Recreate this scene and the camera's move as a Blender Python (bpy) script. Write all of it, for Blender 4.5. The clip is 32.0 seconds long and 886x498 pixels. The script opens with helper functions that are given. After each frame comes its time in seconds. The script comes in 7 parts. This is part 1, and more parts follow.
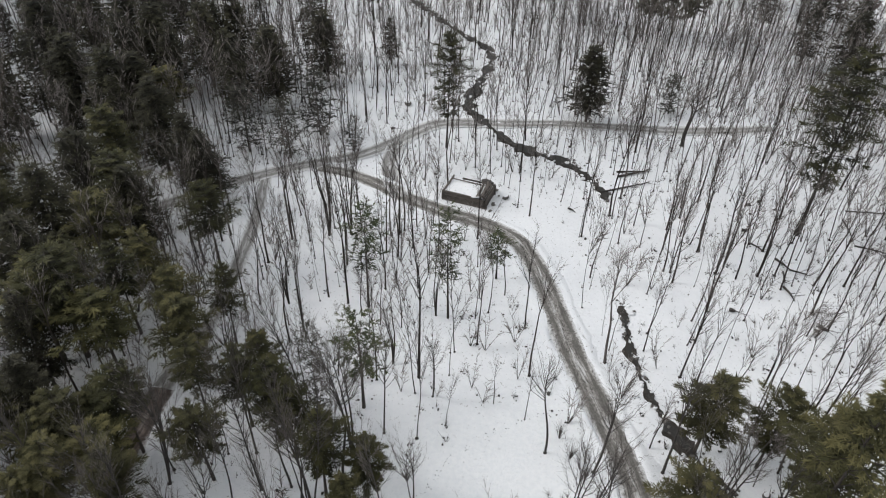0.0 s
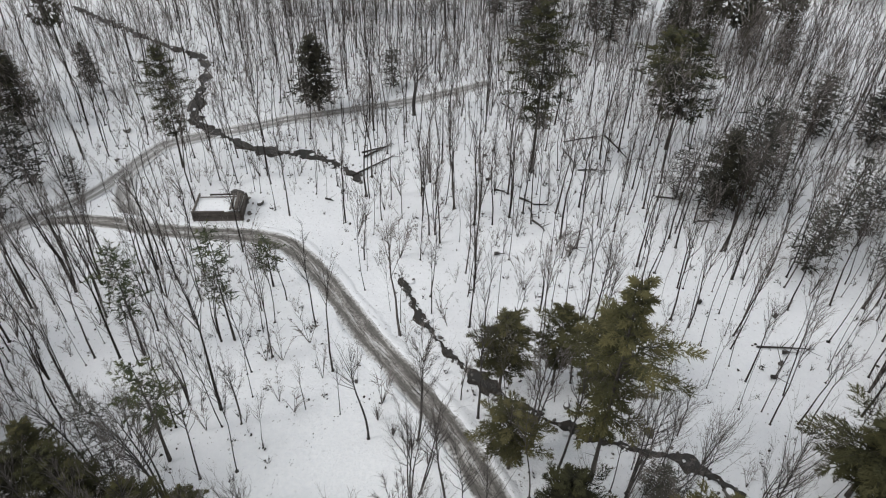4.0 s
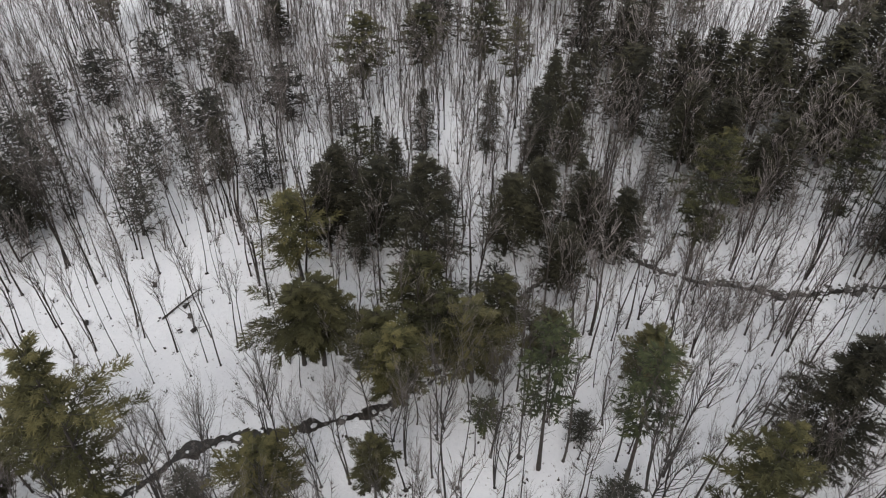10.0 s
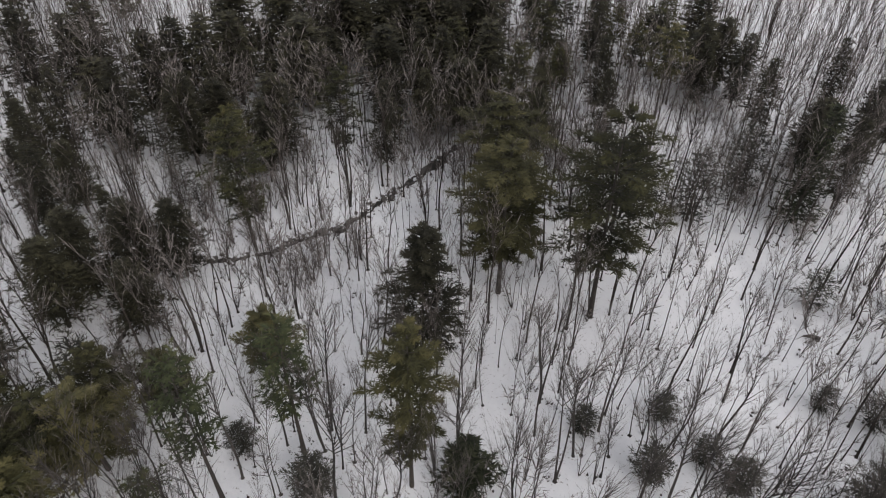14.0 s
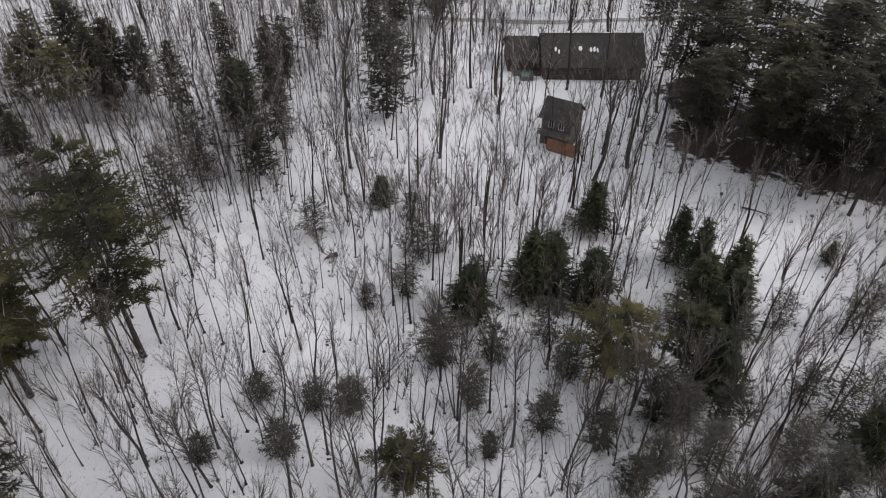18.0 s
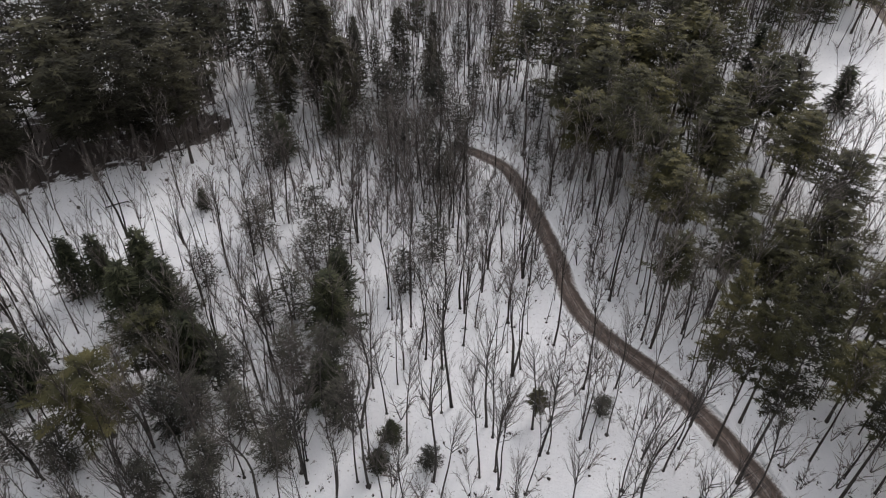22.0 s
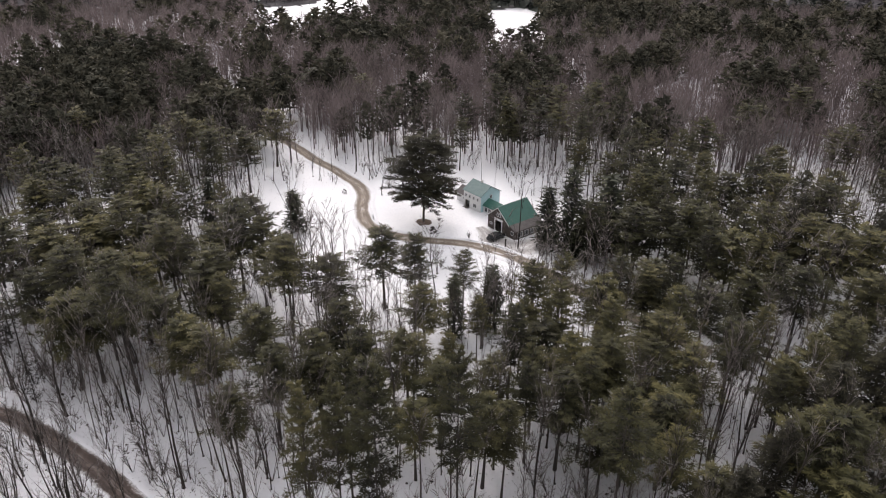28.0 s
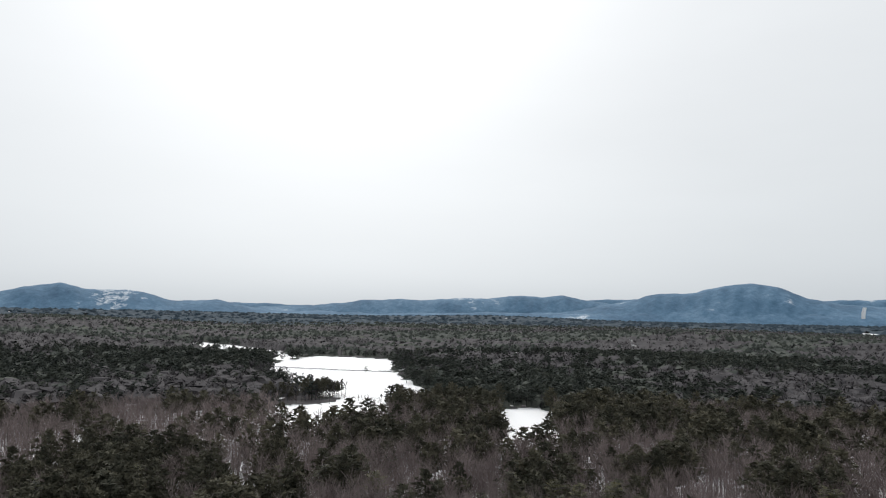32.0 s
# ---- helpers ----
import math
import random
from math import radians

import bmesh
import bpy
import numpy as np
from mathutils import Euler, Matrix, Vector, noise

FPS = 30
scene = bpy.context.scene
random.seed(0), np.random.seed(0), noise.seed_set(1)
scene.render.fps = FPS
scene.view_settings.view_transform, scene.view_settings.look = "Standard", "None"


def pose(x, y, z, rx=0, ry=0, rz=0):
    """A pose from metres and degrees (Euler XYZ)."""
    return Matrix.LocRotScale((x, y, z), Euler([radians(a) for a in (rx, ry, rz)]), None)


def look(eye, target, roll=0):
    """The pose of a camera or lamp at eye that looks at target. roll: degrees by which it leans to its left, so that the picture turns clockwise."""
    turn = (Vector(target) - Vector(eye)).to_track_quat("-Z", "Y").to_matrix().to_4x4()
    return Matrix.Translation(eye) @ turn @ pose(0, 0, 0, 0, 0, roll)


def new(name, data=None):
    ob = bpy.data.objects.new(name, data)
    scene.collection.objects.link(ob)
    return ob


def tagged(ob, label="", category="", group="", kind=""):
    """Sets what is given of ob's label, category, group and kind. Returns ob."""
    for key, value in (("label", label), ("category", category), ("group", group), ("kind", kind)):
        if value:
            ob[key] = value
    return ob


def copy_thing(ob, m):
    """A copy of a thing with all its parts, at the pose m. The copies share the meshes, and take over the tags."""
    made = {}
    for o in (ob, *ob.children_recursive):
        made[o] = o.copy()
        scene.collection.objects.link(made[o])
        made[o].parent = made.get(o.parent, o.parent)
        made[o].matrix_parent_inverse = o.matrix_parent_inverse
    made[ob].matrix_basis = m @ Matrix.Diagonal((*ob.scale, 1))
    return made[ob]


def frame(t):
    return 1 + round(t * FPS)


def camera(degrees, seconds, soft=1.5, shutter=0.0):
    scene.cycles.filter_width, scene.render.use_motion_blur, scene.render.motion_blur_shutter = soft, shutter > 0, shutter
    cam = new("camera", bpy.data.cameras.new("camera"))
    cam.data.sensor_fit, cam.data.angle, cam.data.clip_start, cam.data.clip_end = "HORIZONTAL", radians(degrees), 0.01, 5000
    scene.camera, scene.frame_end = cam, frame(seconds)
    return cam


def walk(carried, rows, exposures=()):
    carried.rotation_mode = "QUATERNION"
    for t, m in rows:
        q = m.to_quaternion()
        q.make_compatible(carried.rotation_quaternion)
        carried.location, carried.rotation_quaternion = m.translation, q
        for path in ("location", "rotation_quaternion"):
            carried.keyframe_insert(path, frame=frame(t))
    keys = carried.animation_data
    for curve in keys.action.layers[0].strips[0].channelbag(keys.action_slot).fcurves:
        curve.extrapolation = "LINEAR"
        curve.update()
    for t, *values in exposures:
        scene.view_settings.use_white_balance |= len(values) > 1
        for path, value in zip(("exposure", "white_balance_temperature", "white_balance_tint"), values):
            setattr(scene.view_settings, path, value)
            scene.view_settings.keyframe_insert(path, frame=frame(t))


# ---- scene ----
cam = camera(65.18, 32.0, soft=1.08)
EYE = (0.0, 0.0, 60.0)
# seconds, bearing (clockwise from +y), pitch, lean to the right
ROWS = [
    (0.0, 0.01, -39.14, -1.27),
    (0.5, 0.77, -39.15, -1.28),
    (1.0, 2.29, -39.19, -1.26),
    (1.5, 3.92, -39.22, -1.23),
    (2.0, 5.62, -39.25, -1.23),
    (2.5, 8.91, -39.29, -1.25),
    (3.0, 13.99, -39.34, -1.25),
    (3.5, 19.14, -39.41, -1.19),
    (5.5, 39.59, -39.48, -1.30),
    (6.0, 44.68, -39.52, -1.28),
    (6.5, 49.81, -39.53, -1.20),
    (7.0, 54.98, -39.54, -1.18),
    (7.5, 60.18, -39.54, -1.20),
    (8.0, 65.48, -39.53, -1.14),
    (8.5, 70.92, -39.54, -1.08),
    (9.0, 76.40, -39.56, -1.02),
    (9.5, 82.02, -39.59, -1.04),
    (10.0, 87.62, -39.61, -1.13),
    (10.5, 93.14, -39.62, -1.09),
    (11.0, 98.73, -39.63, -1.05),
    (11.5, 104.31, -39.65, -0.99),
    (12.0, 109.93, -39.66, -0.92),
    (12.5, 115.11, -39.70, -0.88),
    (13.0, 120.70, -39.73, -0.84),
    (13.5, 126.36, -39.75, -0.83),
    (14.0, 132.00, -39.76, -0.87),
    (14.5, 137.59, -39.76, -0.91),
    (16.5, 161.13, -39.79, -0.66),
    (17.0, 167.99, -39.80, -0.74),
    (17.5, 174.82, -39.83, -0.62),
    (18.0, 181.61, -39.85, -0.55),
    (18.5, 188.40, -39.88, -0.52),
    (19.0, 195.12, -39.90, -0.54),
    (19.5, 201.85, -39.94, -0.54),
    (20.0, 209.13, -39.99, -0.45),
    (20.5, 216.90, -40.05, -0.42),
    (21.0, 224.93, -40.10, -0.45),
    (21.5, 233.12, -40.13, -0.51),
    (22.0, 241.03, -40.16, -0.67),
    (22.5, 249.02, -40.17, -0.68),
    (23.0, 257.04, -40.18, -0.74),
    (23.5, 265.05, -40.19, -0.74),
    (24.0, 273.08, -40.21, -0.94),
    (24.5, 281.13, -40.23, -1.09),
    (25.0, 286.20, -40.14, -1.00),
    (25.5, 287.90, -40.05, -0.91),
    (26.0, 287.90, -39.96, -0.81),
    (26.5, 287.39, -39.87, -0.72),
    (27.0, 287.04, -37.58, -0.44),
    (27.5, 286.67, -32.49, -0.37),
    (28.0, 286.35, -26.82, -0.41),
    (28.5, 286.10, -21.13, -0.43),
    (29.0, 285.86, -15.44, -0.47),
    (29.5, 285.66, -9.76, -0.46),
    (30.0, 285.49, -4.07, -0.49),
    (30.5, 285.34, 1.46, -0.50),
    (31.0, 285.23, 4.63, -0.45),
    (31.5, 285.06, 5.15, -0.52),
    (32.0, 284.91, 5.19, -0.57),
]


def sight(bearing, pitch, lean):
    """The pose of the camera at EYE, by bearing, pitch and lean."""
    b, p = radians(bearing), radians(pitch)
    ahead = Vector((math.sin(b) * math.cos(p), math.cos(b) * math.cos(p), math.sin(p)))
    return look(EYE, Vector(EYE) + ahead, -lean)


EXPOSURES = [(0.0, 0.03, 6450, 10), (3.0, -0.06, 6450, 10), (6.0, -0.07, 6450, 10), (9.0, 0.03, 6550, 12), (13.0, -0.12, 6570, 15), (18.0, -0.13, 6520, 15), (20.5, -0.14, 6550, 15), (24.0, -0.06, 6580, 15), (26.5, 0.06, 6600, 15), (28.0, 0.30, 6700, 19), (29.0, 0.23, 6400, 17), (30.0, 0.03, 6380, 11), (30.8, 0.0, 6480, 10), (32.0, 0.0, 6500, 10)]
walk(cam, [(t, sight(b, p, l)) for t, b, p, l in ROWS], EXPOSURES)

# ---- sky and sun: thick overcast, brightest low in the west ----
SUN_BEARING, SUN_HEIGHT = 276.0, 38.0
world = bpy.data.worlds.new("overcast_sky")
scene.world = world
world.use_nodes = True
wn, wl = world.node_tree.nodes, world.node_tree.links
wn.clear()
w_out = wn.new("ShaderNodeOutputWorld")
w_back = wn.new("ShaderNodeBackground")
w_sky = wn.new("ShaderNodeTexSky")
w_sky.sky_type, w_sky.sun_disc = "NISHITA", False
w_sky.sun_elevation, w_sky.sun_rotation = radians(SUN_HEIGHT), radians(SUN_BEARING)
w_sky.air_density, w_sky.dust_density = 1.0, 4.0
w_grey = wn.new("ShaderNodeHueSaturation")
w_grey.inputs["Saturation"].default_value, w_grey.inputs["Value"].default_value = 0.12, 0.085
w_co = wn.new("ShaderNodeTexCoord")
w_sep = wn.new("ShaderNodeSeparateXYZ")
w_ramp = wn.new("ShaderNodeValToRGB")
e = w_ramp.color_ramp.elements
e[0].position, e[0].color = 0.0, (0.68, 0.735, 0.78, 1)
e[1].position, e[1].color = 0.6, (0.97, 1.0, 1.03, 1)
mid = w_ramp.color_ramp.elements.new(0.16)
mid.color = (0.78, 0.825, 0.86, 1)
w_map = wn.new("ShaderNodeMapping")
w_map.inputs["Scale"].default_value = (1.2, 1.2, 5.0)
w_cloud = wn.new("ShaderNodeTexNoise")
w_cloud.inputs["Scale"].default_value, w_cloud.inputs["Detail"].default_value = 1.6, 6.0
w_fade = wn.new("ShaderNodeMapRange")
w_fade.inputs["To Min"].default_value, w_fade.inputs["To Max"].default_value = 0.93, 1.07
w_mul = wn.new("ShaderNodeMix")
w_mul.data_type, w_mul.blend_type = "RGBA", "MULTIPLY"
w_mul.inputs["Factor"].default_value = 1.0
w_mix = wn.new("ShaderNodeMix")
w_mix.data_type = "RGBA"
w_mix.inputs["Factor"].default_value = 0.22
wl.new(w_co.outputs["Generated"], w_sep.inputs[0])
wl.new(w_sep.outputs["Z"], w_ramp.inputs["Fac"])
wl.new(w_co.outputs["Generated"], w_map.inputs["Vector"])
wl.new(w_map.outputs[0], w_cloud.inputs["Vector"])
wl.new(w_cloud.outputs["Fac"], w_fade.inputs["Value"])
wl.new(w_ramp.outputs["Color"], w_mul.inputs[6])
wl.new(w_fade.outputs["Result"], w_mul.inputs[7])
wl.new(w_sky.outputs[0], w_grey.inputs["Color"])
wl.new(w_mul.outputs[2], w_mix.inputs[6])
wl.new(w_grey.outputs[0], w_mix.inputs[7])
wl.new(w_mix.outputs[2], w_back.inputs["Color"])
w_back.inputs["Strength"].default_value = 1.0
wl.new(w_back.outputs[0], w_out.inputs["Surface"])

sun_data = bpy.data.lights.new("sun", "SUN")
sun_data.energy, sun_data.angle, sun_data.color = 1.5, radians(25), (1.0, 0.97, 0.93)
sun_at = Vector((math.sin(radians(SUN_BEARING)), math.cos(radians(SUN_BEARING)), math.tan(radians(SUN_HEIGHT)))) * 100
new("sun", sun_data).matrix_world = look(sun_at, (0, 0, 0))


# ---- materials ----
def ramp_node(nt, stops):
    r = nt.nodes.new("ShaderNodeValToRGB")
    el = r.color_ramp.elements
    while len(el) < len(stops):
        el.new(0.5)
    for k, (p, c) in enumerate(stops):
        el[k].position, el[k].color = p, (*c, 1)
    return r


def noise_node(nt, scale, detail=4.0, rough=0.55, vec=None):
    n = nt.nodes.new("ShaderNodeTexNoise")
    n.inputs["Scale"].default_value, n.inputs["Detail"].default_value, n.inputs["Roughness"].default_value = scale, detail, rough
    if vec is not None:
        nt.links.new(vec, n.inputs["Vector"])
    return n


def math_node(nt, op, a, b=None, clamp=False):
    n = nt.nodes.new("ShaderNodeMath")
    n.operation, n.use_clamp = op, clamp
    for k, v in enumerate((a, b)):
        if v is None:
            continue
        if isinstance(v, (int, float)):
            n.inputs[k].default_value = v
        else:
            nt.links.new(v, n.inputs[k])
    return n.outputs[0]


def mix_node(nt, fac, a, b, blend="MIX"):
    n = nt.nodes.new("ShaderNodeMix")
    n.data_type, n.blend_type = "RGBA", blend
    for k, v in ((0, fac), (6, a), (7, b)):
        if isinstance(v, (int, float)):
            n.inputs[k].default_value = v
        elif isinstance(v, tuple):
            n.inputs[k].default_value = (*v, 1)
        else:
            nt.links.new(v, n.inputs[k])
    return n.outputs[2]


def base_material(name, rough=0.8, metal=0.0):
    m = bpy.data.materials.new(name)
    m.use_nodes = True
    nt = m.node_tree
    bsdf = nt.nodes["Principled BSDF"]
    bsdf.inputs["Roughness"].default_value, bsdf.inputs["Metallic"].default_value = rough, metal
    co = nt.nodes.new("ShaderNodeNewGeometry").outputs["Position"]
    return m, nt, bsdf, co


def add_bump(nt, bsdf, height, strength=0.5, distance=0.05):
    b = nt.nodes.new("ShaderNodeBump")
    b.inputs["Strength"].default_value, b.inputs["Distance"].default_value = strength, distance
    nt.links.new(height, b.inputs["Height"])
    nt.links.new(b.outputs[0], bsdf.inputs["Normal"])


def grain_material(name, dark, light, scale, rough=0.8, fine=6.0, bump=0.4, depth=0.03, metal=0.0, by_object=0.0, stretch=None, local=False):
    """Two scales of grain between two colours, with relief. by_object: how far each object's own tone strays."""
    m, nt, bsdf, co = base_material(name, rough, metal)
    if local:
        co = nt.nodes.new("ShaderNodeTexCoord").outputs["Object"]
    if stretch:
        mp = nt.nodes.new("ShaderNodeMapping")
        mp.inputs["Scale"].default_value = stretch
        nt.links.new(co, mp.inputs["Vector"])
        co = mp.outputs[0]
    a, b = noise_node(nt, scale, 5.0, 0.6, co), noise_node(nt, scale * fine, 4.0, 0.6, co)
    f = math_node(nt, "ADD", math_node(nt, "MULTIPLY", a.outputs["Fac"], 0.6), math_node(nt, "MULTIPLY", b.outputs["Fac"], 0.4))
    if by_object:
        info = nt.nodes.new("ShaderNodeObjectInfo")
        f = math_node(nt, "ADD", f, math_node(nt, "MULTIPLY", math_node(nt, "SUBTRACT", info.outputs["Random"], 0.5), by_object))
    r = ramp_node(nt, [(0.28, dark), (0.72, light)])
    nt.links.new(f, r.inputs["Fac"])
    nt.links.new(r.outputs["Color"], bsdf.inputs["Base Color"])
    if bump:
        add_bump(nt, bsdf, b.outputs["Fac"], bump, depth)
    return m


def tone_material(name, stops, rough=0.8, patch=0.0, by_object=0.0, gloss=0.12, patch_scale=0.05, drift=None):
    """Colours picked along the stops by each piece's own tone, which the mesh carries; patch: drift over the place."""
    m, nt, bsdf, co = base_material(name, rough)
    at = nt.nodes.new("ShaderNodeAttribute")
    at.attribute_name = "tone"
    f = at.outputs["Fac"]
    if patch:
        n = noise_node(nt, patch_scale, 3.0, 0.6, co)
        f = math_node(nt, "ADD", f, math_node(nt, "MULTIPLY", math_node(nt, "SUBTRACT", n.outputs["Fac"], 0.5), patch))
    if by_object:
        info = nt.nodes.new("ShaderNodeObjectInfo")
        f = math_node(nt, "ADD", f, math_node(nt, "MULTIPLY", math_node(nt, "SUBTRACT", info.outputs["Random"], 0.5), by_object))
    r = ramp_node(nt, stops)
    nt.links.new(f, r.inputs["Fac"])
    colour = r.outputs["Color"]
    if drift:
        info = nt.nodes.new("ShaderNodeObjectInfo")
        own = math_node(nt, "FRACT", math_node(nt, "MULTIPLY", info.outputs["Random"], 7.31))
        grey = nt.nodes.new("ShaderNodeRGBToBW")
        nt.links.new(colour, grey.inputs[0])
        brown = mix_node(nt, 1.0, drift, grey.outputs[0], "MULTIPLY")
        colour = mix_node(nt, math_node(nt, "MULTIPLY", own, 0.4), colour, brown)
    nt.links.new(colour, bsdf.inputs["Base Color"])
    bsdf.inputs["Specular IOR Level"].default_value = gloss
    return m


def snow_material():
    m, nt, bsdf, co = base_material("snow", 0.65)
    big, fine, litter = noise_node(nt, 0.09, 4.0, 0.6, co), noise_node(nt, 2.2, 5.0, 0.65, co), noise_node(nt, 0.55, 7.0, 0.75, co)
    r = ramp_node(nt, [(0.25, (0.76, 0.775, 0.80)), (0.7, (0.92, 0.925, 0.94))])
    nt.links.new(math_node(nt, "ADD", math_node(nt, "MULTIPLY", big.outputs["Fac"], 0.6), math_node(nt, "MULTIPLY", fine.outputs["Fac"], 0.4)), r.inputs["Fac"])
    specks = ramp_node(nt, [(0.63, (0, 0, 0)), (0.78, (1, 1, 1))])
    nt.links.new(litter.outputs["Fac"], specks.inputs["Fac"])
    dots = noise_node(nt, 2.6, 3.0, 0.6, co)
    dot_r = ramp_node(nt, [(0.645, (0, 0, 0)), (0.69, (1, 1, 1))])
    nt.links.new(dots.outputs["Fac"], dot_r.inputs["Fac"])
    dirt = math_node(nt, "MAXIMUM", math_node(nt, "MULTIPLY", specks.outputs["Color"], 0.5), math_node(nt, "MULTIPLY", dot_r.outputs["Color"], 0.75))
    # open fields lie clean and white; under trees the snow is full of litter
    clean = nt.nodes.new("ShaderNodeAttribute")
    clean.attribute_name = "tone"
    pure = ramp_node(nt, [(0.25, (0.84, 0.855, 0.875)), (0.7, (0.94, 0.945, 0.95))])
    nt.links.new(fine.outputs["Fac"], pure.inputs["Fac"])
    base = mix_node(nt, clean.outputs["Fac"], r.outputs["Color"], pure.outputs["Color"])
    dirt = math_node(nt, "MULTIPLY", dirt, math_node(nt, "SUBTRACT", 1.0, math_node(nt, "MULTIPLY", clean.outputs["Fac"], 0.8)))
    bare = nt.nodes.new("ShaderNodeAttribute")
    bare.attribute_name = "litter"
    ragged = math_node(nt, "ADD", bare.outputs["Fac"], math_node(nt, "MULTIPLY", math_node(nt, "SUBTRACT", litter.outputs["Fac"], 0.5), 2.4))
    needle_r = ramp_node(nt, [(0.45, (0, 0, 0)), (0.62, (1, 1, 1))])
    nt.links.new(math_node(nt, "MULTIPLY", ragged, math_node(nt, "MULTIPLY", bare.outputs["Fac"], 2.0, True)), needle_r.inputs["Fac"])
    col = mix_node(nt, needle_r.outputs["Color"], mix_node(nt, dirt, base, (0.17, 0.145, 0.12)), (0.045, 0.033, 0.027))
    nt.links.new(col, bsdf.inputs["Base Color"])
    add_bump(nt, bsdf, math_node(nt, "ADD", math_node(nt, "MULTIPLY", fine.outputs["Fac"], 0.5), litter.outputs["Fac"]), 0.7, 0.25)
    return m


def road_material(name, dark, light, snowy, soft_edge=0.66):
    """Packed dirt with wheel tracks along the ribbon, slush along its edges and crown."""
    m, nt, bsdf, co = base_material(name, 0.75)
    uv = nt.nodes.new("ShaderNodeUVMap")
    sep = nt.nodes.new("ShaderNodeSeparateXYZ")
    nt.links.new(uv.outputs[0], sep.inputs[0])
    mp = nt.nodes.new("ShaderNodeMapping")
    mp.inputs["Scale"].default_value = (11.0, 0.26, 1.0)
    nt.links.new(uv.outputs[0], mp.inputs["Vector"])
    streak = noise_node(nt, 1.6, 6.0, 0.7, mp.outputs[0])
    grit, big = noise_node(nt, 3.2, 5.0, 0.7, co), noise_node(nt, 0.35, 4.0, 0.6, co)
    r = ramp_node(nt, [(0.42, dark), (0.58, light)])
    nt.links.new(math_node(nt, "ADD", math_node(nt, "MULTIPLY", grit.outputs["Fac"], 0.45), math_node(nt, "MULTIPLY", streak.outputs["Fac"], 0.55)), r.inputs["Fac"])
    off = math_node(nt, "ABSOLUTE", math_node(nt, "SUBTRACT", sep.outputs["X"], 0.5))
    edge = math_node(nt, "ADD", math_node(nt, "MULTIPLY", off, 2.0), math_node(nt, "MULTIPLY", math_node(nt, "SUBTRACT", grit.outputs["Fac"], 0.5), 0.9))
    rim = ramp_node(nt, [(soft_edge, (0, 0, 0)), (0.98, (1, 1, 1))])
    nt.links.new(edge, rim.inputs["Fac"])
    crown = math_node(nt, "SUBTRACT", 0.5, math_node(nt, "MULTIPLY", off, 3.0))
    slush = math_node(nt, "ADD", crown, math_node(nt, "ADD", math_node(nt, "MULTIPLY", math_node(nt, "SUBTRACT", streak.outputs["Fac"], 0.5), 2.2), math_node(nt, "MULTIPLY", math_node(nt, "SUBTRACT", big.outputs["Fac"], 0.5), 1.6)))
    mid_r = ramp_node(nt, [(0.35, (0, 0, 0)), (0.9, (1, 1, 1))])
    nt.links.new(slush, mid_r.inputs["Fac"])
    # wheel ruts worn down to wet dirt
    rut = ramp_node(nt, [(0.03, (1, 1, 1)), (0.13, (0, 0, 0))])
    nt.links.new(math_node(nt, "ADD", math_node(nt, "ABSOLUTE", math_node(nt, "SUBTRACT", off, 0.24)), math_node(nt, "MULTIPLY", math_node(nt, "SUBTRACT", big.outputs["Fac"], 0.5), 0.25)), rut.inputs["Fac"])
    fac = math_node(nt, "MAXIMUM", rim.outputs["Color"], math_node(nt, "MULTIPLY", mid_r.outputs["Color"], snowy), True)
    worn = mix_node(nt, math_node(nt, "MULTIPLY", rut.outputs["Color"], 0.75), mix_node(nt, fac, r.outputs["Color"], (0.72, 0.72, 0.72)), dark)
    nt.links.new(worn, bsdf.inputs["Base Color"])
    add_bump(nt, bsdf, math_node(nt, "ADD", streak.outputs["Fac"], grit.outputs["Fac"]), 0.7, 0.06)
    return m


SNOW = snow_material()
ROAD = road_material("slushy_dirt", (0.095, 0.088, 0.079), (0.40, 0.38, 0.355), 0.8)
TRACK = road_material("snowy_dirt", (0.20, 0.192, 0.182), (0.46, 0.45, 0.44), 0.85, 0.4)
LANE = road_material("bare_dirt", (0.055, 0.040, 0.033), (0.19, 0.142, 0.118), 0.22)
APRON = road_material("ploughed_snow", (0.34, 0.325, 0.31), (0.62, 0.61, 0.60), 0.9)
DRIVE = road_material("sandy_dirt", (0.14, 0.112, 0.084), (0.36, 0.30, 0.235), 0.4)
BARK = grain_material("grey_brown_bark", (0.016, 0.014, 0.013), (0.068, 0.059, 0.053), 2.0, 0.9, 5.0, 0.6, 0.03, by_object=0.35)
PINE_BARK = grain_material("dark_pine_bark", (0.02, 0.017, 0.015), (0.07, 0.057, 0.048), 2.5, 0.9, 5.0, 0.6, 0.03, by_object=0.3)
WOODS = tone_material("bare_wood", [(0.0, (0.02, 0.017, 0.015)), (0.35, (0.05, 0.042, 0.037)), (0.7, (0.14, 0.125, 0.117)), (1.0, (0.29, 0.262, 0.247))], 0.9, patch=0.4, gloss=0.15)
TWIGS = tone_material("twigs", [(0.0, (0.04, 0.034, 0.031)), (0.5, (0.095, 0.083, 0.076)), (1.0, (0.19, 0.17, 0.157))], 0.9, by_object=0.5, gloss=0.15)
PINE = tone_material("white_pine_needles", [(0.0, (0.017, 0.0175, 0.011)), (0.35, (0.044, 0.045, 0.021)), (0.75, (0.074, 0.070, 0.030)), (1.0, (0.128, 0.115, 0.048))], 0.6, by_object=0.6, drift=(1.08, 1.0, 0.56))
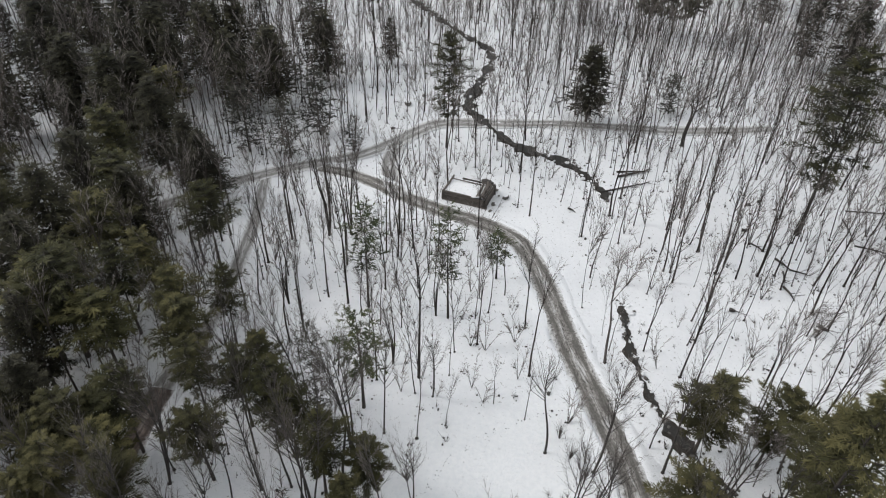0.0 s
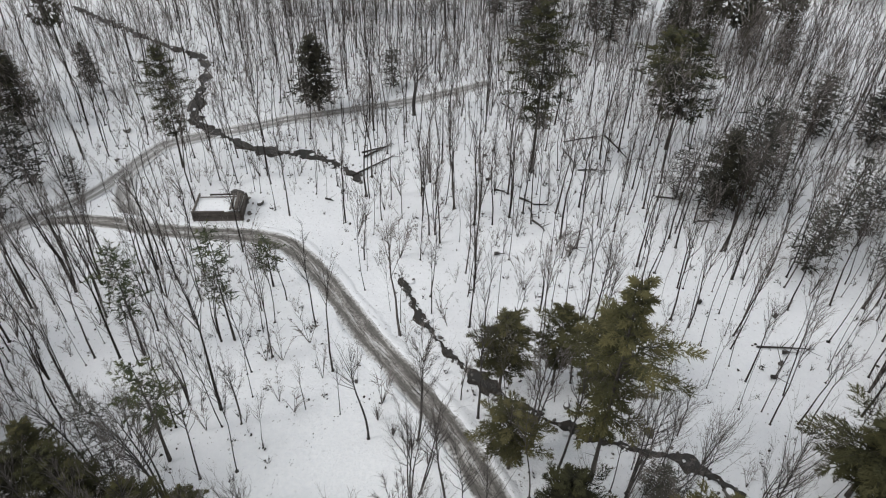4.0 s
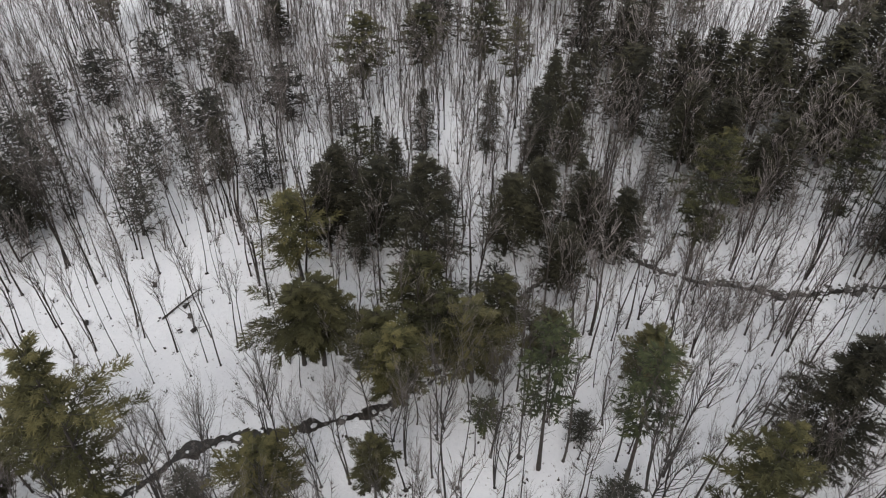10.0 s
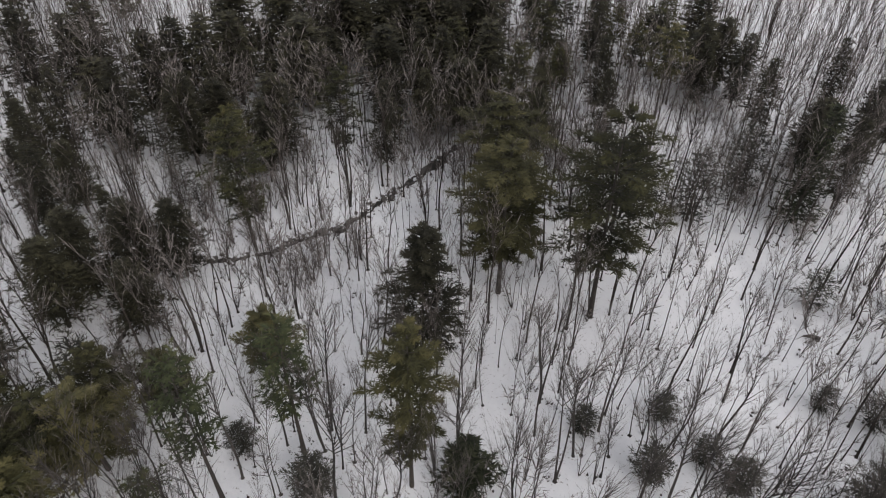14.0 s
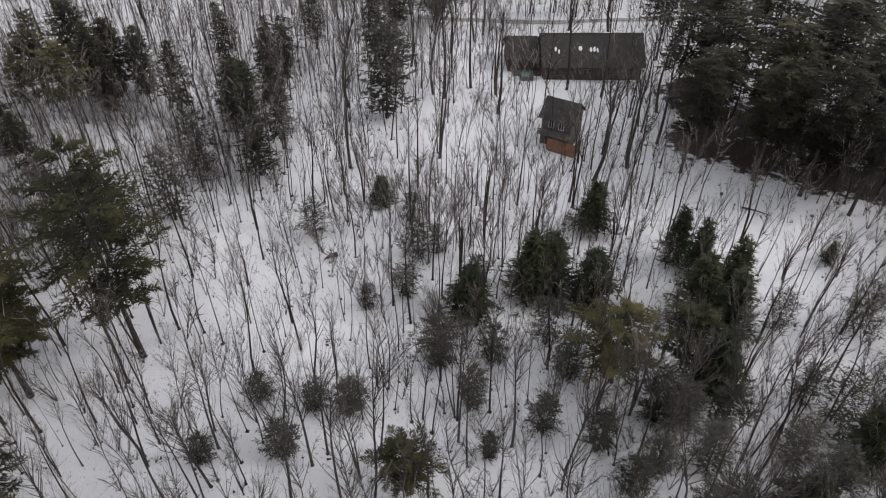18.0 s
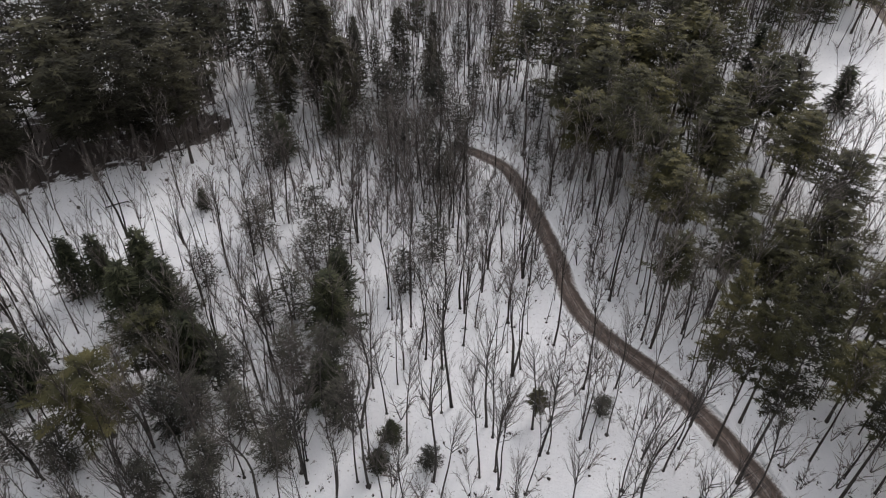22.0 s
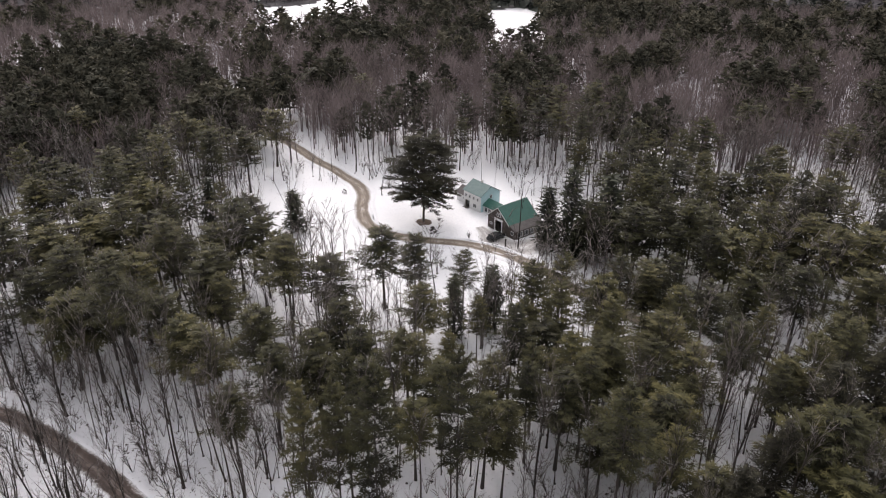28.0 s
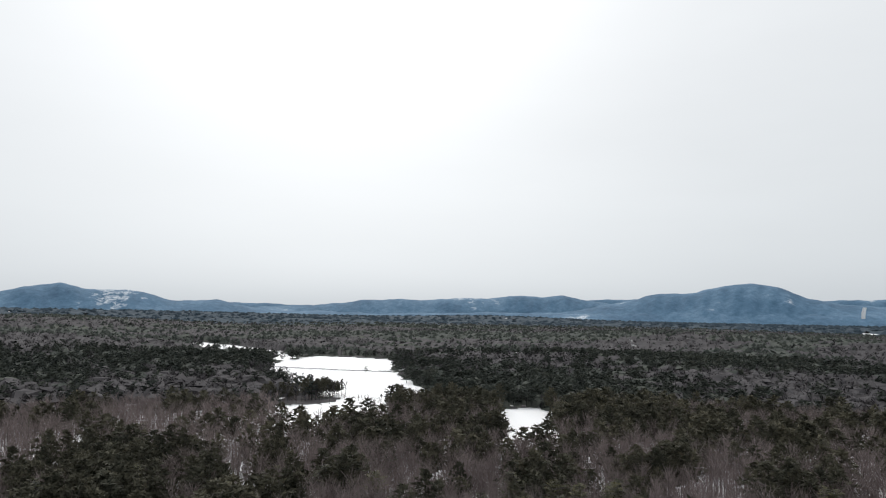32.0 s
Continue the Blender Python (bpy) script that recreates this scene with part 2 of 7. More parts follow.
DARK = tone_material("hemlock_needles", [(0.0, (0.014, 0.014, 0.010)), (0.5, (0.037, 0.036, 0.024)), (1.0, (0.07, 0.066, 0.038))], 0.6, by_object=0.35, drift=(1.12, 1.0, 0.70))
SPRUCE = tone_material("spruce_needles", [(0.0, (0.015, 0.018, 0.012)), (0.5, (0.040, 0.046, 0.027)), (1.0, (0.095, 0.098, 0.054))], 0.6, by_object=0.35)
YOUNG = tone_material("young_pine_needles", [(0.0, (0.020, 0.026, 0.014)), (0.5, (0.05, 0.06, 0.029)), (1.0, (0.11, 0.113, 0.052))], 0.6, by_object=0.3)
PALE = tone_material("grey_green_leaves", [(0.0, (0.02, 0.021, 0.018)), (0.5, (0.056, 0.056, 0.046)), (1.0, (0.12, 0.115, 0.094))], 0.7, by_object=0.4)
# distant evergreens: tones lifted to stand for aerial haze
FAR_PINE = tone_material("distant_evergreens", [(0.0, (0.042, 0.044, 0.034)), (0.5, (0.083, 0.081, 0.060)), (1.0, (0.15, 0.137, 0.098))], 0.8, patch=0.4, gloss=0.1, patch_scale=0.008)
FAR_WOOD = tone_material("distant_hardwoods", [(0.0, (0.098, 0.079, 0.077)), (0.5, (0.175, 0.142, 0.138)), (1.0, (0.26, 0.219, 0.212))], 0.9, patch=0.5, gloss=0.1, patch_scale=0.01)
# past 430 m, greyer and narrower tones stand in for haze
LAST_PINE = tone_material("farthest_evergreens", [(0.0, (0.030, 0.036, 0.033)), (0.5, (0.060, 0.068, 0.059)), (1.0, (0.10, 0.107, 0.088))], 0.9, patch=0.5, gloss=0.1, patch_scale=0.004)
LAST_WOOD = tone_material("farthest_hardwoods", [(0.0, (0.048, 0.046, 0.049)), (0.5, (0.068, 0.064, 0.067)), (1.0, (0.090, 0.084, 0.087))], 0.9, patch=0.5, gloss=0.1, patch_scale=0.005)
# blue-grey of the farthest canopy is haze put into the colour
HAZED_PINE = tone_material("hazed_foothill_evergreens", [(0.0, (0.026, 0.042, 0.058)), (0.5, (0.042, 0.062, 0.080)), (1.0, (0.068, 0.092, 0.112))], 0.9, patch=0.6, gloss=0.1, patch_scale=0.003)
CREEK = grain_material("brook_water", (0.006, 0.006, 0.005), (0.03, 0.025, 0.02), 1.2, 0.5, 4.0, 0.3, 0.03)
MUD = grain_material("brook_bank", (0.014, 0.012, 0.010), (0.055, 0.046, 0.038), 1.5, 0.9, 5.0, 0.8, 0.06)
ROCK = grain_material("field_stone", (0.045, 0.042, 0.04), (0.2, 0.185, 0.17), 3.0, 0.85, 5.0, 0.6, 0.03, by_object=0.3)


# ---- the lie of the land ----
def far_hills(x, y):
    """Low hills beyond the near woods."""
    z = 0.0 * x
    for cx, cy, s, h in ((-1030, -310, 130, 17), (-2300, -900, 500, 45), (-1900, 420, 260, 10), (-1500, 900, 400, 12), (-2600, 1500, 600, 14), (-3300, 300, 600, 24), (-700, 330, 110, 6),
                         (-1650, -420, 240, 20), (-3000, -350, 420, 22), (-3600, -1500, 500, 40), (-2250, 240, 190, 12), (-2900, 1000, 300, 17), (-1150, 620, 150, 9), (-3900, 1300, 400, 20), (-820, -260, 90, 9), (-1300, 330, 120, 8), (-2000, 1250, 200, 10), (-1000, 900, 160, 9)):
        z = z + h * np.exp(-((x - cx) ** 2 + (y - cy) ** 2) / (2 * s * s))
    return z


def lie(x, y):
    """The ground's height."""
    return 0.28 * np.sin(x / 8.7 + 1.0) * np.sin(y / 10.3 + 2.0) + 0.16 * np.sin(x / 5.1 + y / 6.3) + far_hills(x, y)


def mesh_np(name, v, f, material, tone=None, smooth=False):
    """A mesh from arrays of points and triangles (or quads), with an optional tone for each point."""
    me = bpy.data.meshes.new(name)
    k = f.shape[1]
    me.vertices.add(len(v))
    me.vertices.foreach_set("co", np.ascontiguousarray(v, dtype=np.float32).ravel())
    me.loops.add(len(f) * k)
    me.loops.foreach_set("vertex_index", np.ascontiguousarray(f, dtype=np.int32).ravel())
    me.polygons.add(len(f))
    me.polygons.foreach_set("loop_start", np.arange(0, len(f) * k, k, dtype=np.int32))
    me.polygons.foreach_set("use_smooth", np.full(len(f), smooth))
    if tone is not None:
        me.attributes.new("tone", "FLOAT", "POINT").data.foreach_set("value", np.ascontiguousarray(tone, dtype=np.float32))
    me.update(calc_edges=True)
    me.materials.append(material)
    return me


def part(name, bm, material, parent, label=""):
    """Links a bmesh (or a mesh) as one mesh object under a thing or part."""
    if isinstance(bm, bmesh.types.BMesh):
        me = bpy.data.meshes.new(name)
        bmesh.ops.recalc_face_normals(bm, faces=bm.faces)
        bm.to_mesh(me)
        bm.free()
        me.materials.append(material)
    else:
        me = bm
    ob = new(name, me)
    ob.parent = parent
    if label:
        ob["label"] = label
    return ob


def ground():
    rings = np.concatenate([np.arange(1.3, 215, 1.3), 215 * (4950 / 215) ** np.linspace(0, 1, 70)])
    n = 480
    a = np.linspace(0, 2 * np.pi, n, endpoint=False)
    x, y = np.outer(rings, np.sin(a)).ravel(), np.outer(rings, np.cos(a)).ravel()
    v = np.stack([x, y, lie(x, y)], 1)
    i, j = np.meshgrid(np.arange(len(rings) - 1), np.arange(n), indexing="ij")
    k = (j + 1) % n
    f = np.stack([i * n + j, i * n + k, (i + 1) * n + k, (i + 1) * n + j], -1).reshape(-1, 4)[:, ::-1]
    v = np.vstack([v, [[0, 0, lie(0.0, 0.0)]]])
    cap = np.stack([np.arange(n), (np.arange(n) + 1) % n, np.full(n, len(v) - 1), np.full(n, len(v) - 1)], 1)
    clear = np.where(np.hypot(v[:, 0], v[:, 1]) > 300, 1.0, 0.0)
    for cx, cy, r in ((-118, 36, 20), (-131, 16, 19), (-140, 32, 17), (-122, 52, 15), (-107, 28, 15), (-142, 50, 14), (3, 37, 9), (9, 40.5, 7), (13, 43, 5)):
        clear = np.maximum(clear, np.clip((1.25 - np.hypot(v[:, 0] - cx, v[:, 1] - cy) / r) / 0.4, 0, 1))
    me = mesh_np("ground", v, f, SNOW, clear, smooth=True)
    # needle litter where the great hemlocks keep the snow off
    litter = np.zeros(len(v))
    for cx, cy, r in ((-46, -99, 8), (-54, -95, 9), (-62, -90, 9), (-69, -86, 7), (-52, -106, 10), (-62, -104, 12), (-74, -97, 10), (-50, -116, 9)):
        litter = np.maximum(litter, np.clip(1.3 - np.hypot(v[:, 0] - cx, v[:, 1] - cy) / r, 0, 1))
    me.attributes.new("litter", "FLOAT", "POINT").data.foreach_set("value", litter.astype(np.float32))
    tagged(new("ground", me), "snow-covered forest floor with scattered litter", "ground", kind="structure")
    r = 1.3
    cap_v = np.array([[r * math.sin(t), r * math.cos(t), lie(r * math.sin(t), r * math.cos(t))] for t in a] + [[0, 0, lie(0.0, 0.0)]])
    cap_f = np.stack([np.arange(n), np.full(n, n), (np.arange(n) + 1) % n], 1)
    tagged(new("ground", mesh_np("ground_middle", cap_v, cap_f, SNOW)), "snow-covered forest floor", "ground", kind="structure")


ground()


def smooth_line(points, step=1.0):
    """A rounded line through the points, at even steps."""
    p = np.array(points, float)
    q = np.vstack([2 * p[0] - p[1], p, 2 * p[-1] - p[-2]])
    out = []
    for i in range(1, len(q) - 2):
        a, b, c, d = q[i - 1:i + 3]
        n = max(2, int(np.linalg.norm(c - b) / step))
        for t in np.linspace(0, 1, n, endpoint=False):
            out.append(0.5 * (2 * b + (c - a) * t + (2 * a - 5 * b + 4 * c - d) * t * t + (3 * b - a - 3 * c + d) * t ** 3))
    out.append(p[-1])
    return np.array(out)


def ribbon(name, points, widths, profile, material, lift=0.0, wobble=0.0, seed=0, smooth=True, ragged=0.0, step=1.0):
    """A strip along a line over the ground. profile: (offset in half widths, height)."""
    rng = np.random.default_rng(seed)
    line = smooth_line(points, step)
    n = len(line)
    t = np.gradient(line, axis=0)
    t /= np.linalg.norm(t, axis=1)[:, None]
    side = np.stack([t[:, 1], -t[:, 0]], 1)
    w = np.interp(np.linspace(0, 1, n), np.linspace(0, 1, len(widths)), widths) / 2
    if ragged:
        along0 = np.arange(n) * step
        w = w * np.clip(0.75 - 0.5 * ragged + 0.8 * ragged * (np.sin(along0 / 2.3 + seed) * np.sin(along0 / 5.7 + 2 * seed) + 0.8 * np.sin(along0 / 0.9 + seed)), 0.02, 1.0)
    k = len(profile)
    v = np.zeros((n, k, 3))
    jit = rng.normal(0, 1, (n, k)) * wobble
    jit = (jit + np.roll(jit, 1, 0) + np.roll(jit, -1, 0)) / 2
    for j, (o, h) in enumerate(profile):
        xy = line + side * (w * o + jit[:, j])[:, None]
        v[:, j, :2] = xy
        v[:, j, 2] = lie(xy[:, 0], xy[:, 1]) + h * (1 + 0.35 * rng.normal(0, 1, n)) + lift
    i, j = np.meshgrid(np.arange(n - 1), np.arange(k - 1), indexing="ij")
    f = np.stack([i * k + j, i * k + j + 1, (i + 1) * k + j + 1, (i + 1) * k + j], -1).reshape(-1, 4)[:, ::-1]
    me = mesh_np(name, v.reshape(-1, 3), f, material, smooth=smooth)
    along = np.concatenate([[0], np.cumsum(np.linalg.norm(np.diff(line, axis=0), axis=1))])
    o = np.array([p[0] for p in profile])
    u = np.broadcast_to((o - o.min()) / (o.max() - o.min()), (n, k))
    uv = np.stack([u, np.broadcast_to(along[:, None], (n, k))], -1).reshape(-1, 2)
    me.uv_layers.new(name="UVMap").data.foreach_set("uv", uv[f.ravel()].ravel().astype(np.float32))
    return me


MAIN_ROAD = [(20, 6), (19.6, 20), (19.3, 32), (19.0, 38.6), (17.2, 47.4), (15.2, 55.5), (13.0, 67.3), (10.5, 75.2), (6.1, 79.2), (-0.4, 82.6), (-5.8, 86), (-11, 89.6), (-15.5, 92), (-20, 93.2)]
UPPER_ROAD = [(-10.5, 99.6), (-8.3, 101.6), (-6.1, 104.4), (-2.8, 107.8), (1.1, 109.2), (11.1, 108.9), (21.1, 109.1), (31, 108.8), (41, 107.8), (50, 108), (58, 109.5)]
WEST_ROAD = [(-6.5, 104), (-9.5, 100.6), (-13.5, 97.4), (-19, 95), (-24, 93), (-33, 87.9), (-43.3, 81.5), (-50.3, 76.5), (-66, 68), (-90, 60)]
LINK_ROAD = [(-6.4, 86), (-8.3, 90.3), (-8.9, 95.2), (-8.3, 100.5)]
FOREST_LANE = [(-27.7, 90), (-27, 80.7), (-27, 72.2), (-28.2, 57.4), (-30.2, 48.5), (-31, 40), (-31.2, 31.5), (-33, 23.2), (-37.0, 18.4), (-42.3, 14), (-47.2, 9), (-51.3, 3.4), (-54.2, -2), (-57.6, -10), (-61.2, -15.3), (-69.6, -21.8), (-79.4, -30.5), (-83.6, -35.2), (-85, -41), (-85.2, -45)]
SPUR = [(-33, 22.5), (-31.4, 18.5), (-30, 8), (-26, -6)]
DRIVEWAY = [(-70, 62), (-84, 55.5), (-92.5, 51.1), (-97, 49.4), (-104.5, 46.6), (-110.2, 43.1), (-114.7, 37.8), (-118.2, 30.7), (-121.9, 25.9), (-125.5, 22.8), (-129.7, 21.3), (-137, 21.8), (-144.8, 23.6), (-152.1, 23.4), (-157.6, 21.6), (-163.1, 19.4), (-170.4, 16.1), (-185.8, 11.0), (-215, -2), (-250, -10)]
BACK_LANE = [(2, -153), (-11.5, -151.6), (-28.9, -149.7), (-37.0, -150.8), (-44.0, -151.9), (-53.8, -152.4), (-64.6, -151.3)]
UPPER_BROOK = [(-14, 180), (-8.8, 170.2), (-2.4, 159.4), (3.5, 149.6), (9.3, 139.3), (6.5, 124.5), (4.2, 115.1), (9, 106), (13.4, 100.5), (19.5, 96.4), (23.9, 89.2), (24.3, 86)]
LOWER_BROOK = [(22.7, 63), (22.4, 60), (22.3, 54), (23.4, 47.8), (26, 41), (30.1, 34.3), (36.5, 28.4), (40, 25), (42.5, 15.7), (47, 6), (56, -2), (62.4, -6.5), (69, -12), (74.7, -18.5), (71, -24), (68, -30), (67.6, -35), (66.4, -40.9), (67.9, -49.5), (70.9, -64.5), (78, -85)]
ROAD_PROFILE = [(-1.0, 0.02), (-0.6, 0.0), (-0.3, -0.01), (0, 0.02), (0.3, -0.01), (0.6, 0.0), (1.0, 0.02)]
BANK = [(0.86, -0.02), (1.0, 0.08), (1.15, 0.15), (1.4, 0.06), (1.8, -0.25)]
ROADS = [(MAIN_ROAD, (3.6, 3.6, 3.4, 3.4, 3.2, 2.6), ROAD, "dirt forest road with slush and wheel tracks", 0.12),
         (UPPER_ROAD, (3.4, 3.0, 3.0, 2.6), TRACK, "slushy dirt track curving through bare trees", 0.13),
         (WEST_ROAD, (3.0, 2.8, 2.8), TRACK, "slushy dirt track through bare woods", 0.14),
         (LINK_ROAD, (2.8, 2.8), TRACK, "short slushy track joining two roads", 0.15),
         (FOREST_LANE[:5], (1.8, 2.2, 3.0), TRACK, "grey slushy head of the forest lane", 0.115),
         (FOREST_LANE[4:], (3.2, 3.2, 3.2, 2.8), LANE, "brown dirt lane between snow banks", 0.11),
         (SPUR, (2.2, 1.8), TRACK, "snowy dirt track forking from the lane", 0.1),
         ([(-121, 43.2), (-117.5, 43.6), (-113.5, 43.9), (-110.8, 46.5), (-110.6, 50.5), (-111.8, 55)], (2.0, 4.0, 6.5, 7.0, 6.0, 4.0), APRON, "grey ploughed parking apron before the barn", 0.1),
         (BACK_LANE, (2.6, 2.6), TRACK, "snowy lane passing behind the long house", 0.12),
         (DRIVEWAY, (3.2, 3.0, 3.6, 3.4, 3.4, 3.0), DRIVE, "sandy dirt driveway through the snowy yard", 0.12)]
for k, (line, widths, material, label, lift) in enumerate(ROADS):
    road = new("road", ribbon("road", line, widths, ROAD_PROFILE, material, lift, 0.12, k))
    tagged(road, label, "road", kind="structure")
    if k in (1, 2, 3, 4, 6, 7, 8):
        continue
    for sign in (1, -1):
        prof = [(o * sign, h) for o, h in BANK]
        bank = new("snow_bank", ribbon("snow_bank", line, [w + 0.1 for w in widths], prof if sign < 0 else prof[::-1], SNOW, 0.1, 0.16, 50 + 2 * k + sign))
        tagged(bank, "low ploughed snow bank along the dirt road", "snow bank", kind="structure")
for k, (line, widths) in enumerate(((UPPER_BROOK, (1.6, 1.6, 1.8, 2.2, 2.6, 2.2, 1.2)), (LOWER_BROOK, (0.7, 1.5, 1.5, 1.2, 0.5, 0.3, 0.5, 1.4, 1.6, 1.3)))):
    wide = [w * 1.35 for w in widths]
    tagged(new("brook_bank", ribbon("brook_bank", line, wide, [(-1, -0.02), (-0.55, 0.1), (0.55, 0.1), (1, -0.02)], MUD, 0.02, 0.3, 80 + k, False, 0.4 + 0.35 * k, 0.35)), "dark muddy bank along the brook", "bank", kind="structure")
    tagged(new("brook", ribbon("brook", line, widths, [(-1, 0.0), (0, 0.0), (1, 0.0)], CREEK, 0.17, 0.2, 80 + k, False, 0.4 + 0.35 * k, 0.35)), "dark narrow brook winding through snow", "brook", kind="structure")


# ---- trees: shapes ----
class Shape:
    """Collects points, triangles and tones."""

    def __init__(self):
        self.v, self.f, self.t = [], [], []

    def tube(self, pts, radii, sides, tone=0.5, tip=False):
        start = len(self.v)
        pts = [Vector(p) for p in pts]
        for i, (p, r) in enumerate(zip(pts, radii)):
            if tip and i == len(pts) - 1:
                self.v.append(tuple(p))
                self.t.append(tone)
                break
            d = (pts[min(i + 1, len(pts) - 1)] - pts[max(i - 1, 0)]).normalized()
            a = d.orthogonal().normalized()
            b = d.cross(a)
            for k in range(sides):
                w = 2 * math.pi * k / sides
                self.v.append(tuple(p + (a * math.cos(w) + b * math.sin(w)) * r))
                self.t.append(tone)
        rings = len(pts) - (1 if tip else 0)
        for i in range(rings - 1):
            for k in range(sides):
                q = (k + 1) % sides
                a, b, c, d = start + i * sides + k, start + i * sides + q, start + (i + 1) * sides + q, start + (i + 1) * sides + k
                self.f += [(a, b, c), (a, c, d)]
        if tip:
            for k in range(sides):
                self.f.append((start + (rings - 1) * sides + k, start + (rings - 1) * sides + (k + 1) % sides, start + rings * sides))

    def spray(self, p, d, length, width, up, tone, bend=0.0):
        """A needle spray: a slim pointed blade."""
        s = len(self.v)
        side = d.cross(up)
        if side.length < 1e-4:
            side = Vector((1, 0, 0))
        side.normalize()
        self.v += [tuple(p + side * width / 2), tuple(p - side * width / 2), tuple(p + d * length - up * bend)]
        self.t += [tone] * 3
        self.f.append((s, s + 1, s + 2))

    def arrays(self):
        return np.array(self.v, np.float32), np.array(self.f, np.int32), np.array(self.t, np.float32)

    def mesh(self, name, material, smooth=False):
        v, f, t = self.arrays()
        return mesh_np(name, v, f, material, t, smooth)


UP = Vector((0, 0, 1))


def evergreen(rng, h, w, bare, whorl, count, tufts, blades, rise, droop, profile, size, gaps=0.1, sides=5, limbs=True, core=5, tiers=0.0, broad=1.0):
    """Trunk and crown of an evergreen. bare: share of the trunk without live limbs; rise and droop: how its limbs go."""
    trunk, crown = Shape(), Shape()
    bend = Vector((rng.uniform(-1, 1), rng.uniform(-1, 1), 0)) * 0.02 * h
    axis = lambda s: Vector((0, 0, s * h)) + bend * math.sin(s * 2.2)
    base = 0.0115 * h + 0.03
    steps = 6
    trunk.tube([axis(k / steps) - Vector((0, 0, 0.3 if k == 0 else 0)) for k in range(steps + 1)], [base * (1.25 if k == 0 else 1 - 0.93 * k / steps) for k in range(steps + 1)], sides, 0.4)
    for k in range(int(h * 0.9) if limbs else 0):
        s = rng.uniform(0.15, bare + 0.1)
        a = rng.uniform(0, 6.28)
        d = Vector((math.cos(a), math.sin(a), rng.uniform(-0.1, 0.3)))
        trunk.tube([axis(s), axis(s) + d * rng.uniform(0.4, 1.2)], [0.03, 0.004], 3, 0.4, True)
    z = bare * h
    while z < h * 0.985:
        s = (z / h - bare) / (1 - bare)
        reach = profile(s) * w / 2 * 1.15 * (1 + tiers * rng.uniform(-1, 0.8))
        n = count if s < 0.85 else max(3, count - 2)
        a0 = rng.uniform(0, 6.28)
        for k in range(n):
            if rng.random() < gaps:
                continue
            a = a0 + 6.283 * k / n + rng.uniform(-0.35, 0.35)
            L = max(0.35, reach * rng.uniform(0.6, 1.15))
            out = Vector((math.cos(a), math.sin(a), 0))
            p0 = axis(z / h)
            lift = rise * (0.4 + s) + rng.uniform(-0.1, 0.1)
            p1 = p0 + out * L * 0.55 + UP * L * (lift * 0.55)
            p2 = p0 + out * L + UP * L * (lift - droop * (1 - 0.5 * s))
            if limbs:
                trunk.tube([p0, p1, p2], [0.012 + 0.008 * L, 0.008 + 0.003 * L, 0.003], 3, 0.35, True)
            tone0 = rng.uniform(0.1, 0.5)
            sidev = out.cross(UP)
            # needles along the inner limb, toned dark to stand for the crown's shade
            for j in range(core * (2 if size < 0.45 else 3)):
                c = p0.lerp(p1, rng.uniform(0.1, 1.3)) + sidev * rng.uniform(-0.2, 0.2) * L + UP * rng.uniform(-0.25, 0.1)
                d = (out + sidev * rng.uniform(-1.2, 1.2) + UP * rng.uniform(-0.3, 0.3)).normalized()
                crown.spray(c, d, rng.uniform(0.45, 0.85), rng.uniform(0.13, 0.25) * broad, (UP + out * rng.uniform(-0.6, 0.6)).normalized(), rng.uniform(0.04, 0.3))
            # a flat frond: branchlets to both sides, longest at a third of the limb, the tip a plume of its own
            m = max(2, int(tufts * (0.45 + 0.55 * L / max(w / 2, 0.1)) + 0.5))
            for j in range(m):
                q = 0.22 + 0.78 * (j + rng.random() * 0.7) / m
                c = (p0.lerp(p1, q / 0.55) if q < 0.55 else p1.lerp(p2, (q - 0.55) / 0.45))
                hand = 1 if j % 2 else -1
                swing = hand * rng.uniform(0.5, 1.05) * (1.15 - 0.6 * q)
                way = (out * math.cos(swing) + sidev * math.sin(swing) + UP * (rng.uniform(-0.12, 0.22) + 0.3 * lift)).normalized()
                reach_b = max(size * 0.9, L * 0.46 * (1.25 - q) * rng.uniform(0.7, 1.15))
                # tone climbs towards limb tips and treetop: sky light put into the colour
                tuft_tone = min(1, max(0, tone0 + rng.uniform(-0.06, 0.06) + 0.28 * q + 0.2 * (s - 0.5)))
                for b in range(blades):
                    k2 = (b + rng.random()) / blades
                    at = c + way * reach_b * k2 + UP * rng.uniform(-0.06, 0.08)
                    spread = swing + rng.choice((-1, 1)) * rng.uniform(0.15, 0.95)
                    d = (out * math.cos(spread) + sidev * math.sin(spread) + UP * rng.uniform(-0.2, 0.5)).normalized()
                    u = (UP + out * rng.uniform(-0.5, 0.5) + sidev * rng.uniform(-0.6, 0.6)).normalized()
                    ln = size * rng.uniform(0.7, 1.25) * (1.1 - 0.25 * k2)
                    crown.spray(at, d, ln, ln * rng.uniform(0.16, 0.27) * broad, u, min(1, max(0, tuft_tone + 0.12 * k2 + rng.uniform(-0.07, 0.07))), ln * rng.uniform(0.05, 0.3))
        z += whorl * rng.uniform(0.75, 1.25)
    top = axis(1)
    for b in range(5):
        crown.spray(top - UP * 0.4, (UP + Vector((rng.uniform(-0.5, 0.5), rng.uniform(-0.5, 0.5), 0))).normalized(), min(size, 0.6), min(size, 0.6) * 0.3, Vector((1, 0, 0)), 0.5)
    return trunk, crown


def pine_form(s):
    return max(0.08, (0.55 + 0.45 * min(1, s / 0.35)) * (1 - max(0, s - 0.4) / 0.62) ** 0.75)


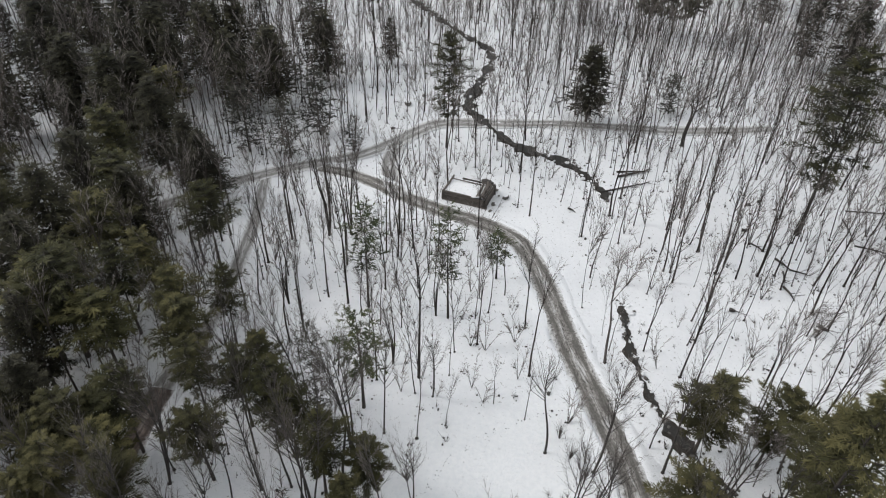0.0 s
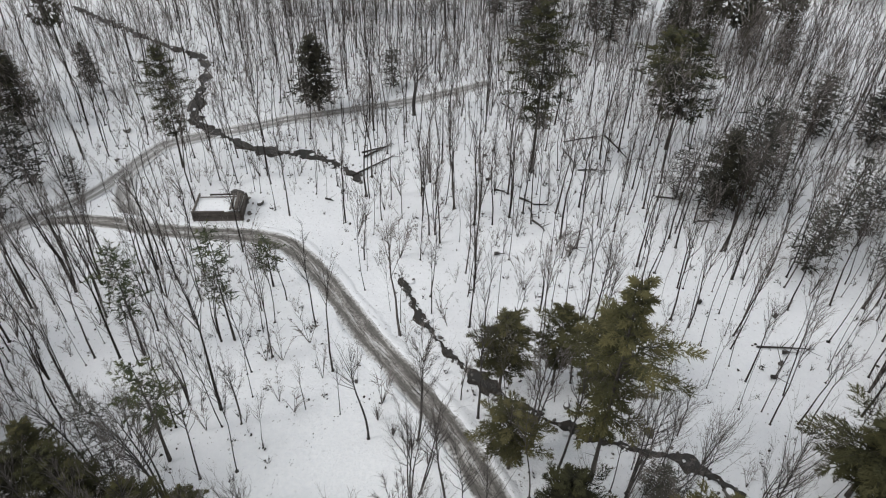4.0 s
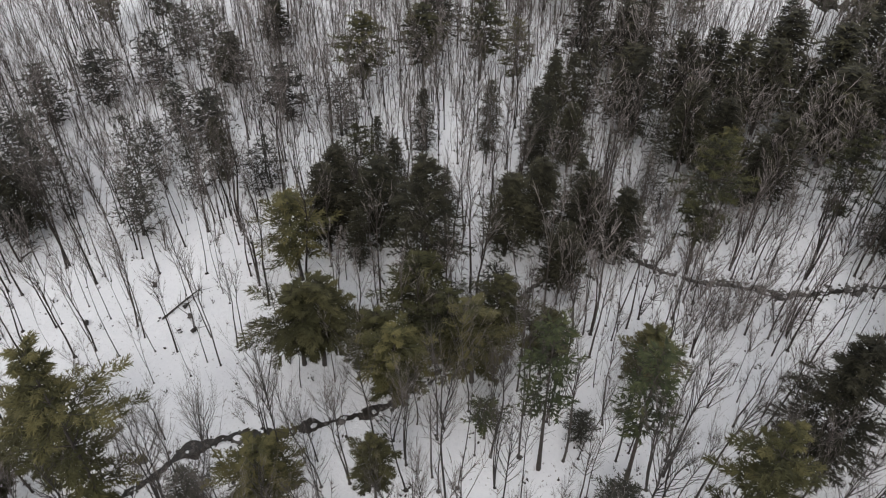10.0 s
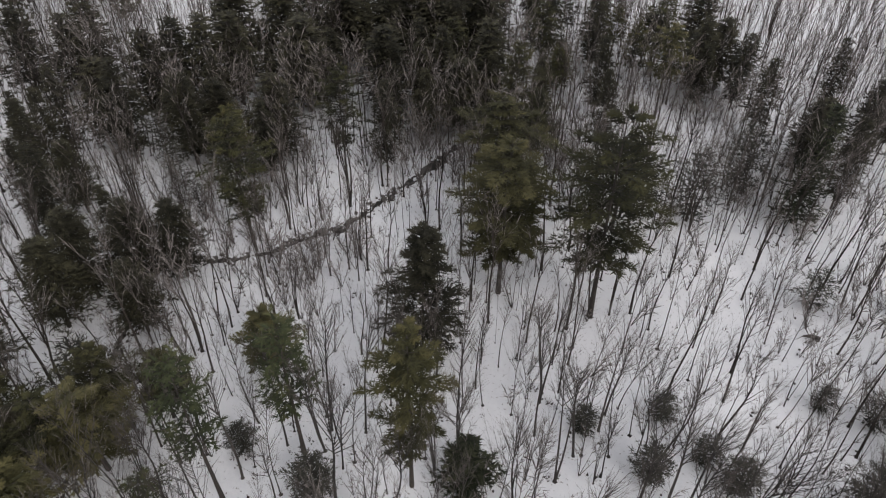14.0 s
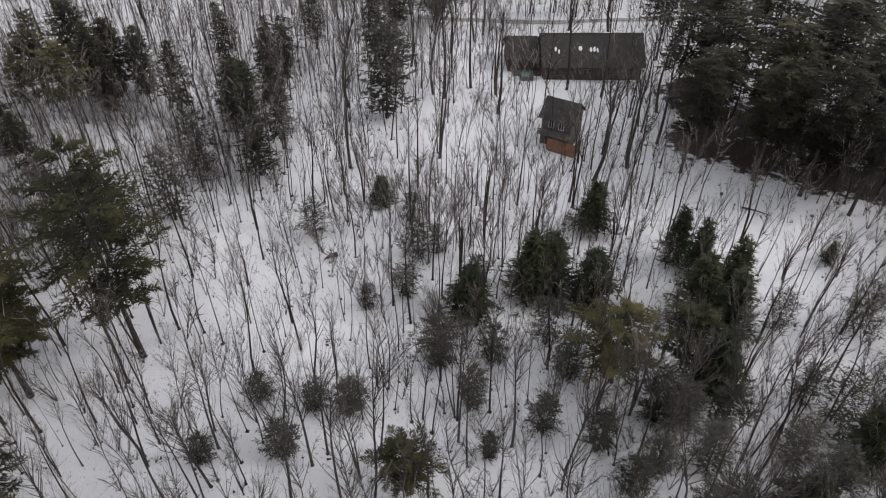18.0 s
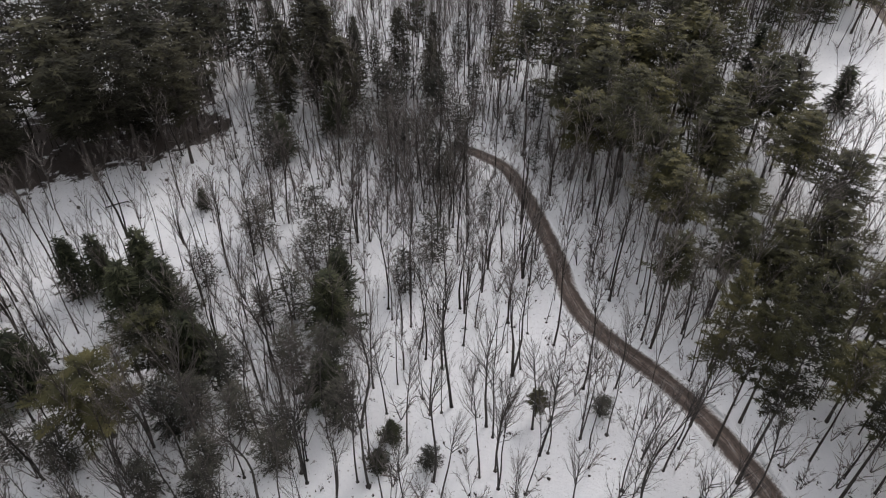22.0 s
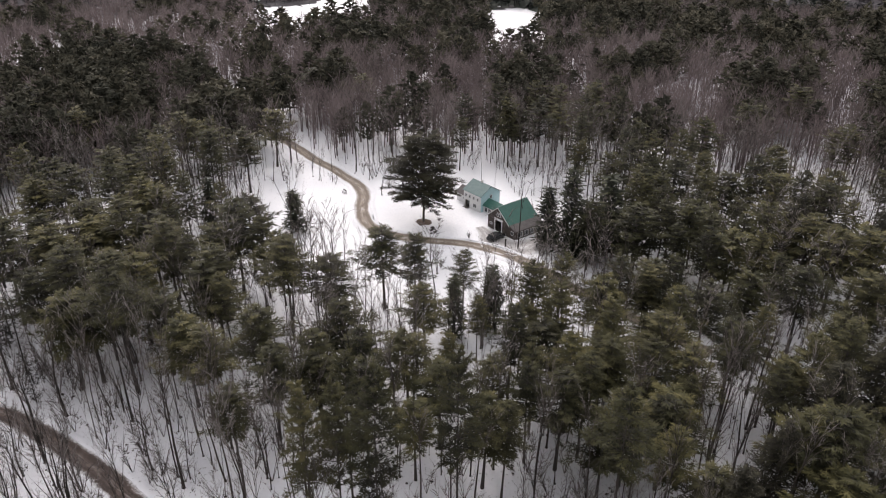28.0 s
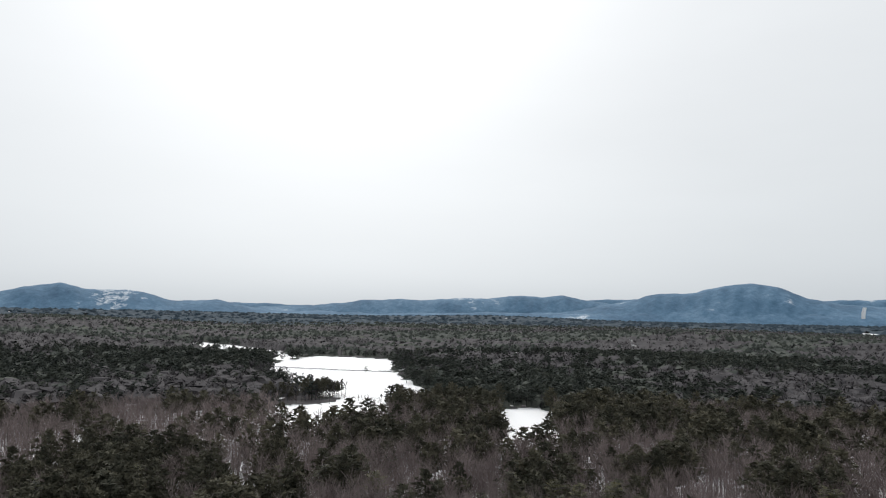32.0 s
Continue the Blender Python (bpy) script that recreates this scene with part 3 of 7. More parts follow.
def cone_form(s):
    return max(0.06, (1 - s) ** 0.85)


def round_form(s):
    return max(0.1, math.sin(math.pi * min(1, 0.18 + 0.80 * s)) ** 0.7)


def forest_form(s):
    return max(0.09, (0.6 + 0.4 * min(1, s / 0.25)) * (1 - max(0, s - 0.25) / 0.8) ** 0.8)


def yard_form(s):
    return max(0.1, (0.82 + 0.18 * min(1, s / 0.2)) * (1 - max(0, s - 0.42) / 0.66) ** 0.6)


KINDS = {}


def evergreen_kind(name, label, category, material, variants, h, w, **how):
    """Builds the variants of a kind of evergreen once; they are copied to their places later."""
    made = {}
    rough = dict(how, tufts=max(4, int(how["tufts"] * 0.7)), blades=max(3, int(how["blades"] * 0.55)), size=how["size"] * 1.4)
    coarse = dict(how, tufts=max(3, int(how["tufts"] * 0.5)), blades=max(3, int(how["blades"] * 0.35)), size=how["size"] * 1.75, broad=1.8, core=min(3, how.get("core", 5)))
    for near, way in ((0, how), (1, rough), (2, coarse)):
        for k in range(variants):
            trunk, crown = evergreen(random.Random(name + str(k)), h, w, **way)
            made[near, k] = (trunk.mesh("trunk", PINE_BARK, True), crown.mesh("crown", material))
    KINDS[name] = (label, category, made, h, w, variants)


evergreen_kind("white_pine", "tall white pine with layered olive-green plumes", "pine tree", PINE, 6, 14.0, 7.2, bare=0.32, whorl=0.85, count=6, tufts=16, blades=16, rise=0.22, droop=0.14, profile=pine_form, size=0.37, gaps=0.14, tiers=0.35, core=6)
evergreen_kind("forest_pine", "tall white pine with a long bare trunk and high crown", "pine tree", PINE, 6, 15.0, 7.0, bare=0.47, whorl=0.75, count=6, tufts=15, blades=15, rise=0.36, droop=0.1, profile=forest_form, size=0.38, gaps=0.14, tiers=0.35, core=6)
evergreen_kind("hemlock", "dark dense hemlock rising from the snow", "hemlock tree", DARK, 4, 14.0, 7.4, bare=0.18, whorl=0.55, count=6, tufts=12, blades=14, rise=0.12, droop=0.25, profile=forest_form, size=0.37, gaps=0.08)
evergreen_kind("tall_hemlock", "very tall dark evergreen with a heavy crown", "evergreen tree", DARK, 2, 22.0, 8.0, bare=0.4, whorl=0.7, count=6, tufts=12, blades=11, rise=0.15, droop=0.2, profile=round_form, size=0.72, gaps=0.2, core=2, tiers=0.3)
evergreen_kind("yard_pine", "great spreading pine on a clear trunk in the snowy yard", "pine tree", DARK, 1, 18.0, 13.0, bare=0.26, whorl=0.62, count=7, tufts=18, blades=16, rise=0.2, droop=0.1, profile=yard_form, size=0.66, gaps=0.05)
evergreen_kind("spruce", "dark green pointed spruce standing in snow", "spruce tree", SPRUCE, 4, 9.0, 4.0, bare=0.08, whorl=0.42, count=6, tufts=5, blades=11, rise=0.12, droop=0.22, profile=cone_form, size=0.36, gaps=0.08, core=2, tiers=0.35)
evergreen_kind("young_pine", "slender young pine with airy green tufts", "pine tree", YOUNG, 3, 12.0, 4.4, bare=0.42, whorl=0.55, count=4, tufts=5, blades=14, rise=0.35, droop=0.1, profile=round_form, size=0.36, gaps=0.1, core=1, tiers=0.3)
evergreen_kind("sapling", "thin grey-green hemlock sapling with sparse boughs", "sapling", PALE, 4, 7.0, 4.2, bare=0.1, whorl=0.42, count=6, tufts=7, blades=7, rise=0.25, droop=0.15, profile=round_form, size=0.32, gaps=0.18, core=1, tiers=0.3)


def bare_tree(rng, h, spread, limbs, twigs, sides, steps, fork=False, simple=False, haze=0.05):
    """Trunk with limbs, and twigs, of a leafless tree."""
    wood, fine = Shape(), Shape()
    sway = Vector((rng.uniform(-1, 1), rng.uniform(-1, 1), 0)) * 0.07 * h
    curl = Vector((rng.uniform(-1, 1), rng.uniform(-1, 1), 0)) * 0.03 * h
    kink = Vector((rng.uniform(-1, 1), rng.uniform(-1, 1), 0)) * 0.012 * h
    ph = rng.uniform(0, 6)
    stems = [(Vector((0, 0, 0)), 1.0)]
    if fork:
        stems = [(Vector((rng.uniform(-1, 1), rng.uniform(-1, 1), 0)) * 0.055 * h, rng.uniform(0.75, 1.0)) for _ in range(rng.choice((2, 3)))]
    r0 = (0.0058 * h * rng.uniform(0.5, 1.65) + 0.014) * (0.8 if sides < 4 else 1.0)
    # a short cone in the darkest tone, flaring round the trunk's foot
    wood.tube([Vector((0, 0, -0.05)), Vector((0, 0, 0.16))], [rng.uniform(0.2, 0.36), r0], max(4, sides), 0.0)
    for lean, tall in stems:
        axis = lambda s: Vector((0, 0, s * h * tall)) + sway * s * s + curl * (math.sin(s * 5 + ph) - math.sin(ph)) + kink * math.sin(s * 13 + ph) * s + lean * s ** 0.8
        tone = rng.uniform(0.08, 0.34)
        wood.tube([axis(k / steps) - Vector((0, 0, 0.25 if k == 0 else 0)) for k in range(steps + 1)], [r0 * (1.1 if k == 0 else 1.0 - 0.9 * (k / steps) ** 1.25) for k in range(steps + 1)], sides, tone)
        n = max(4, int(limbs / len(stems)))
        low = rng.uniform(0.42, 0.64)
        for k in range(n):
            s = low + (0.97 - low) * (k + rng.random()) / n
            a = rng.uniform(0, 6.28)
            L = spread * (1.15 - 0.85 * abs(s - 0.55) / 0.5) * rng.uniform(0.45, 1.25)
            out = Vector((math.cos(a), math.sin(a), 0))
            turn = Vector((-math.sin(a), math.cos(a), 0)) * rng.uniform(-0.4, 0.4)
            p0 = axis(s)
            p1 = p0 + out * L * 0.4 + UP * L * rng.uniform(0.45, 1.0)
            p2 = p1 + (out + turn) * L * 0.26 + UP * L * rng.uniform(0.6, 1.25)
            rr = r0 * 0.45 * (1.15 - s)
            wood.tube([p0, p2] if simple else [p0, p1, p2], [rr + 0.014, 0.004] if simple else [rr + 0.012, rr * 0.6 + 0.008, 0.004], 3, tone + 0.1, True)
            for j in range(max(1, int(twigs / n))):
                q = rng.uniform(0.25, 1.0)
                c = p0.lerp(p2, q) if simple else (p0.lerp(p1, q / 0.55) if q < 0.55 else p1.lerp(p2, (q - 0.55) / 0.45))
                b = a + rng.uniform(-1.5, 1.5)
                d = Vector((math.cos(b), math.sin(b), rng.uniform(0.5, 2.2))).normalized()
                tl = rng.uniform(0.45, 1.0) * max(0.9, L * 0.6)
                if simple:
                    fine.spray(c, d, tl, haze, Vector((rng.uniform(-1, 1), rng.uniform(-1, 1), 0.4)).normalized(), rng.uniform(0.5, 1.0))
                else:
                    fine.tube([c, c + d * tl], [0.011, 0.002], 3, rng.uniform(0.45, 0.95), True)
    return wood, fine


def stack(shape_list, places, rng):
    """Many copies of low shapes in one set of arrays. places: x, y, z, turn, width scale, height scale, tone shift."""
    vs, fs, ts = [], [], []
    pick = rng.integers(0, len(shape_list), len(places))
    at = 0
    for k, (v, f, t) in enumerate(shape_list):
        p = places[pick == k]
        if not len(p):
            continue
        c, s = np.cos(p[:, 3])[:, None], np.sin(p[:, 3])[:, None]
        x = (v[None, :, 0] * c - v[None, :, 1] * s) * p[:, 4:5] + p[:, 0:1]
        y = (v[None, :, 0] * s + v[None, :, 1] * c) * p[:, 4:5] + p[:, 1:2]
        z = v[None, :, 2] * p[:, 5:6] + p[:, 2:3]
        vs.append(np.stack([x, y, z], -1).reshape(-1, 3))
        fs.append((f[None] + (np.arange(len(p)) * len(v))[:, None, None]).reshape(-1, 3) + at)
        ts.append(np.clip(t[None] + p[:, 6:7], 0, 1).ravel())
        at += len(p) * len(v)
    return np.concatenate(vs), np.concatenate(fs), np.concatenate(ts)


# ---- where things keep clear of trees ----
LINES = [(smooth_line(l, 2.0), c) for l, c in ((MAIN_ROAD, 2.6), (UPPER_ROAD, 2.2), (WEST_ROAD, 2.1), (LINK_ROAD, 2.0), (FOREST_LANE[:5], 1.3), (FOREST_LANE[4:], 2.0), (SPUR, 1.6), (DRIVEWAY, 3.0), (BACK_LANE, 2.0), (UPPER_BROOK, 1.2), (LOWER_BROOK, 1.2))]
# x, y, radius, share of trees that stay
GLADES = [(4.5, 36.5, 8.0, 0.0), (11, 41, 5, 0.1), (0, 30, 7, 0.5), (8, 60, 10, 0.85), (14, 80, 6, 0.2), (4, 85.5, 6.5, 0.05), (48, 58, 16, 0.85), (52, 36, 14, 0.75), (30, 70, 9, 0.8),
          (-118, 36, 17, 0.0), (-108, 26, 14, 0.0), (-131, 14, 16, 0.0), (-140, 32, 14, 0.0), (-122, 52, 15, 0.0), (-145, 8, 12, 0.05), (-140, 50, 14, 0.1), (-98, 42, 9, 0.05), (-92, 48, 6, 0.3), (-115, 8, 8, 0.1),
          (-28, -112, 11, 0.4), (-28, -128, 11, 0.0), (-20, -130, 7, 0.0), (-37, -128, 8, 0.0), (-22, -98, 6, 0.3), (-46, -80, 12, 0.35), (-56, -70, 8, 0.4), (-6, -100, 11, 0.4), (20, -58, 14, 0.7), (-38, 6, 6, 0.4), (-36, 14, 5, 0.3), (8, 69, 5, 0.3), (40.2, 102.6, 5, 0.3)]


def room(x, y):
    """Share of trees that may stand at each place."""
    keep = np.ones_like(x)
    for line, clear in LINES:
        a, b = line[:-1], line[1:]
        best = np.full_like(x, 1e9)
        for p in line:
            best = np.minimum(best, (x - p[0]) ** 2 + (y - p[1]) ** 2)
        keep[best < (clear + 0.3) ** 2] = 0
    for gx, gy, r, share in GLADES:
        inside = (x - gx) ** 2 + (y - gy) ** 2 < (r * (1 + 0.2 * np.sin(5 * np.arctan2(y - gy, x - gx)))) ** 2
        keep[inside] = np.minimum(keep[inside], share)
    return keep


# ---- trees: where they stand (x, y, height, width) ----
GROVES = []
GROVES.append(('white_pine', [
    (-19.9, -48.6, 12, 8.4), (-28.1, -49.5, 11, 6.9), (-6.6, 36.2, 10, 4.2), (0.2, 100.9, 20.8, 6.8), (26, 42, 12, 6.4),
    (50.4, 78.7, 28.4, 10.4), (22.3, 32.8, 10, 5.9), (31.6, 40.2, 12, 5.3), (81, 86.8, 16, 12.6), (23.8, 25, 9, 5.7),
    (74.4, 76.1, 20.5, 10.4), (35.4, 36.2, 12, 8.8), (28.9, 28.4, 25.8, 7.8), (33.4, 17, 10, 7.9), (51, 17.5, 12, 11.6),
    (65.2, 20.7, 14, 8.3), (51.1, 15.2, 13, 8.4), (34.8, 7.3, 10, 4.7), (83.2, 15.6, 13, 4.8), (114.6, 20, 16, 11.3),
    (50.2, 8.5, 10, 9.6), (45.8, 6.7, 12, 8.5),
]))
GROVES.append(('white_pine', [
    (56.4, 4.4, 12, 7.5), (120.5, 9.2, 16, 10.6), (51.2, 1.2, 12, 6.5), (123.5, -1.1, 17, 11.9), (49.6, -1.4, 12, 8.8),
    (116.3, -7.3, 15, 6.2), (53.7, -4.1, 12, 5.5), (51.1, -8.8, 10, 6), (49.2, -19.8, 10, 6.1), (87.3, -36.4, 12, 6.6),
    (76.2, -48.5, 18.7, 6.6), (28.8, -22.4, 22.4, 7.2), (69.4, -29, 21.8, 7.0),
    (55.7, -60, 18, 11.6), (42.5, -47.7, 22.5, 12.7), (46.5, -53.1, 15, 12.6), (60.7, -72.9, 13, 7), (32.4, -53.4, 28.9, 11.5),
    (41.6, -69.3, 15, 13.1), (2.2, -36, 8, 6.4),
]))
GROVES.append(('hemlock', [
    (-2.4, -150.1, 15, 15.5), (-88.8, -82.8, 12, 8.6), (-95.6, -81.6, 16, 12.1), (-88.2, -72.5, 19.2, 9.1), (-85.6, -66.7, 14, 8.8),
    (-37.1, 39.8, 14, 6.6), (-41.6, 48.3, 14, 6.6), (-46.5, 59.5, 15, 8.8), (-47.2, 66.9, 16, 10.1), (-48.4, 77.8, 15, 10.2),
    (-72.8, 120.5, 18, 17), (-61.2, 106.1, 16, 16.1), (-39.3, 70.4, 14, 8.5), (-71.4, 133.1, 18, 15.5), (-52.8, 100.3, 17, 13.1),
    (-49.4, 102.5, 15, 9.1), (-43, 91.1, 16, 11), (-58.6, 124.4, 18, 15.4), (-52.3, 119.2, 16, 10.2),
]))
GROVES.append(('hemlock', [
    (-36.3, 84.8, 14, 6.8), (-33.3, 82, 13, 7.5), (-44, 121.1, 16, 9), (-36.2, 112.5, 14, 8.4), (-39.3, 125, 16, 13.7),
    (-33.4, 122.5, 9, 6.2), (-30.1, 113.9, 15, 10.4), (-22.9, 124.6, 14, 8.9), (-11.3, 132.6, 9.9, 4.1), (25, 110.6, 14, 11.1),
    (79, 129.9, 14, 10.4), (70.9, 59.8, 13, 8.6), (116.3, 43.8, 11, 8.8), (132.3, 39.4, 12, 9.6), (71.1, 18.1, 14, 8),
    (75.9, 17.1, 14, 11.3), (72.8, 11.4, 14, 9.5), (64.3, 4.9, 19.4, 9.6), (139.2, 8, 16, 14.5),
]))
GROVES.append(('hemlock', [
    (53.2, 3, 10, 9.2), (40.1, -33.2, 19.1, 9.6), (71.4, -5.2, 13, 8.6), (74.3, -9.8, 14, 8.1), (132.6, -21.2, 17, 12.8), (92.9, -15.3, 12, 7),
    (64.8, -12, 11, 8.2), (73.1, -15.6, 13, 10.3), (126.1, -27.3, 16, 10.1), (108.2, -25.8, 15, 10.9), (131.3, -32.4, 17, 14),
    (100.5, -25.8, 17.5, 8.4), (71, -19.8, 12, 8.8), (110.4, -35.1, 17, 15.3), (93.9, -32.8, 15, 10.9), (111.7, -39.7, 17, 10.4),
    (108.9, -43.7, 17, 14.5), (91.4, -37.2, 14, 9.9), (107.1, -48, 17, 10.3),
]))
GROVES.append(('hemlock', [
    (116.9, -54, 18, 16.8), (86.7, -43.3, 15, 10.6), (111.6, -60.2, 18, 13.2), (103.5, -59.2, 15, 10.5), (97.6, -55.9, 17, 17),
    (107.1, -70.4, 17, 14.5), (111.6, -73.5, 18, 13.9), (87.8, -65.9, 16, 10.8), (101.4, -77.3, 17, 16.7), (99, -83.6, 18, 13.5),
    (96.1, -82.9, 17, 16.6), (73.8, -70, 14, 9.2), (89.7, -88.7, 18, 16.5), (75.5, -77.4, 18, 13.5), (62.8, -75.4, 11, 9.1),
    (74.7, -95.2, 10, 6.5), (64.6, -123.9, 16, 14.5), (55.6, -118, 14, 10.3), (31, -104.8, 12, 9.9), (6.5, -144.9, 15, 15),
]))
GROVES.append(('young_pine', [
    (-8.1, 46.7, 15, 4.5), (-9, 61.9, 15.7, 3.9), (0.8, 60.2, 16.2, 3.5), (7, 67.7, 7.7, 3.2), (42.4, -2.8, 6, 3.4),
    (39.3, -8.2, 20.5, 5.2), (38.8, -16.8, 19.5, 5.6),
]))
GROVES.append(('sapling', [
    (-1.1, -70.5, 5, 7.4), (-1.1, -51.6, 8, 8.6), (-6, -62, 7, 8.8), (-4.5, -45.8, 6, 6.5), (-7.1, -52, 6, 8.7),
    (-5.9, -39.7, 4, 4.6), (-13.6, -54.4, 7, 6.4), (-11.5, -42.3, 6, 6.4), (-15.1, -49.3, 7, 6.2), (-16.9, -40, 6, 6.9),
    (-23, -43.3, 8, 6.6), (-18.8, -35.2, 6, 6.7), (-21.7, -37.3, 6, 6.3), (-25.7, -42.4, 7, 8.5), (-30.1, -42.3, 7, 6.2),
    (-26.9, -37.5, 7, 7), (-40.7, -56, 7, 4.3), (-25.3, -32.1, 6, 6.8),
]))
GROVES.append(('sapling', [
    (-27.6, -32.8, 6, 8), (-39.7, -45.6, 6, 4.7), (-50.5, -55.5, 8, 8.3), 
    (-35.4, -38.4, 7, 6.2), (-42.1, -43.5, 8, 7.3), (-65.6, -66.3, 9, 7.9), (-50.5, -46.7, 7, 6.5), (-37.2, -34.3, 8, 6.7),
    (-32.2, -29.4, 7, 5.7), (-56.6, -50.9, 8, 8.4), (-54.2, -45.6, 8, 8.7), (-91.3, -61.5, 9, 10),
    (-52.7, -34.5, 7, 7.5), (-78.9, -50.8, 7, 8), (-32.8, -19.4, 3, 4), (-59, -34.2, 8, 8.5),
]))
GROVES.append(('sapling', [
    (-93.1, -53, 9, 9.8), (-75.2, -42.8, 9, 10), (-73.4, -40.5, 7, 8.2), (-84.7, -44.5, 8, 9.9), (-81.8, -41.8, 12, 5.2),
    (-46.6, -6.9, 3, 2.7), (-32, 97.8, 12, 6.6), (-12.2, 43.7, 15.7, 3), (-25, 96.3, 11, 6.4), (-21.3, 103.7, 12.3, 5.8),
    (-15, 98.4, 6.7, 3.7), (40.5, 114.1, 8, 4.3), (68.1, 113.4, 10, 7), (67.2, 64.2, 9.5, 5.2), (68.5, 58.4, 8, 5.1),
    (78.5, 62.8, 15.3, 8.2), (73.2, 58.4, 10, 6.1), (85.4, 65.5, 11, 6.8), (75.6, 55.6, 12.4, 5.2),
]))
GROVES.append(('sapling', [
    (33.4, 24.2, 5, 5.1), (100.8, 70.5, 11, 7.6), (72.3, 44.1, 10, 5.7), (107.7, 64.4, 11, 7.8), (78.2, 46, 15.5, 5.9),
    (85.9, 46.9, 10, 6.4), (115.5, 57.5, 11, 9.1), (95.9, 46, 11.3, 5.8), (82.5, 38.9, 10, 6), (128.5, 56.9, 11, 8.6),
    (96.9, 41.9, 10, 7.7), (119.2, 47.7, 14, 6.7), (82.3, 30.6, 8, 4.2), (84.5, 29.3, 9, 6), (105.3, 31.7, 11, 7.9),
    (101.4, 21.6, 11, 8.5), (56.6, -3.3, 11, 5.7), (43.1, -12.5, 4, 4.7),
]))
GROVES.append(('sapling', [
    (34.3, -15, 6, 5.5), (22.3, -39.6, 4, 4.8), (59.4, -115.3, 12, 5.7), (35.7, -78.9, 12, 9), (51.5, -118.3, 12, 5.7),
    (33.8, -86.9, 14.1, 5.2), (17.8, -47, 4, 3.1), (34.1, -91, 11, 8.1), (14.4, -40.2, 5, 5.2), (12, -45.8, 4, 3.6),
    (28.1, -129.7, 10, 7), (15.4, -75.2, 6, 7), (8.1, -45.5, 5, 3.6), (7.3, -60.6, 4, 6.1), (7, -108, 17, 8.7),
    (6.8, -120.1, 12, 8.5), (2.7, -62.7, 5, 7.6), (2.1, -77.7, 5, 7.1), (1.3, -69.8, 6, 5.8),
]))
GROVES.append(('forest_pine', [
    (-106.8, -37.3, 18, 11), (-93.8, -30, 15, 10.8), (-86.4, -25.7, 15, 8.4), (-114.2, -33.9, 15, 11.6), (-43.2, -12.7, 4, 3.7),
    (-124, -35.5, 17, 14.6), (-107.6, -30.3, 16, 10.9), (-98, -26.9, 17, 11.9), (-199.4, -53.5, 17, 19), (-87.3, -23.2, 15, 9.2),
    (-139.5, -36, 16, 13.6), (-130.5, -31.4, 17, 12.8), (-117.3, -27.6, 16, 12.7), (-111.9, -25.4, 15, 11.2), (-83.7, -18.4, 21.1, 7.1),
    (-95.8, -21, 16, 9.8), (-172.9, -37.4, 17, 16.4), (-90.9, -19.6, 15, 8.6), (-111.2, -20.8, 18, 12),
]))
GROVES.append(('forest_pine', [
    (-143.9, -26.8, 16, 13.8), (-95.2, -17.6, 15, 8.9), (-133.5, -21.9, 17, 11.7), (-86.5, -14, 14, 7.4), (-110.2, -16.8, 15, 8.9),
    (-124.6, -18.9, 16, 12.1), (-214.1, -31, 17, 18.1), (-122.1, -16.9, 15, 10.8), (-78.3, -10.5, 14, 7.3), (-101.5, -13.5, 17, 10.2),
    (-75.3, -8.6, 14, 6.7), (-90, -8.1, 15, 7.6), (-65.7, -5.6, 12, 5.5), (-165.6, -14, 16, 14.1), (-93.3, -7.2, 16, 8.6),
    (-103, -6.2, 15, 8.4), (-191.4, -6.7, 16, 14.5), (-106.4, -3.7, 17, 10.5), (-78.7, -1.8, 14, 7.6),
]))
GROVES.append(('forest_pine', [
    (-113.7, -1.5, 15, 9.6), (-69.3, -0.6, 14, 6.3), (-152, -0.8, 15, 10.4), (-49.9, 1.6, 22.3, 5.2), (-92.4, 3.2, 16, 10.2),
    (-168.9, 6.3, 15, 11.5), (-71.4, 4.9, 14, 6.4), (-68.1, 4.7, 13, 6.2), (-48.9, 4.3, 23.3, 5.1), (-205.7, 20, 16, 13.9),
    (-90.4, 9.3, 14, 8), (-53.1, 6, 22.2, 5.1), (-77, 9, 14, 7.5), (-69.9, 10.1, 14, 6.4), (-64.5, 9.4, 13, 6.1),
    (-45.8, 7.2, 25.6, 5.9), (-199.3, 33.7, 15, 13.6), (-95.7, 18.2, 15, 8.5), (-67.7, 15.5, 14, 7),
]))
GROVES.append(('forest_pine', [
    (-57.9, 13.9, 12, 5.1), (-92, 22.5, 15, 6.1), (-79.1, 20.7, 13, 6.3), (-62, 18, 13, 6.4), (-48.4, 15.9, 24.7, 5.7),
    (-189.4, 71.6, 15, 13.6), (-54.9, 21, 13, 6.3), (-62.3, 24.7, 13, 5.5), (-52.8, 22.5, 14, 5), (-168.8, 79.9, 16, 12.6),
    (-66.9, 33.1, 13, 8.1), (-55.1, 30.1, 14, 6.6), (-171.7, 94.7, 16, 13.2), (-74.2, 45.2, 14, 9), (-61.9, 38.8, 13, 8),
    (-59.6, 38, 14, 6.7), (-49.7, 32.7, 11, 5.8), (-90.6, 60, 16, 10.7), (-141.9, 94.1, 16, 11.6), (-76.7, 54.4, 14, 10.4),
]))
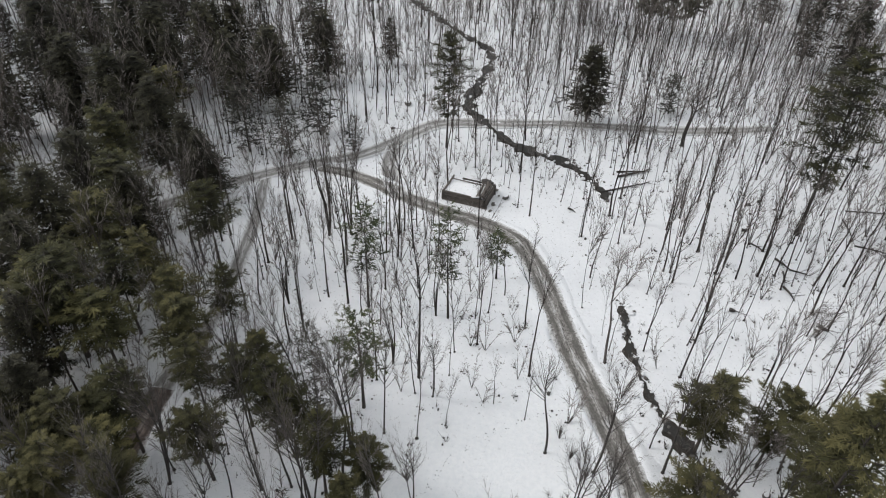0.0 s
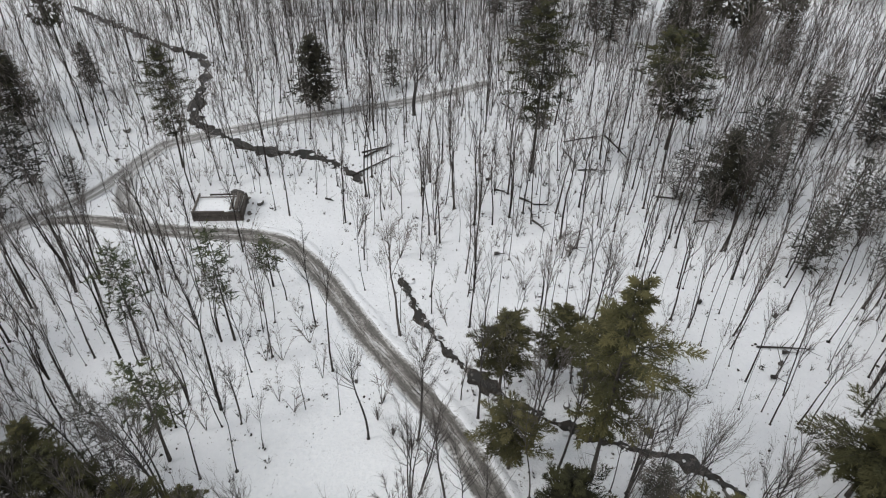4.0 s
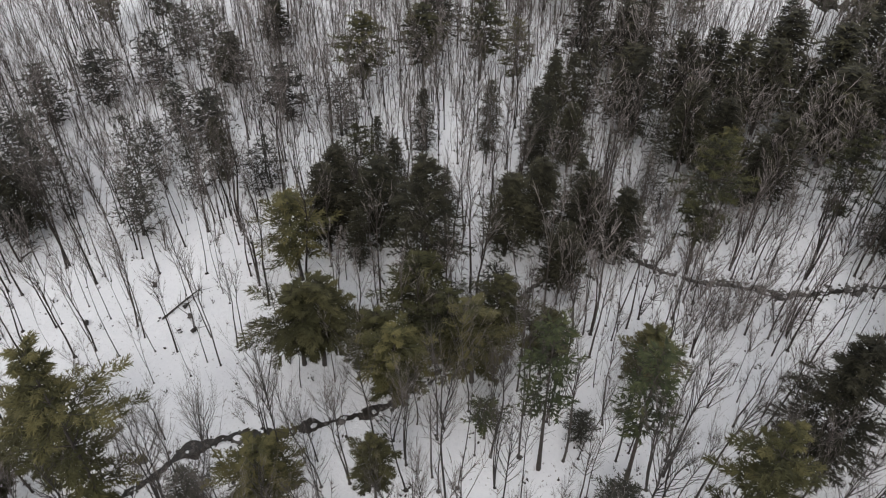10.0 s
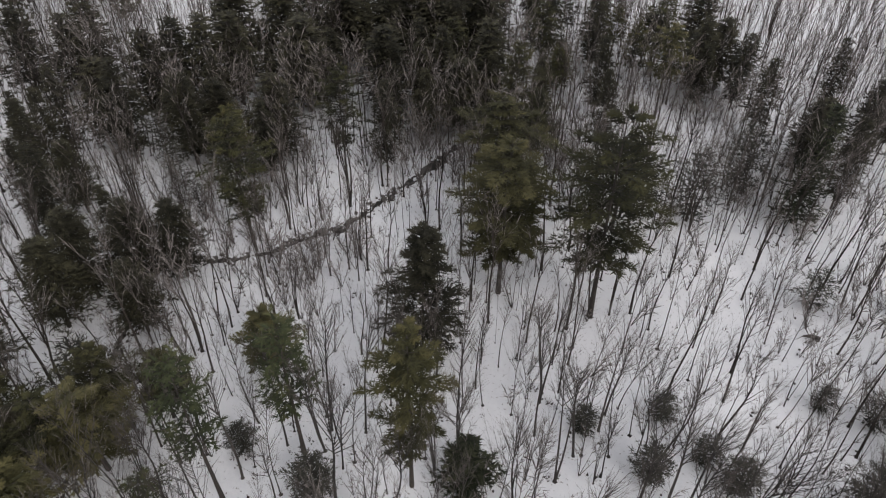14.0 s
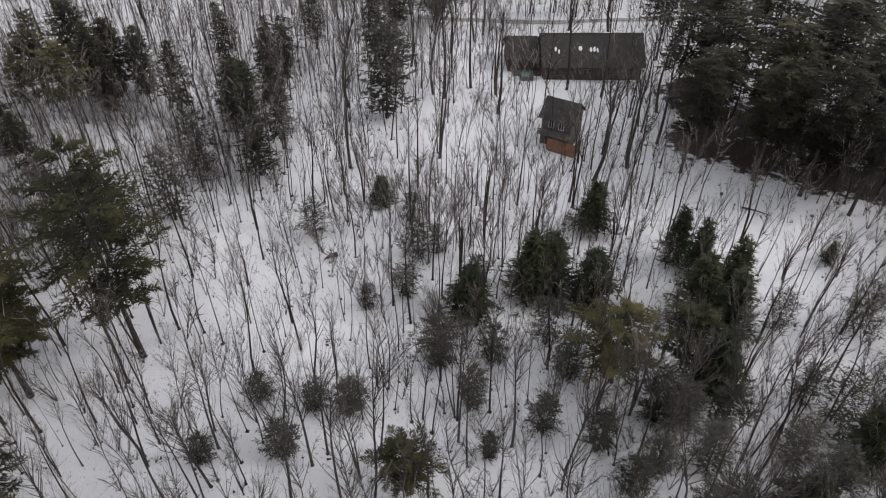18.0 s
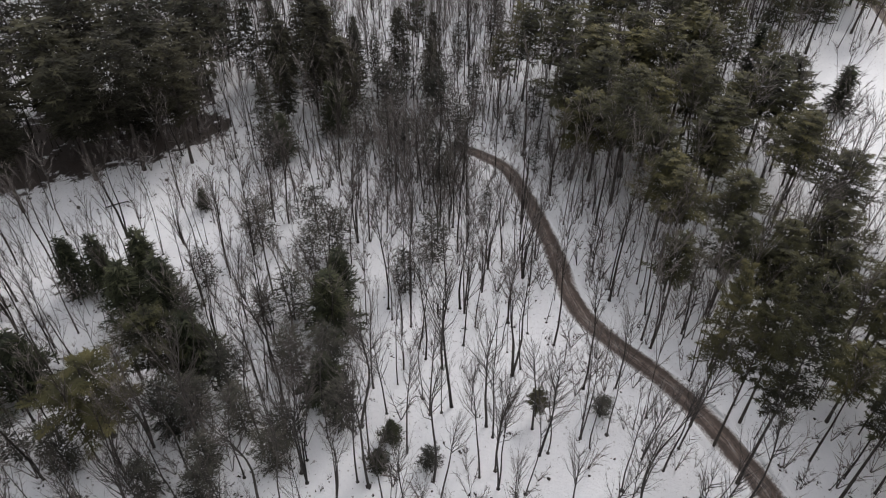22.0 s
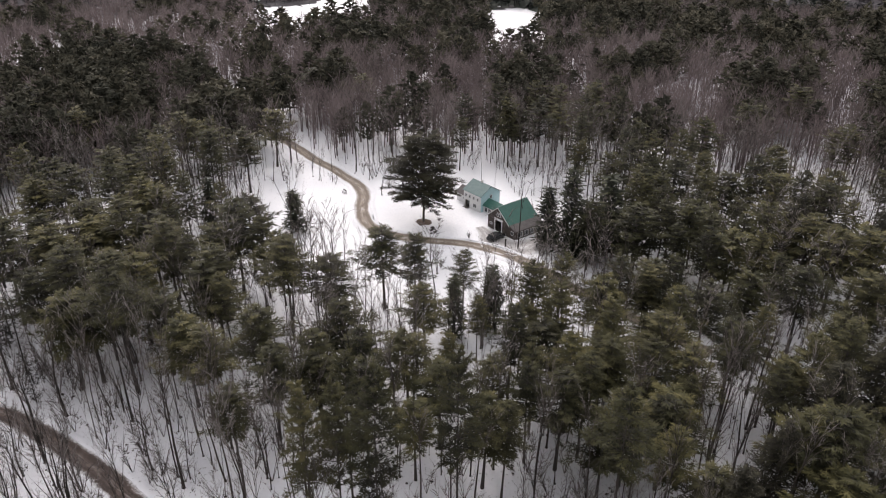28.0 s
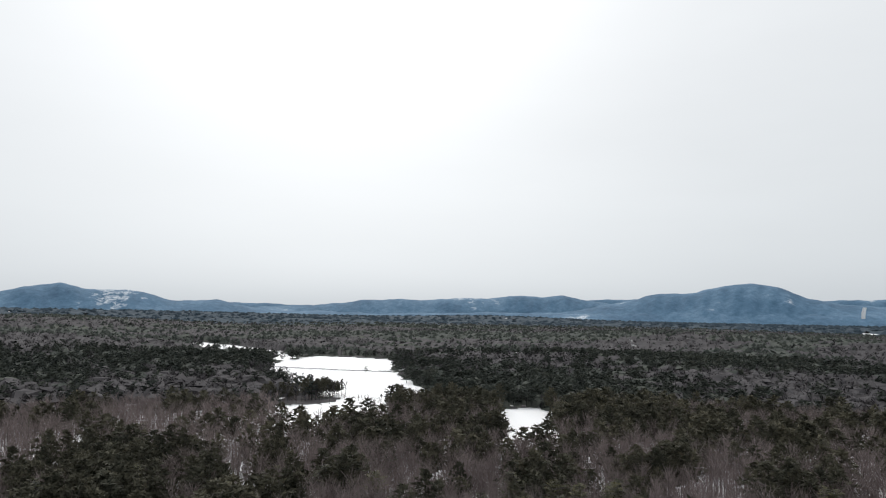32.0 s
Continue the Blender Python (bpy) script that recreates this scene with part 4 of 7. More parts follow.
GROVES.append(('forest_pine', [
    (-44.1, 31.3, 20.5, 6.6), (-50.7, 36, 13, 6.9), (-111, 80.4, 15, 10.7), (-62.2, 47.2, 14, 7.2), (-130.5, 100.1, 16, 12.6),
    (-90.1, 69.8, 16, 10.1), (-49.1, 39.8, 13, 6.6), (-50.9, 41.3, 13, 10.2), (-102.9, 86, 15, 11.7), (-56.8, 47.8, 13, 6.6),
    (-68.3, 57.7, 14, 8.4), (-137.2, 117.2, 17, 15.2), (-79.5, 70, 15, 8.6), (-34, 31.3, 11, 6.3), (-60.7, 56.7, 13, 7.9),
    (-109.2, 102.3, 16, 12.8), (-84.8, 80.6, 16, 11.4), (-69.2, 65.9, 14, 9.7), (-148.4, 141.6, 17, 17.2),
]))
GROVES.append(('forest_pine', [
    (-39.8, 39.1, 12, 8.7), (-32.8, 33.3, 12, 6.8), (-35.9, 37.1, 11, 6.6), (-81.3, 86, 15, 11.5), (-89.9, 96.8, 16, 13.8),
    (-118.5, 128, 16, 16.2), (-95.4, 103.3, 16, 13.4), (-67.6, 73.4, 15, 10), (-148.9, 165.2, 17, 20.4), (-51.6, 57.4, 13, 8.3),
    (-33, 37.7, 13, 7), (-74.9, 86.4, 15, 12.2), (-27.4, 32.3, 12, 6), (-29.6, 35.8, 11, 7.4), (-75.4, 91.3, 15, 11.5),
    (-56.8, 69.4, 14, 10.1), (-42.3, 52, 14, 11.3), (-62.6, 79.4, 15, 11), (-31.7, 40.8, 10, 6.6),
]))
GROVES.append(('forest_pine', [
    (-40, 52.8, 16, 11.4), (-29.3, 40.3, 13, 6.4), (-34.9, 49.8, 13, 9.1), (-41.4, 65.5, 14, 9), (-21.5, 37.4, 11, 6.6),
    (-41.3, 72.6, 15, 11.9), (-46.8, 83.7, 16, 14), (-33.6, 60.1, 13, 7), (-24.1, 44.8, 12, 5.9), (-27, 50.3, 12, 7.5),
    (-28.8, 54.1, 13, 6.5), (-46.1, 104.5, 11.3, 9.2), (-19.3, 43.9, 12, 6.3), (-28.9, 68.3, 14, 8), (-18.4, 46.4, 12, 5.3),
    (-16.2, 42.2, 12, 6.2), (-14, 40.5, 11, 6.1), (-10.6, 36.4, 12, 6.5), (-8.1, 32.2, 9, 4.6), (67.4, -113.6, 13, 10.4),
]))
GROVES.append(('spruce', [
    (-4.8, -59.1, 8, 5.9), (-13, -62.6, 10, 6.4), (-15, -63.7, 9, 6.9), (-22.7, -75.8, 8, 5.5), (-19.9, -60.8, 9, 6.1),
    (-32.3, -68.6, 9, 4.5), (-34.3, -65.9, 9, 4.5), (-32, -58.9, 10, 5.6), (-36.7, -61.2, 10, 5.4), (-34.7, -55.6, 10, 5.5),
    (-30, -46.8, 9, 7.6), (-52.7, -68.2, 3.5, 4.2), (-69.2, -67, 8, 6.3),
    (-34.1, -32.9, 7, 7.1), (-43.2, -38.3, 9, 6.1),
]))
GROVES.append(('spruce', [
    (-48.1, -41.5, 7, 7.5), (-98.4, -81, 13, 10.1), (-79.7, -64.5, 10, 6.6), (-30.3, -23.6, 3, 2.3), (-33.5, -24.2, 3, 3.5),
    (-129.9, -8.7, 13, 5.7), (-129.1, 7, 9, 5.7), (-84.4, 26.7, 11, 5), (-85.3, 32.6, 11, 6), (-109.9, 53, 12, 6.5),
    (-104.8, 54.2, 17.7, 7.3), (-102, 56.4, 11.8, 7.3), (-102.4, 61.2, 16, 9.5), 
    (25.3, -26.3, 8, 5.3), (25.5, -89.9, 18.5, 6.8), (6.4, -81.7, 5, 4.9),
]))
GROVES.append(('tall_hemlock', [
    (-43.8, -94, 19, 7), (-39.5, -90, 20, 7), (-48.5, -104, 22, 9), (-59.3, -113.2, 23, 9), (-53.5, -95.3, 23, 9), (-50, -87.5, 20, 8),
    (-70, -112, 23, 10), (-63.4, -101.4, 24, 9.5), (-55.5, -83.3, 22, 8.5), (-66, -92, 22, 9), (-75.4, -101.5, 22, 9),
    (-60.6, -78.4, 20, 7), (-68, -84, 20, 8), (-76.5, -89, 20, 8), (-84, -96, 20, 9),
]))
GROVES.append(('yard_pine', [
    (-126.6, 32.9, 19, 13.2),
]))

rng = np.random.default_rng(11)
pick = random.Random(5)
SCATTER = {}


def plant(kind, x, y, h, w):
    label, category, made, h0, w0, variants = KINDS[kind]
    away = math.hypot(x, y)
    k = (0 if away < 54 or kind == "yard_pine" or (w > 9.5 and away < 80) else 1 if away < 105 else 2, pick.randrange(variants))
    key = (kind, k)
    m = pose(x, y, float(lie(x, y)), pick.uniform(-1.5, 1.5), pick.uniform(-1.5, 1.5), pick.uniform(0, 360)) @ Matrix.Diagonal((w / w0, w / w0, h / h0, 1))
    if key not in SCATTER:
        thing = new(kind)
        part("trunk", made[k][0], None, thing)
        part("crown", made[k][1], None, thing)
        tagged(thing, label, category, kind.replace("_", " ") + "s in the forest")
        thing.matrix_basis = m
        SCATTER[key] = thing
    else:
        src = SCATTER[key]
        hold = src.matrix_basis.copy()
        src.matrix_basis = Matrix()
        copy_thing(src, m)
        src.matrix_basis = hold


def crown_width(kind, x, y, h, w):
    """The crown's width, kept in proportion to the tree's height."""
    if kind in ("yard_pine", "tall_hemlock"):
        return w
    if kind == "forest_pine":
        return min(w * (1.18 if math.hypot(x, y) > 58 and -x > 1.1 * y else 0.88 if y > 28 and -x < 1.1 * y else 1.0), h * 0.66, max(9.4, 0.5 * h))
    if kind == "sapling" and x < 0 > y + 25:
        return min(w * 0.85, h * 0.62)
    if x > 84 and y < -45:
        return min(w, h * 0.74, 12.5)
    if math.hypot(x, y) > 85 or kind == "hemlock":
        return min(w, h * 0.66, 10.0)
    return min(w * 1.12, h * 0.8, max(12.0, 0.55 * h))


PLANTED = []
for kind, places in GROVES:
    for x, y, h, w in places:
        plant(kind, x, y, h, crown_width(kind, x, y, h, w))
        PLANTED.append((x, y))
# thickets of evergreens: middle, spread, how many, kind, height
THICKETS = [(-72, 100, 20, 12, "hemlock", 15), (-60, 62, 14, 4, "forest_pine", 14), (-80, 75, 16, 8, "forest_pine", 15), (-50, 95, 12, 4, "hemlock", 14), (92, -45, 14, 3, "hemlock", 14), (97, -15, 12, 8, "hemlock", 15), (-75, 140, 18, 10, "hemlock", 17), (-100, 128, 18, 9, "hemlock", 17), (-48, 128, 14, 9, "hemlock", 16), (-66, 150, 14, 9, "hemlock", 17), (96, 118, 14, 8, "hemlock", 15), (112, 100, 14, 7, "hemlock", 15), (88, 150, 12, 6, "hemlock", 15),
            (-75, 30, 16, 5, "forest_pine", 14), (-95, 80, 18, 12, "forest_pine", 15), (-100, 5, 14, 6, "forest_pine", 14), (82, 12, 12, 6, "hemlock", 12), (-60, -100, 12, 6, "hemlock", 16), (-120, -20, 20, 7, "forest_pine", 16), (-110, -45, 18, 5, "forest_pine", 15),
            (114, -66, 14, 7, "hemlock", 16), (86, -90, 14, 5, "forest_pine", 15), (-84, -70, 10, 5, "hemlock", 13), (-95, -75, 14, 8, "hemlock", 15), (20, -128, 16, 6, "hemlock", 14), (-150, 60, 16, 8, "forest_pine", 16), (-160, 85, 18, 9, "forest_pine", 16), (-135, -30, 16, 9, "forest_pine", 17), (-150, -12, 14, 7, "forest_pine", 16), (-128, 78, 14, 8, "forest_pine", 16), (-112, 90, 16, 9, "forest_pine", 16), (-98, 66, 9, 8, "forest_pine", 17), (-86, 64, 9, 6, "forest_pine", 16),
            (98, -92, 10, 7, "hemlock", 15), (96, -68, 9, 3, "hemlock", 15), (80, -72, 7, 5, "hemlock", 15), (112, -96, 12, 9, "hemlock", 17), (96, -84, 8, 5, "hemlock", 16), (30, -98, 5, 2, "hemlock", 13), (78, -66, 7, 3, "hemlock", 15), (58, -86, 7, 3, "hemlock", 14), (-30, 58, 8, 2, "forest_pine", 13), (-62, 34, 7, 4, "forest_pine", 15), (-70, 36, 7, 4, "forest_pine", 16), (46, -112, 10, 4, "hemlock", 15), (85, -112, 14, 8, "hemlock", 15), (70, -110, 12, 6, "forest_pine", 15), (-84, -46, 14, 6, "sapling", 8), (-100, -58, 14, 5, "sapling", 9), (-72, -38, 8, 2, "sapling", 6), (-80, -50, 7, 3, "sapling", 8), (96, -40, 12, 4, "sapling", 9), (84, -30, 10, 5, "sapling", 8), (80, -78, 9, 4, "hemlock", 12), (-62, 52, 12, 5, "forest_pine", 14), (-52, 44, 9, 4, "forest_pine", 13), (-66, 40, 9, 4, "forest_pine", 14), (-74, 62, 10, 5, "forest_pine", 15)]
for cx, cy, r, n, kind, h in THICKETS:
    for _ in range(n * 4):
        x, y = cx + pick.gauss(0, r * 0.6), cy + pick.gauss(0, r * 0.6)
        if n <= 0:
            break
        if room(np.array([x]), np.array([y]))[0] < 0.9 or min((x - a) ** 2 + (y - b) ** 2 for a, b in PLANTED) < 12:
            continue
        hh = h * pick.uniform(0.8, 1.15)
        plant(kind, x, y, hh, hh * pick.uniform(0.34, 0.44))
        PLANTED.append((x, y))
        n -= 1
FIRM = np.array(PLANTED)

# ---- bare hardwoods: the nearest are trees of their own, the rest one wood ----
def jittered(r_out, cell):
    g = np.arange(-r_out, r_out, cell)
    x, y = [a.ravel() for a in np.meshgrid(g, g)]
    x, y = x + rng.uniform(-0.48, 0.48, len(x)) * cell, y + rng.uniform(-0.48, 0.48, len(y)) * cell
    ok = np.hypot(x, y) < r_out
    return x[ok], y[ok]


def dense(x, y):
    """Uneven density of the hardwoods."""
    d = 0.84 + 0.3 * np.sin(x / 17 + 2 * np.sin(y / 23)) * np.sin(y / 19 + 1.3) + 0.3 * np.sin(x / 3.1 + y / 4.7) * np.sin(y / 3.7 - x / 5.3)
    # the old woods to the east and south-east stand closest
    away, side = np.hypot(x, y), np.degrees(np.arctan2(x, y)) % 360
    return np.clip(d, 0.35, 1.0) * np.where((x > -52) & (x < 12) & (y > -150) & (y < -84), 0.5, 1.0) * np.where((side > 12) & (side < 70) & (away > 45) & (away < 120), 0.82, 1.0) * np.where((away > 78) & (side > 8) & (side < 202), 1.0, np.where(away > 88, 0.85, 0.7))


x, y = jittered(172, 2.48)
keep = rng.random(len(x)) < room(x, y) * dense(x, y)
near_fir = np.min((x[:, None] - FIRM[None, :, 0]) ** 2 + (y[:, None] - FIRM[None, :, 1]) ** 2, axis=1) < np.where((x > 84) & (y < -45), 4.2, np.where(np.hypot(x, y) > 78, 2.4, 1.5)) ** 2
keep &= ~near_fir & ((np.hypot(x, y) > 22) | ((rng.random(len(x)) < 0.3) & (np.hypot(x, y) > 8)))
x, y = x[keep], y[keep]
dist = np.hypot(x, y)
order = np.argsort(np.where(dist < 30, 999, dist) + rng.uniform(0, 6, len(x)))
chosen, rest = order[:300], order[300:]

BARE = []
for k in range(10):
    r = random.Random("bare" + str(k))
    wood, fine = bare_tree(r, 14.5, 2.9, 24, 240, 5, 9, fork=k in (3, 8))
    BARE.append((wood.mesh("trunk", BARK, True), fine.mesh("twigs", TWIGS)))
bare_first = {}
for i in chosen:
    k = pick.randrange(len(BARE))
    h = pick.choice((1.0, 1.0, 1.15, 0.85, 0.6)) * pick.uniform(0.9, 1.15)
    w = h * pick.uniform(0.75, 1.05)
    px, py = float(x[i]), float(y[i])
    m = pose(px, py, float(lie(px, py)), pick.uniform(-5, 5), pick.uniform(-5, 5), pick.uniform(0, 360)) @ Matrix.Diagonal((w, w, h, 1))
    if k not in bare_first:
        thing = new("bare_tree")
        part("trunk", BARE[k][0], None, thing)
        part("twig_crown", BARE[k][1], None, thing)["kind"] = "stuff"
        tagged(thing, "leafless slender hardwood tree rising from snow" if k not in (3, 8) else "leafless hardwood with several stems from one base", "tree", "bare trees in the forest")
        bare_first[k] = thing
        thing.matrix_basis = m
    else:
        src = bare_first[k]
        hold = src.matrix_basis.copy()
        src.matrix_basis = Matrix()
        copy_thing(src, m)
        src.matrix_basis = hold


# the old trees round the long house and the cabin: thick, tall and far apart
GREAT = []
for k in range(4):
    wood, fine = bare_tree(random.Random("great" + str(k)), 21.0, 3.1, 26, 230, 6, 10, fork=k == 2)
    GREAT.append((wood.mesh("trunk", BARK, True), fine.mesh("twigs", TWIGS)))
great_spots = [(-3.2, -114.9), (-8.3, -119.3), (-12.8, -116.6), (-12.5, -109.2), (-31.9, -114.8), (-35.3, -107.3), (-31.5, -91.7), (-25.5, -88.0), (-28.4, -95.5), (-38.1, -98.7), (-36.3, -104.2), (-40.9, -109.6), (-12.1, -143.7),
               (-31.0, -145.8), (-39.5, -144.9), (-26.1, -117.8), (-1.2, -116.4), (-10.2, -140.0), (6.0, -101.0), (-2.0, -95.0), (12.0, -92.0), (3.0, -128.0), (-5.0, -134.0), (14.0, -112.0)]
great_first = {}
for spot in great_spots:
    k = pick.randrange(len(GREAT))
    h, w = pick.uniform(0.85, 1.15), pick.uniform(1.15, 1.5)
    m = pose(*spot, float(lie(*spot)), pick.uniform(-3, 3), pick.uniform(-3, 3), pick.uniform(0, 360)) @ Matrix.Diagonal((w, w, h, 1))
    if k not in great_first:
        thing = new("bare_tree")
        part("trunk", GREAT[k][0], None, thing)
        part("twig_crown", GREAT[k][1], None, thing)["kind"] = "stuff"
        tagged(thing, "tall thick-trunked leafless hardwood near the long house" if k != 2 else "tall leafless hardwood with forked thick stems", "tree", "old trees round the house")
        great_first[k] = (thing, m)
    else:
        copy_thing(great_first[k][0], m)
for thing, m in great_first.values():
    thing.matrix_basis = m


def joined(a, b):
    return np.vstack([a[0], b[0]]), np.vstack([a[1], b[1] + len(a[0])]), np.concatenate([a[2], b[2]])


def places_of(px, py, wide, tall, tone=0.12):
    n = len(px)
    h = rng.uniform(*tall, n)
    return np.stack([px, py, lie(px, py) - 0.02, rng.uniform(0, 6.28, n), h * rng.uniform(*wide, n), h, rng.normal(0, tone, n)], 1)


mid_shapes, low_shapes = [], []
for k in range(9):
    r = random.Random("mid" + str(k))
    w_, f_ = bare_tree(r, 14.0, 2.7, 13, 130, 4, 5, fork=k == 3, simple=True, haze=0.042)
    mid_shapes.append(joined(w_.arrays(), f_.arrays()))
    w_, f_ = bare_tree(r, 14.5, 2.8, 7, 84, 3, 3, simple=True, haze=0.065)
    low_shapes.append(joined(w_.arrays(), f_.arrays()))
rest_d = np.hypot(x[rest], y[rest])
close, away = rest[rest_d < 88], rest[rest_d >= 88]
p = places_of(x[close], y[close], (0.65, 1.1), (0.5, 1.25))
v, f, t = stack(mid_shapes, p, rng)
tagged(new("bare_woods", mesh_np("bare_woods", v, f, WOODS, t)), "leafless grey-brown hardwood trees standing in snow", "trees", kind="stuff")
p = places_of(x[away], y[away], (0.75, 1.25), (0.5, 1.25))
v, f, t = stack(low_shapes, p, rng)
tagged(new("bare_woods", mesh_np("bare_woods_beyond", v, f, WOODS, t)), "leafless grey-brown hardwoods farther off", "trees", kind="stuff")

# pale leafless understory
x3, y3 = jittered(165, 3.8)
patchy = 0.42 + 0.5 * np.sin(x3 / 13 + 1.5 * np.sin(y3 / 17)) * np.sin(y3 / 15 - x3 / 31) + 0.004 * (np.hypot(x3, y3) - 75)
keep = rng.random(len(x3)) < room(x3, y3) * np.clip(patchy, 0.05, 0.9) * np.where((x3 > 84) & (y3 < -45), 0.3, 1.0)
x3, y3 = x3[keep], y3[keep]
# copses of grey young hardwoods: middle, radius, how many
for cx, cy, r, n in ((-22, -45, 15, 30), (-40, -42, 13, 30), (-54, -46, 13, 40), (34, -92, 9, 40), (70, -60, 8, 70), (64, -68, 7, 60), (58, -76, 8, 60), (76, -74, 9, 60), (-30, 62, 8, 30), (-60, -62, 12, 60), (-46, 24, 9, 40), (-5, -62, 22, 90), (10, -80, 15, 50), (-84, -30, 13, 110), (-70, -20, 8, 45), (81, -25, 8, 55), (77, -34, 8, 55), (65, -33, 8, 55), (92, -41, 8, 55), (-74, -44, 12, 120), (-80, -56, 10, 90), (-92, -52, 12, 80), (62, -34, 9, 30), (58, -6, 8, 30), (70, -100, 22, 60), (105, -100, 20, 60), (-38, 62, 14, 50), (100, 60, 25, 90), (120, 30, 20, 60)):
    cx3, cy3 = cx + rng.normal(0, r * 0.6, n), cy + rng.normal(0, r * 0.6, n)
    ok = room(cx3, cy3) > 0.3
    x3, y3 = np.append(x3, cx3[ok]), np.append(y3, cy3[ok])
under_shapes = []
for k in range(6):
    r = random.Random("under" + str(k))
    b = Shape()
    for j in range(5):
        a = r.uniform(0, 6.28)
        d = Vector((math.cos(a) * r.uniform(0.15, 0.55), math.sin(a) * r.uniform(0.15, 0.55), 1)).normalized() * r.uniform(2.2, 4.2)
        b.tube([Vector((0, 0, -0.1)), d], [0.035, 0.006], 3, r.uniform(0.3, 0.6), True)
        for i in range(11):
            c = d * r.uniform(0.35, 1)
            e = a + r.uniform(-1.8, 1.8)
            b.spray(c, Vector((math.cos(e), math.sin(e), r.uniform(0.3, 1.6))).normalized(), r.uniform(0.5, 1.2), 0.06, Vector((r.uniform(-1, 1), r.uniform(-1, 1), 0.4)).normalized(), r.uniform(0.6, 1.0))
    under_shapes.append(b.arrays())
v, f, t = stack(under_shapes, places_of(x3, y3, (0.6, 1.0), (0.6, 1.9)), rng)
tagged(new("understory", mesh_np("understory", v, f, WOODS, t)), "pale leafless twiggy understory shrubs in snow", "shrubs", kind="stuff")

# brush and thin saplings between the trees
x2, y2 = jittered(150, 2.5)
keep = rng.random(len(x2)) < room(x2, y2) * 0.5
x2, y2 = x2[keep], y2[keep]
brush_shapes = []
for k in range(6):
    r = random.Random("brush" + str(k))
    b = Shape()
    for j in range(14):
        a = r.uniform(0, 6.28)
        d = Vector((math.cos(a) * r.uniform(0.1, 0.6), math.sin(a) * r.uniform(0.1, 0.6), 1)).normalized()
        b.spray(Vector((0, 0, -0.1)), d, r.uniform(0.6, 2.1), 0.045, Vector((r.uniform(-1, 1), r.uniform(-1, 1), 0.3)).normalized(), r.uniform(0.25, 0.85))
    for j in range(3):
        c = Vector((r.uniform(-0.5, 0.5), r.uniform(-0.5, 0.5), 0))
        b.tube([c, c + Vector((r.uniform(-0.3, 0.3), r.uniform(-0.3, 0.3), 0.18))], [0.12, 0.05], 4, 0.05, True)
    brush_shapes.append(b.arrays())
v, f, t = stack(brush_shapes, places_of(x2, y2, (0.7, 1.4), (0.35, 1.0)), rng)
tagged(new("brush", mesh_np("brush", v, f, WOODS, t)), "low leafless brush and stubs poking out of the snow", "brush", kind="stuff")

# ---- the woods out to the hills ----
# open snow in the far woods
FIELDS = [
    [(-789, 8), (-935, 78), (-850, 164), (-678, 134), (-571, 127), (-488, 126), (-425, 102), (-436, 66), (-475, 55), (-575, 40), (-655, 20)],
    [(-1253, -109), (-1192, -47), (-1058, 14), (-938, 52), (-832, 34), (-944, -16), (-1119, -89)],
    [(-460, 12), (-454, 35), (-470, 51), (-490, 62), (-470, 70), (-445, 81), (-395, 80), (-350, 54), (-340, 40), (-344, 27), (-336, 17), (-340, 8)],
    [(-386, 133), (-411, 150), (-421, 162), (-409, 174), (-378, 172), (-285, 128), (-275, 116), (-255, 101), (-257, 95), (-280, 102)],
    [(-4699, 2084), (-3779, 1945), (-2806, 1438), (-3173, 1428)],
    [(-1819, 1879), (-1718, 1867), (-1433, 1557), (-1510, 1560)],
    [(-932, 346), (-929, 374), (-784, 316), (-786, 295)],
    [(-328, -75), (-326, -68), (-292, -60), (-236, -49), (-241, -56)],
    [(-3990, 1800), (-3960, 1960), (-3500, 1760), (-3520, 1640)],
]


def far_room(px, py):
    """Whether each place lies outside the open fields."""
    ok = np.ones(len(px), bool)
    for field in FIELDS:
        inside = np.zeros(len(px), bool)
        for (ax, ay), (bx, by) in zip(field, field[1:] + field[:1]):
            cross = (ay > py) != (by > py)
            inside ^= cross & (px < (bx - ax) * (py - ay) / ((by - ay) or 1e-9) + ax)
        ok &= ~inside
    return ok


def far_places(r0, r1, area, b0, b1):
    """Even scatter over a sector between two distances; area: square metres for each tree."""
    n = int(radians(b1 - b0) / 2 * (r1 * r1 - r0 * r0) / area)
    r = np.sqrt(rng.uniform(r0 * r0, r1 * r1, n))
    b = np.radians(rng.uniform(b0, b1, n))
    px, py = r * np.sin(b), r * np.cos(b)
    ok = far_room(px + rng.normal(0, 5, n), py + rng.normal(0, 3, n)) | ((r < 430) & (rng.random(n) < 0.003))
    return px[ok], py[ok]


def evergreen_share(px, py):
    d = np.hypot(px, py)
    side = np.degrees(np.arctan2(px, py)) % 360
    s = np.where(d > 430, 0.46, 0.27) - np.where((side > 262) & (side < 300) & (d < 270), 0.18, 0.0) + np.where(d > 430, 0.34, 0.10) * np.sin(d / np.where(d > 430, 95, 31) + 1.2 * np.sin(np.arctan2(px, py) * 9)) + 0.4 * np.sin(py / 67 + px / 190 + 1.0) * np.sin(px / 83) + 0.55 * np.sin(px / 13 + 2 * np.sin(py / 29)) * np.sin(py / 12 + px / 23)
    s = s + np.where(d > 430, 0.38 * np.sin(px / 75 + 2 * np.sin(py / 110)) - 0.06, 0.0)
    return np.clip(s, 0.03, 0.96)


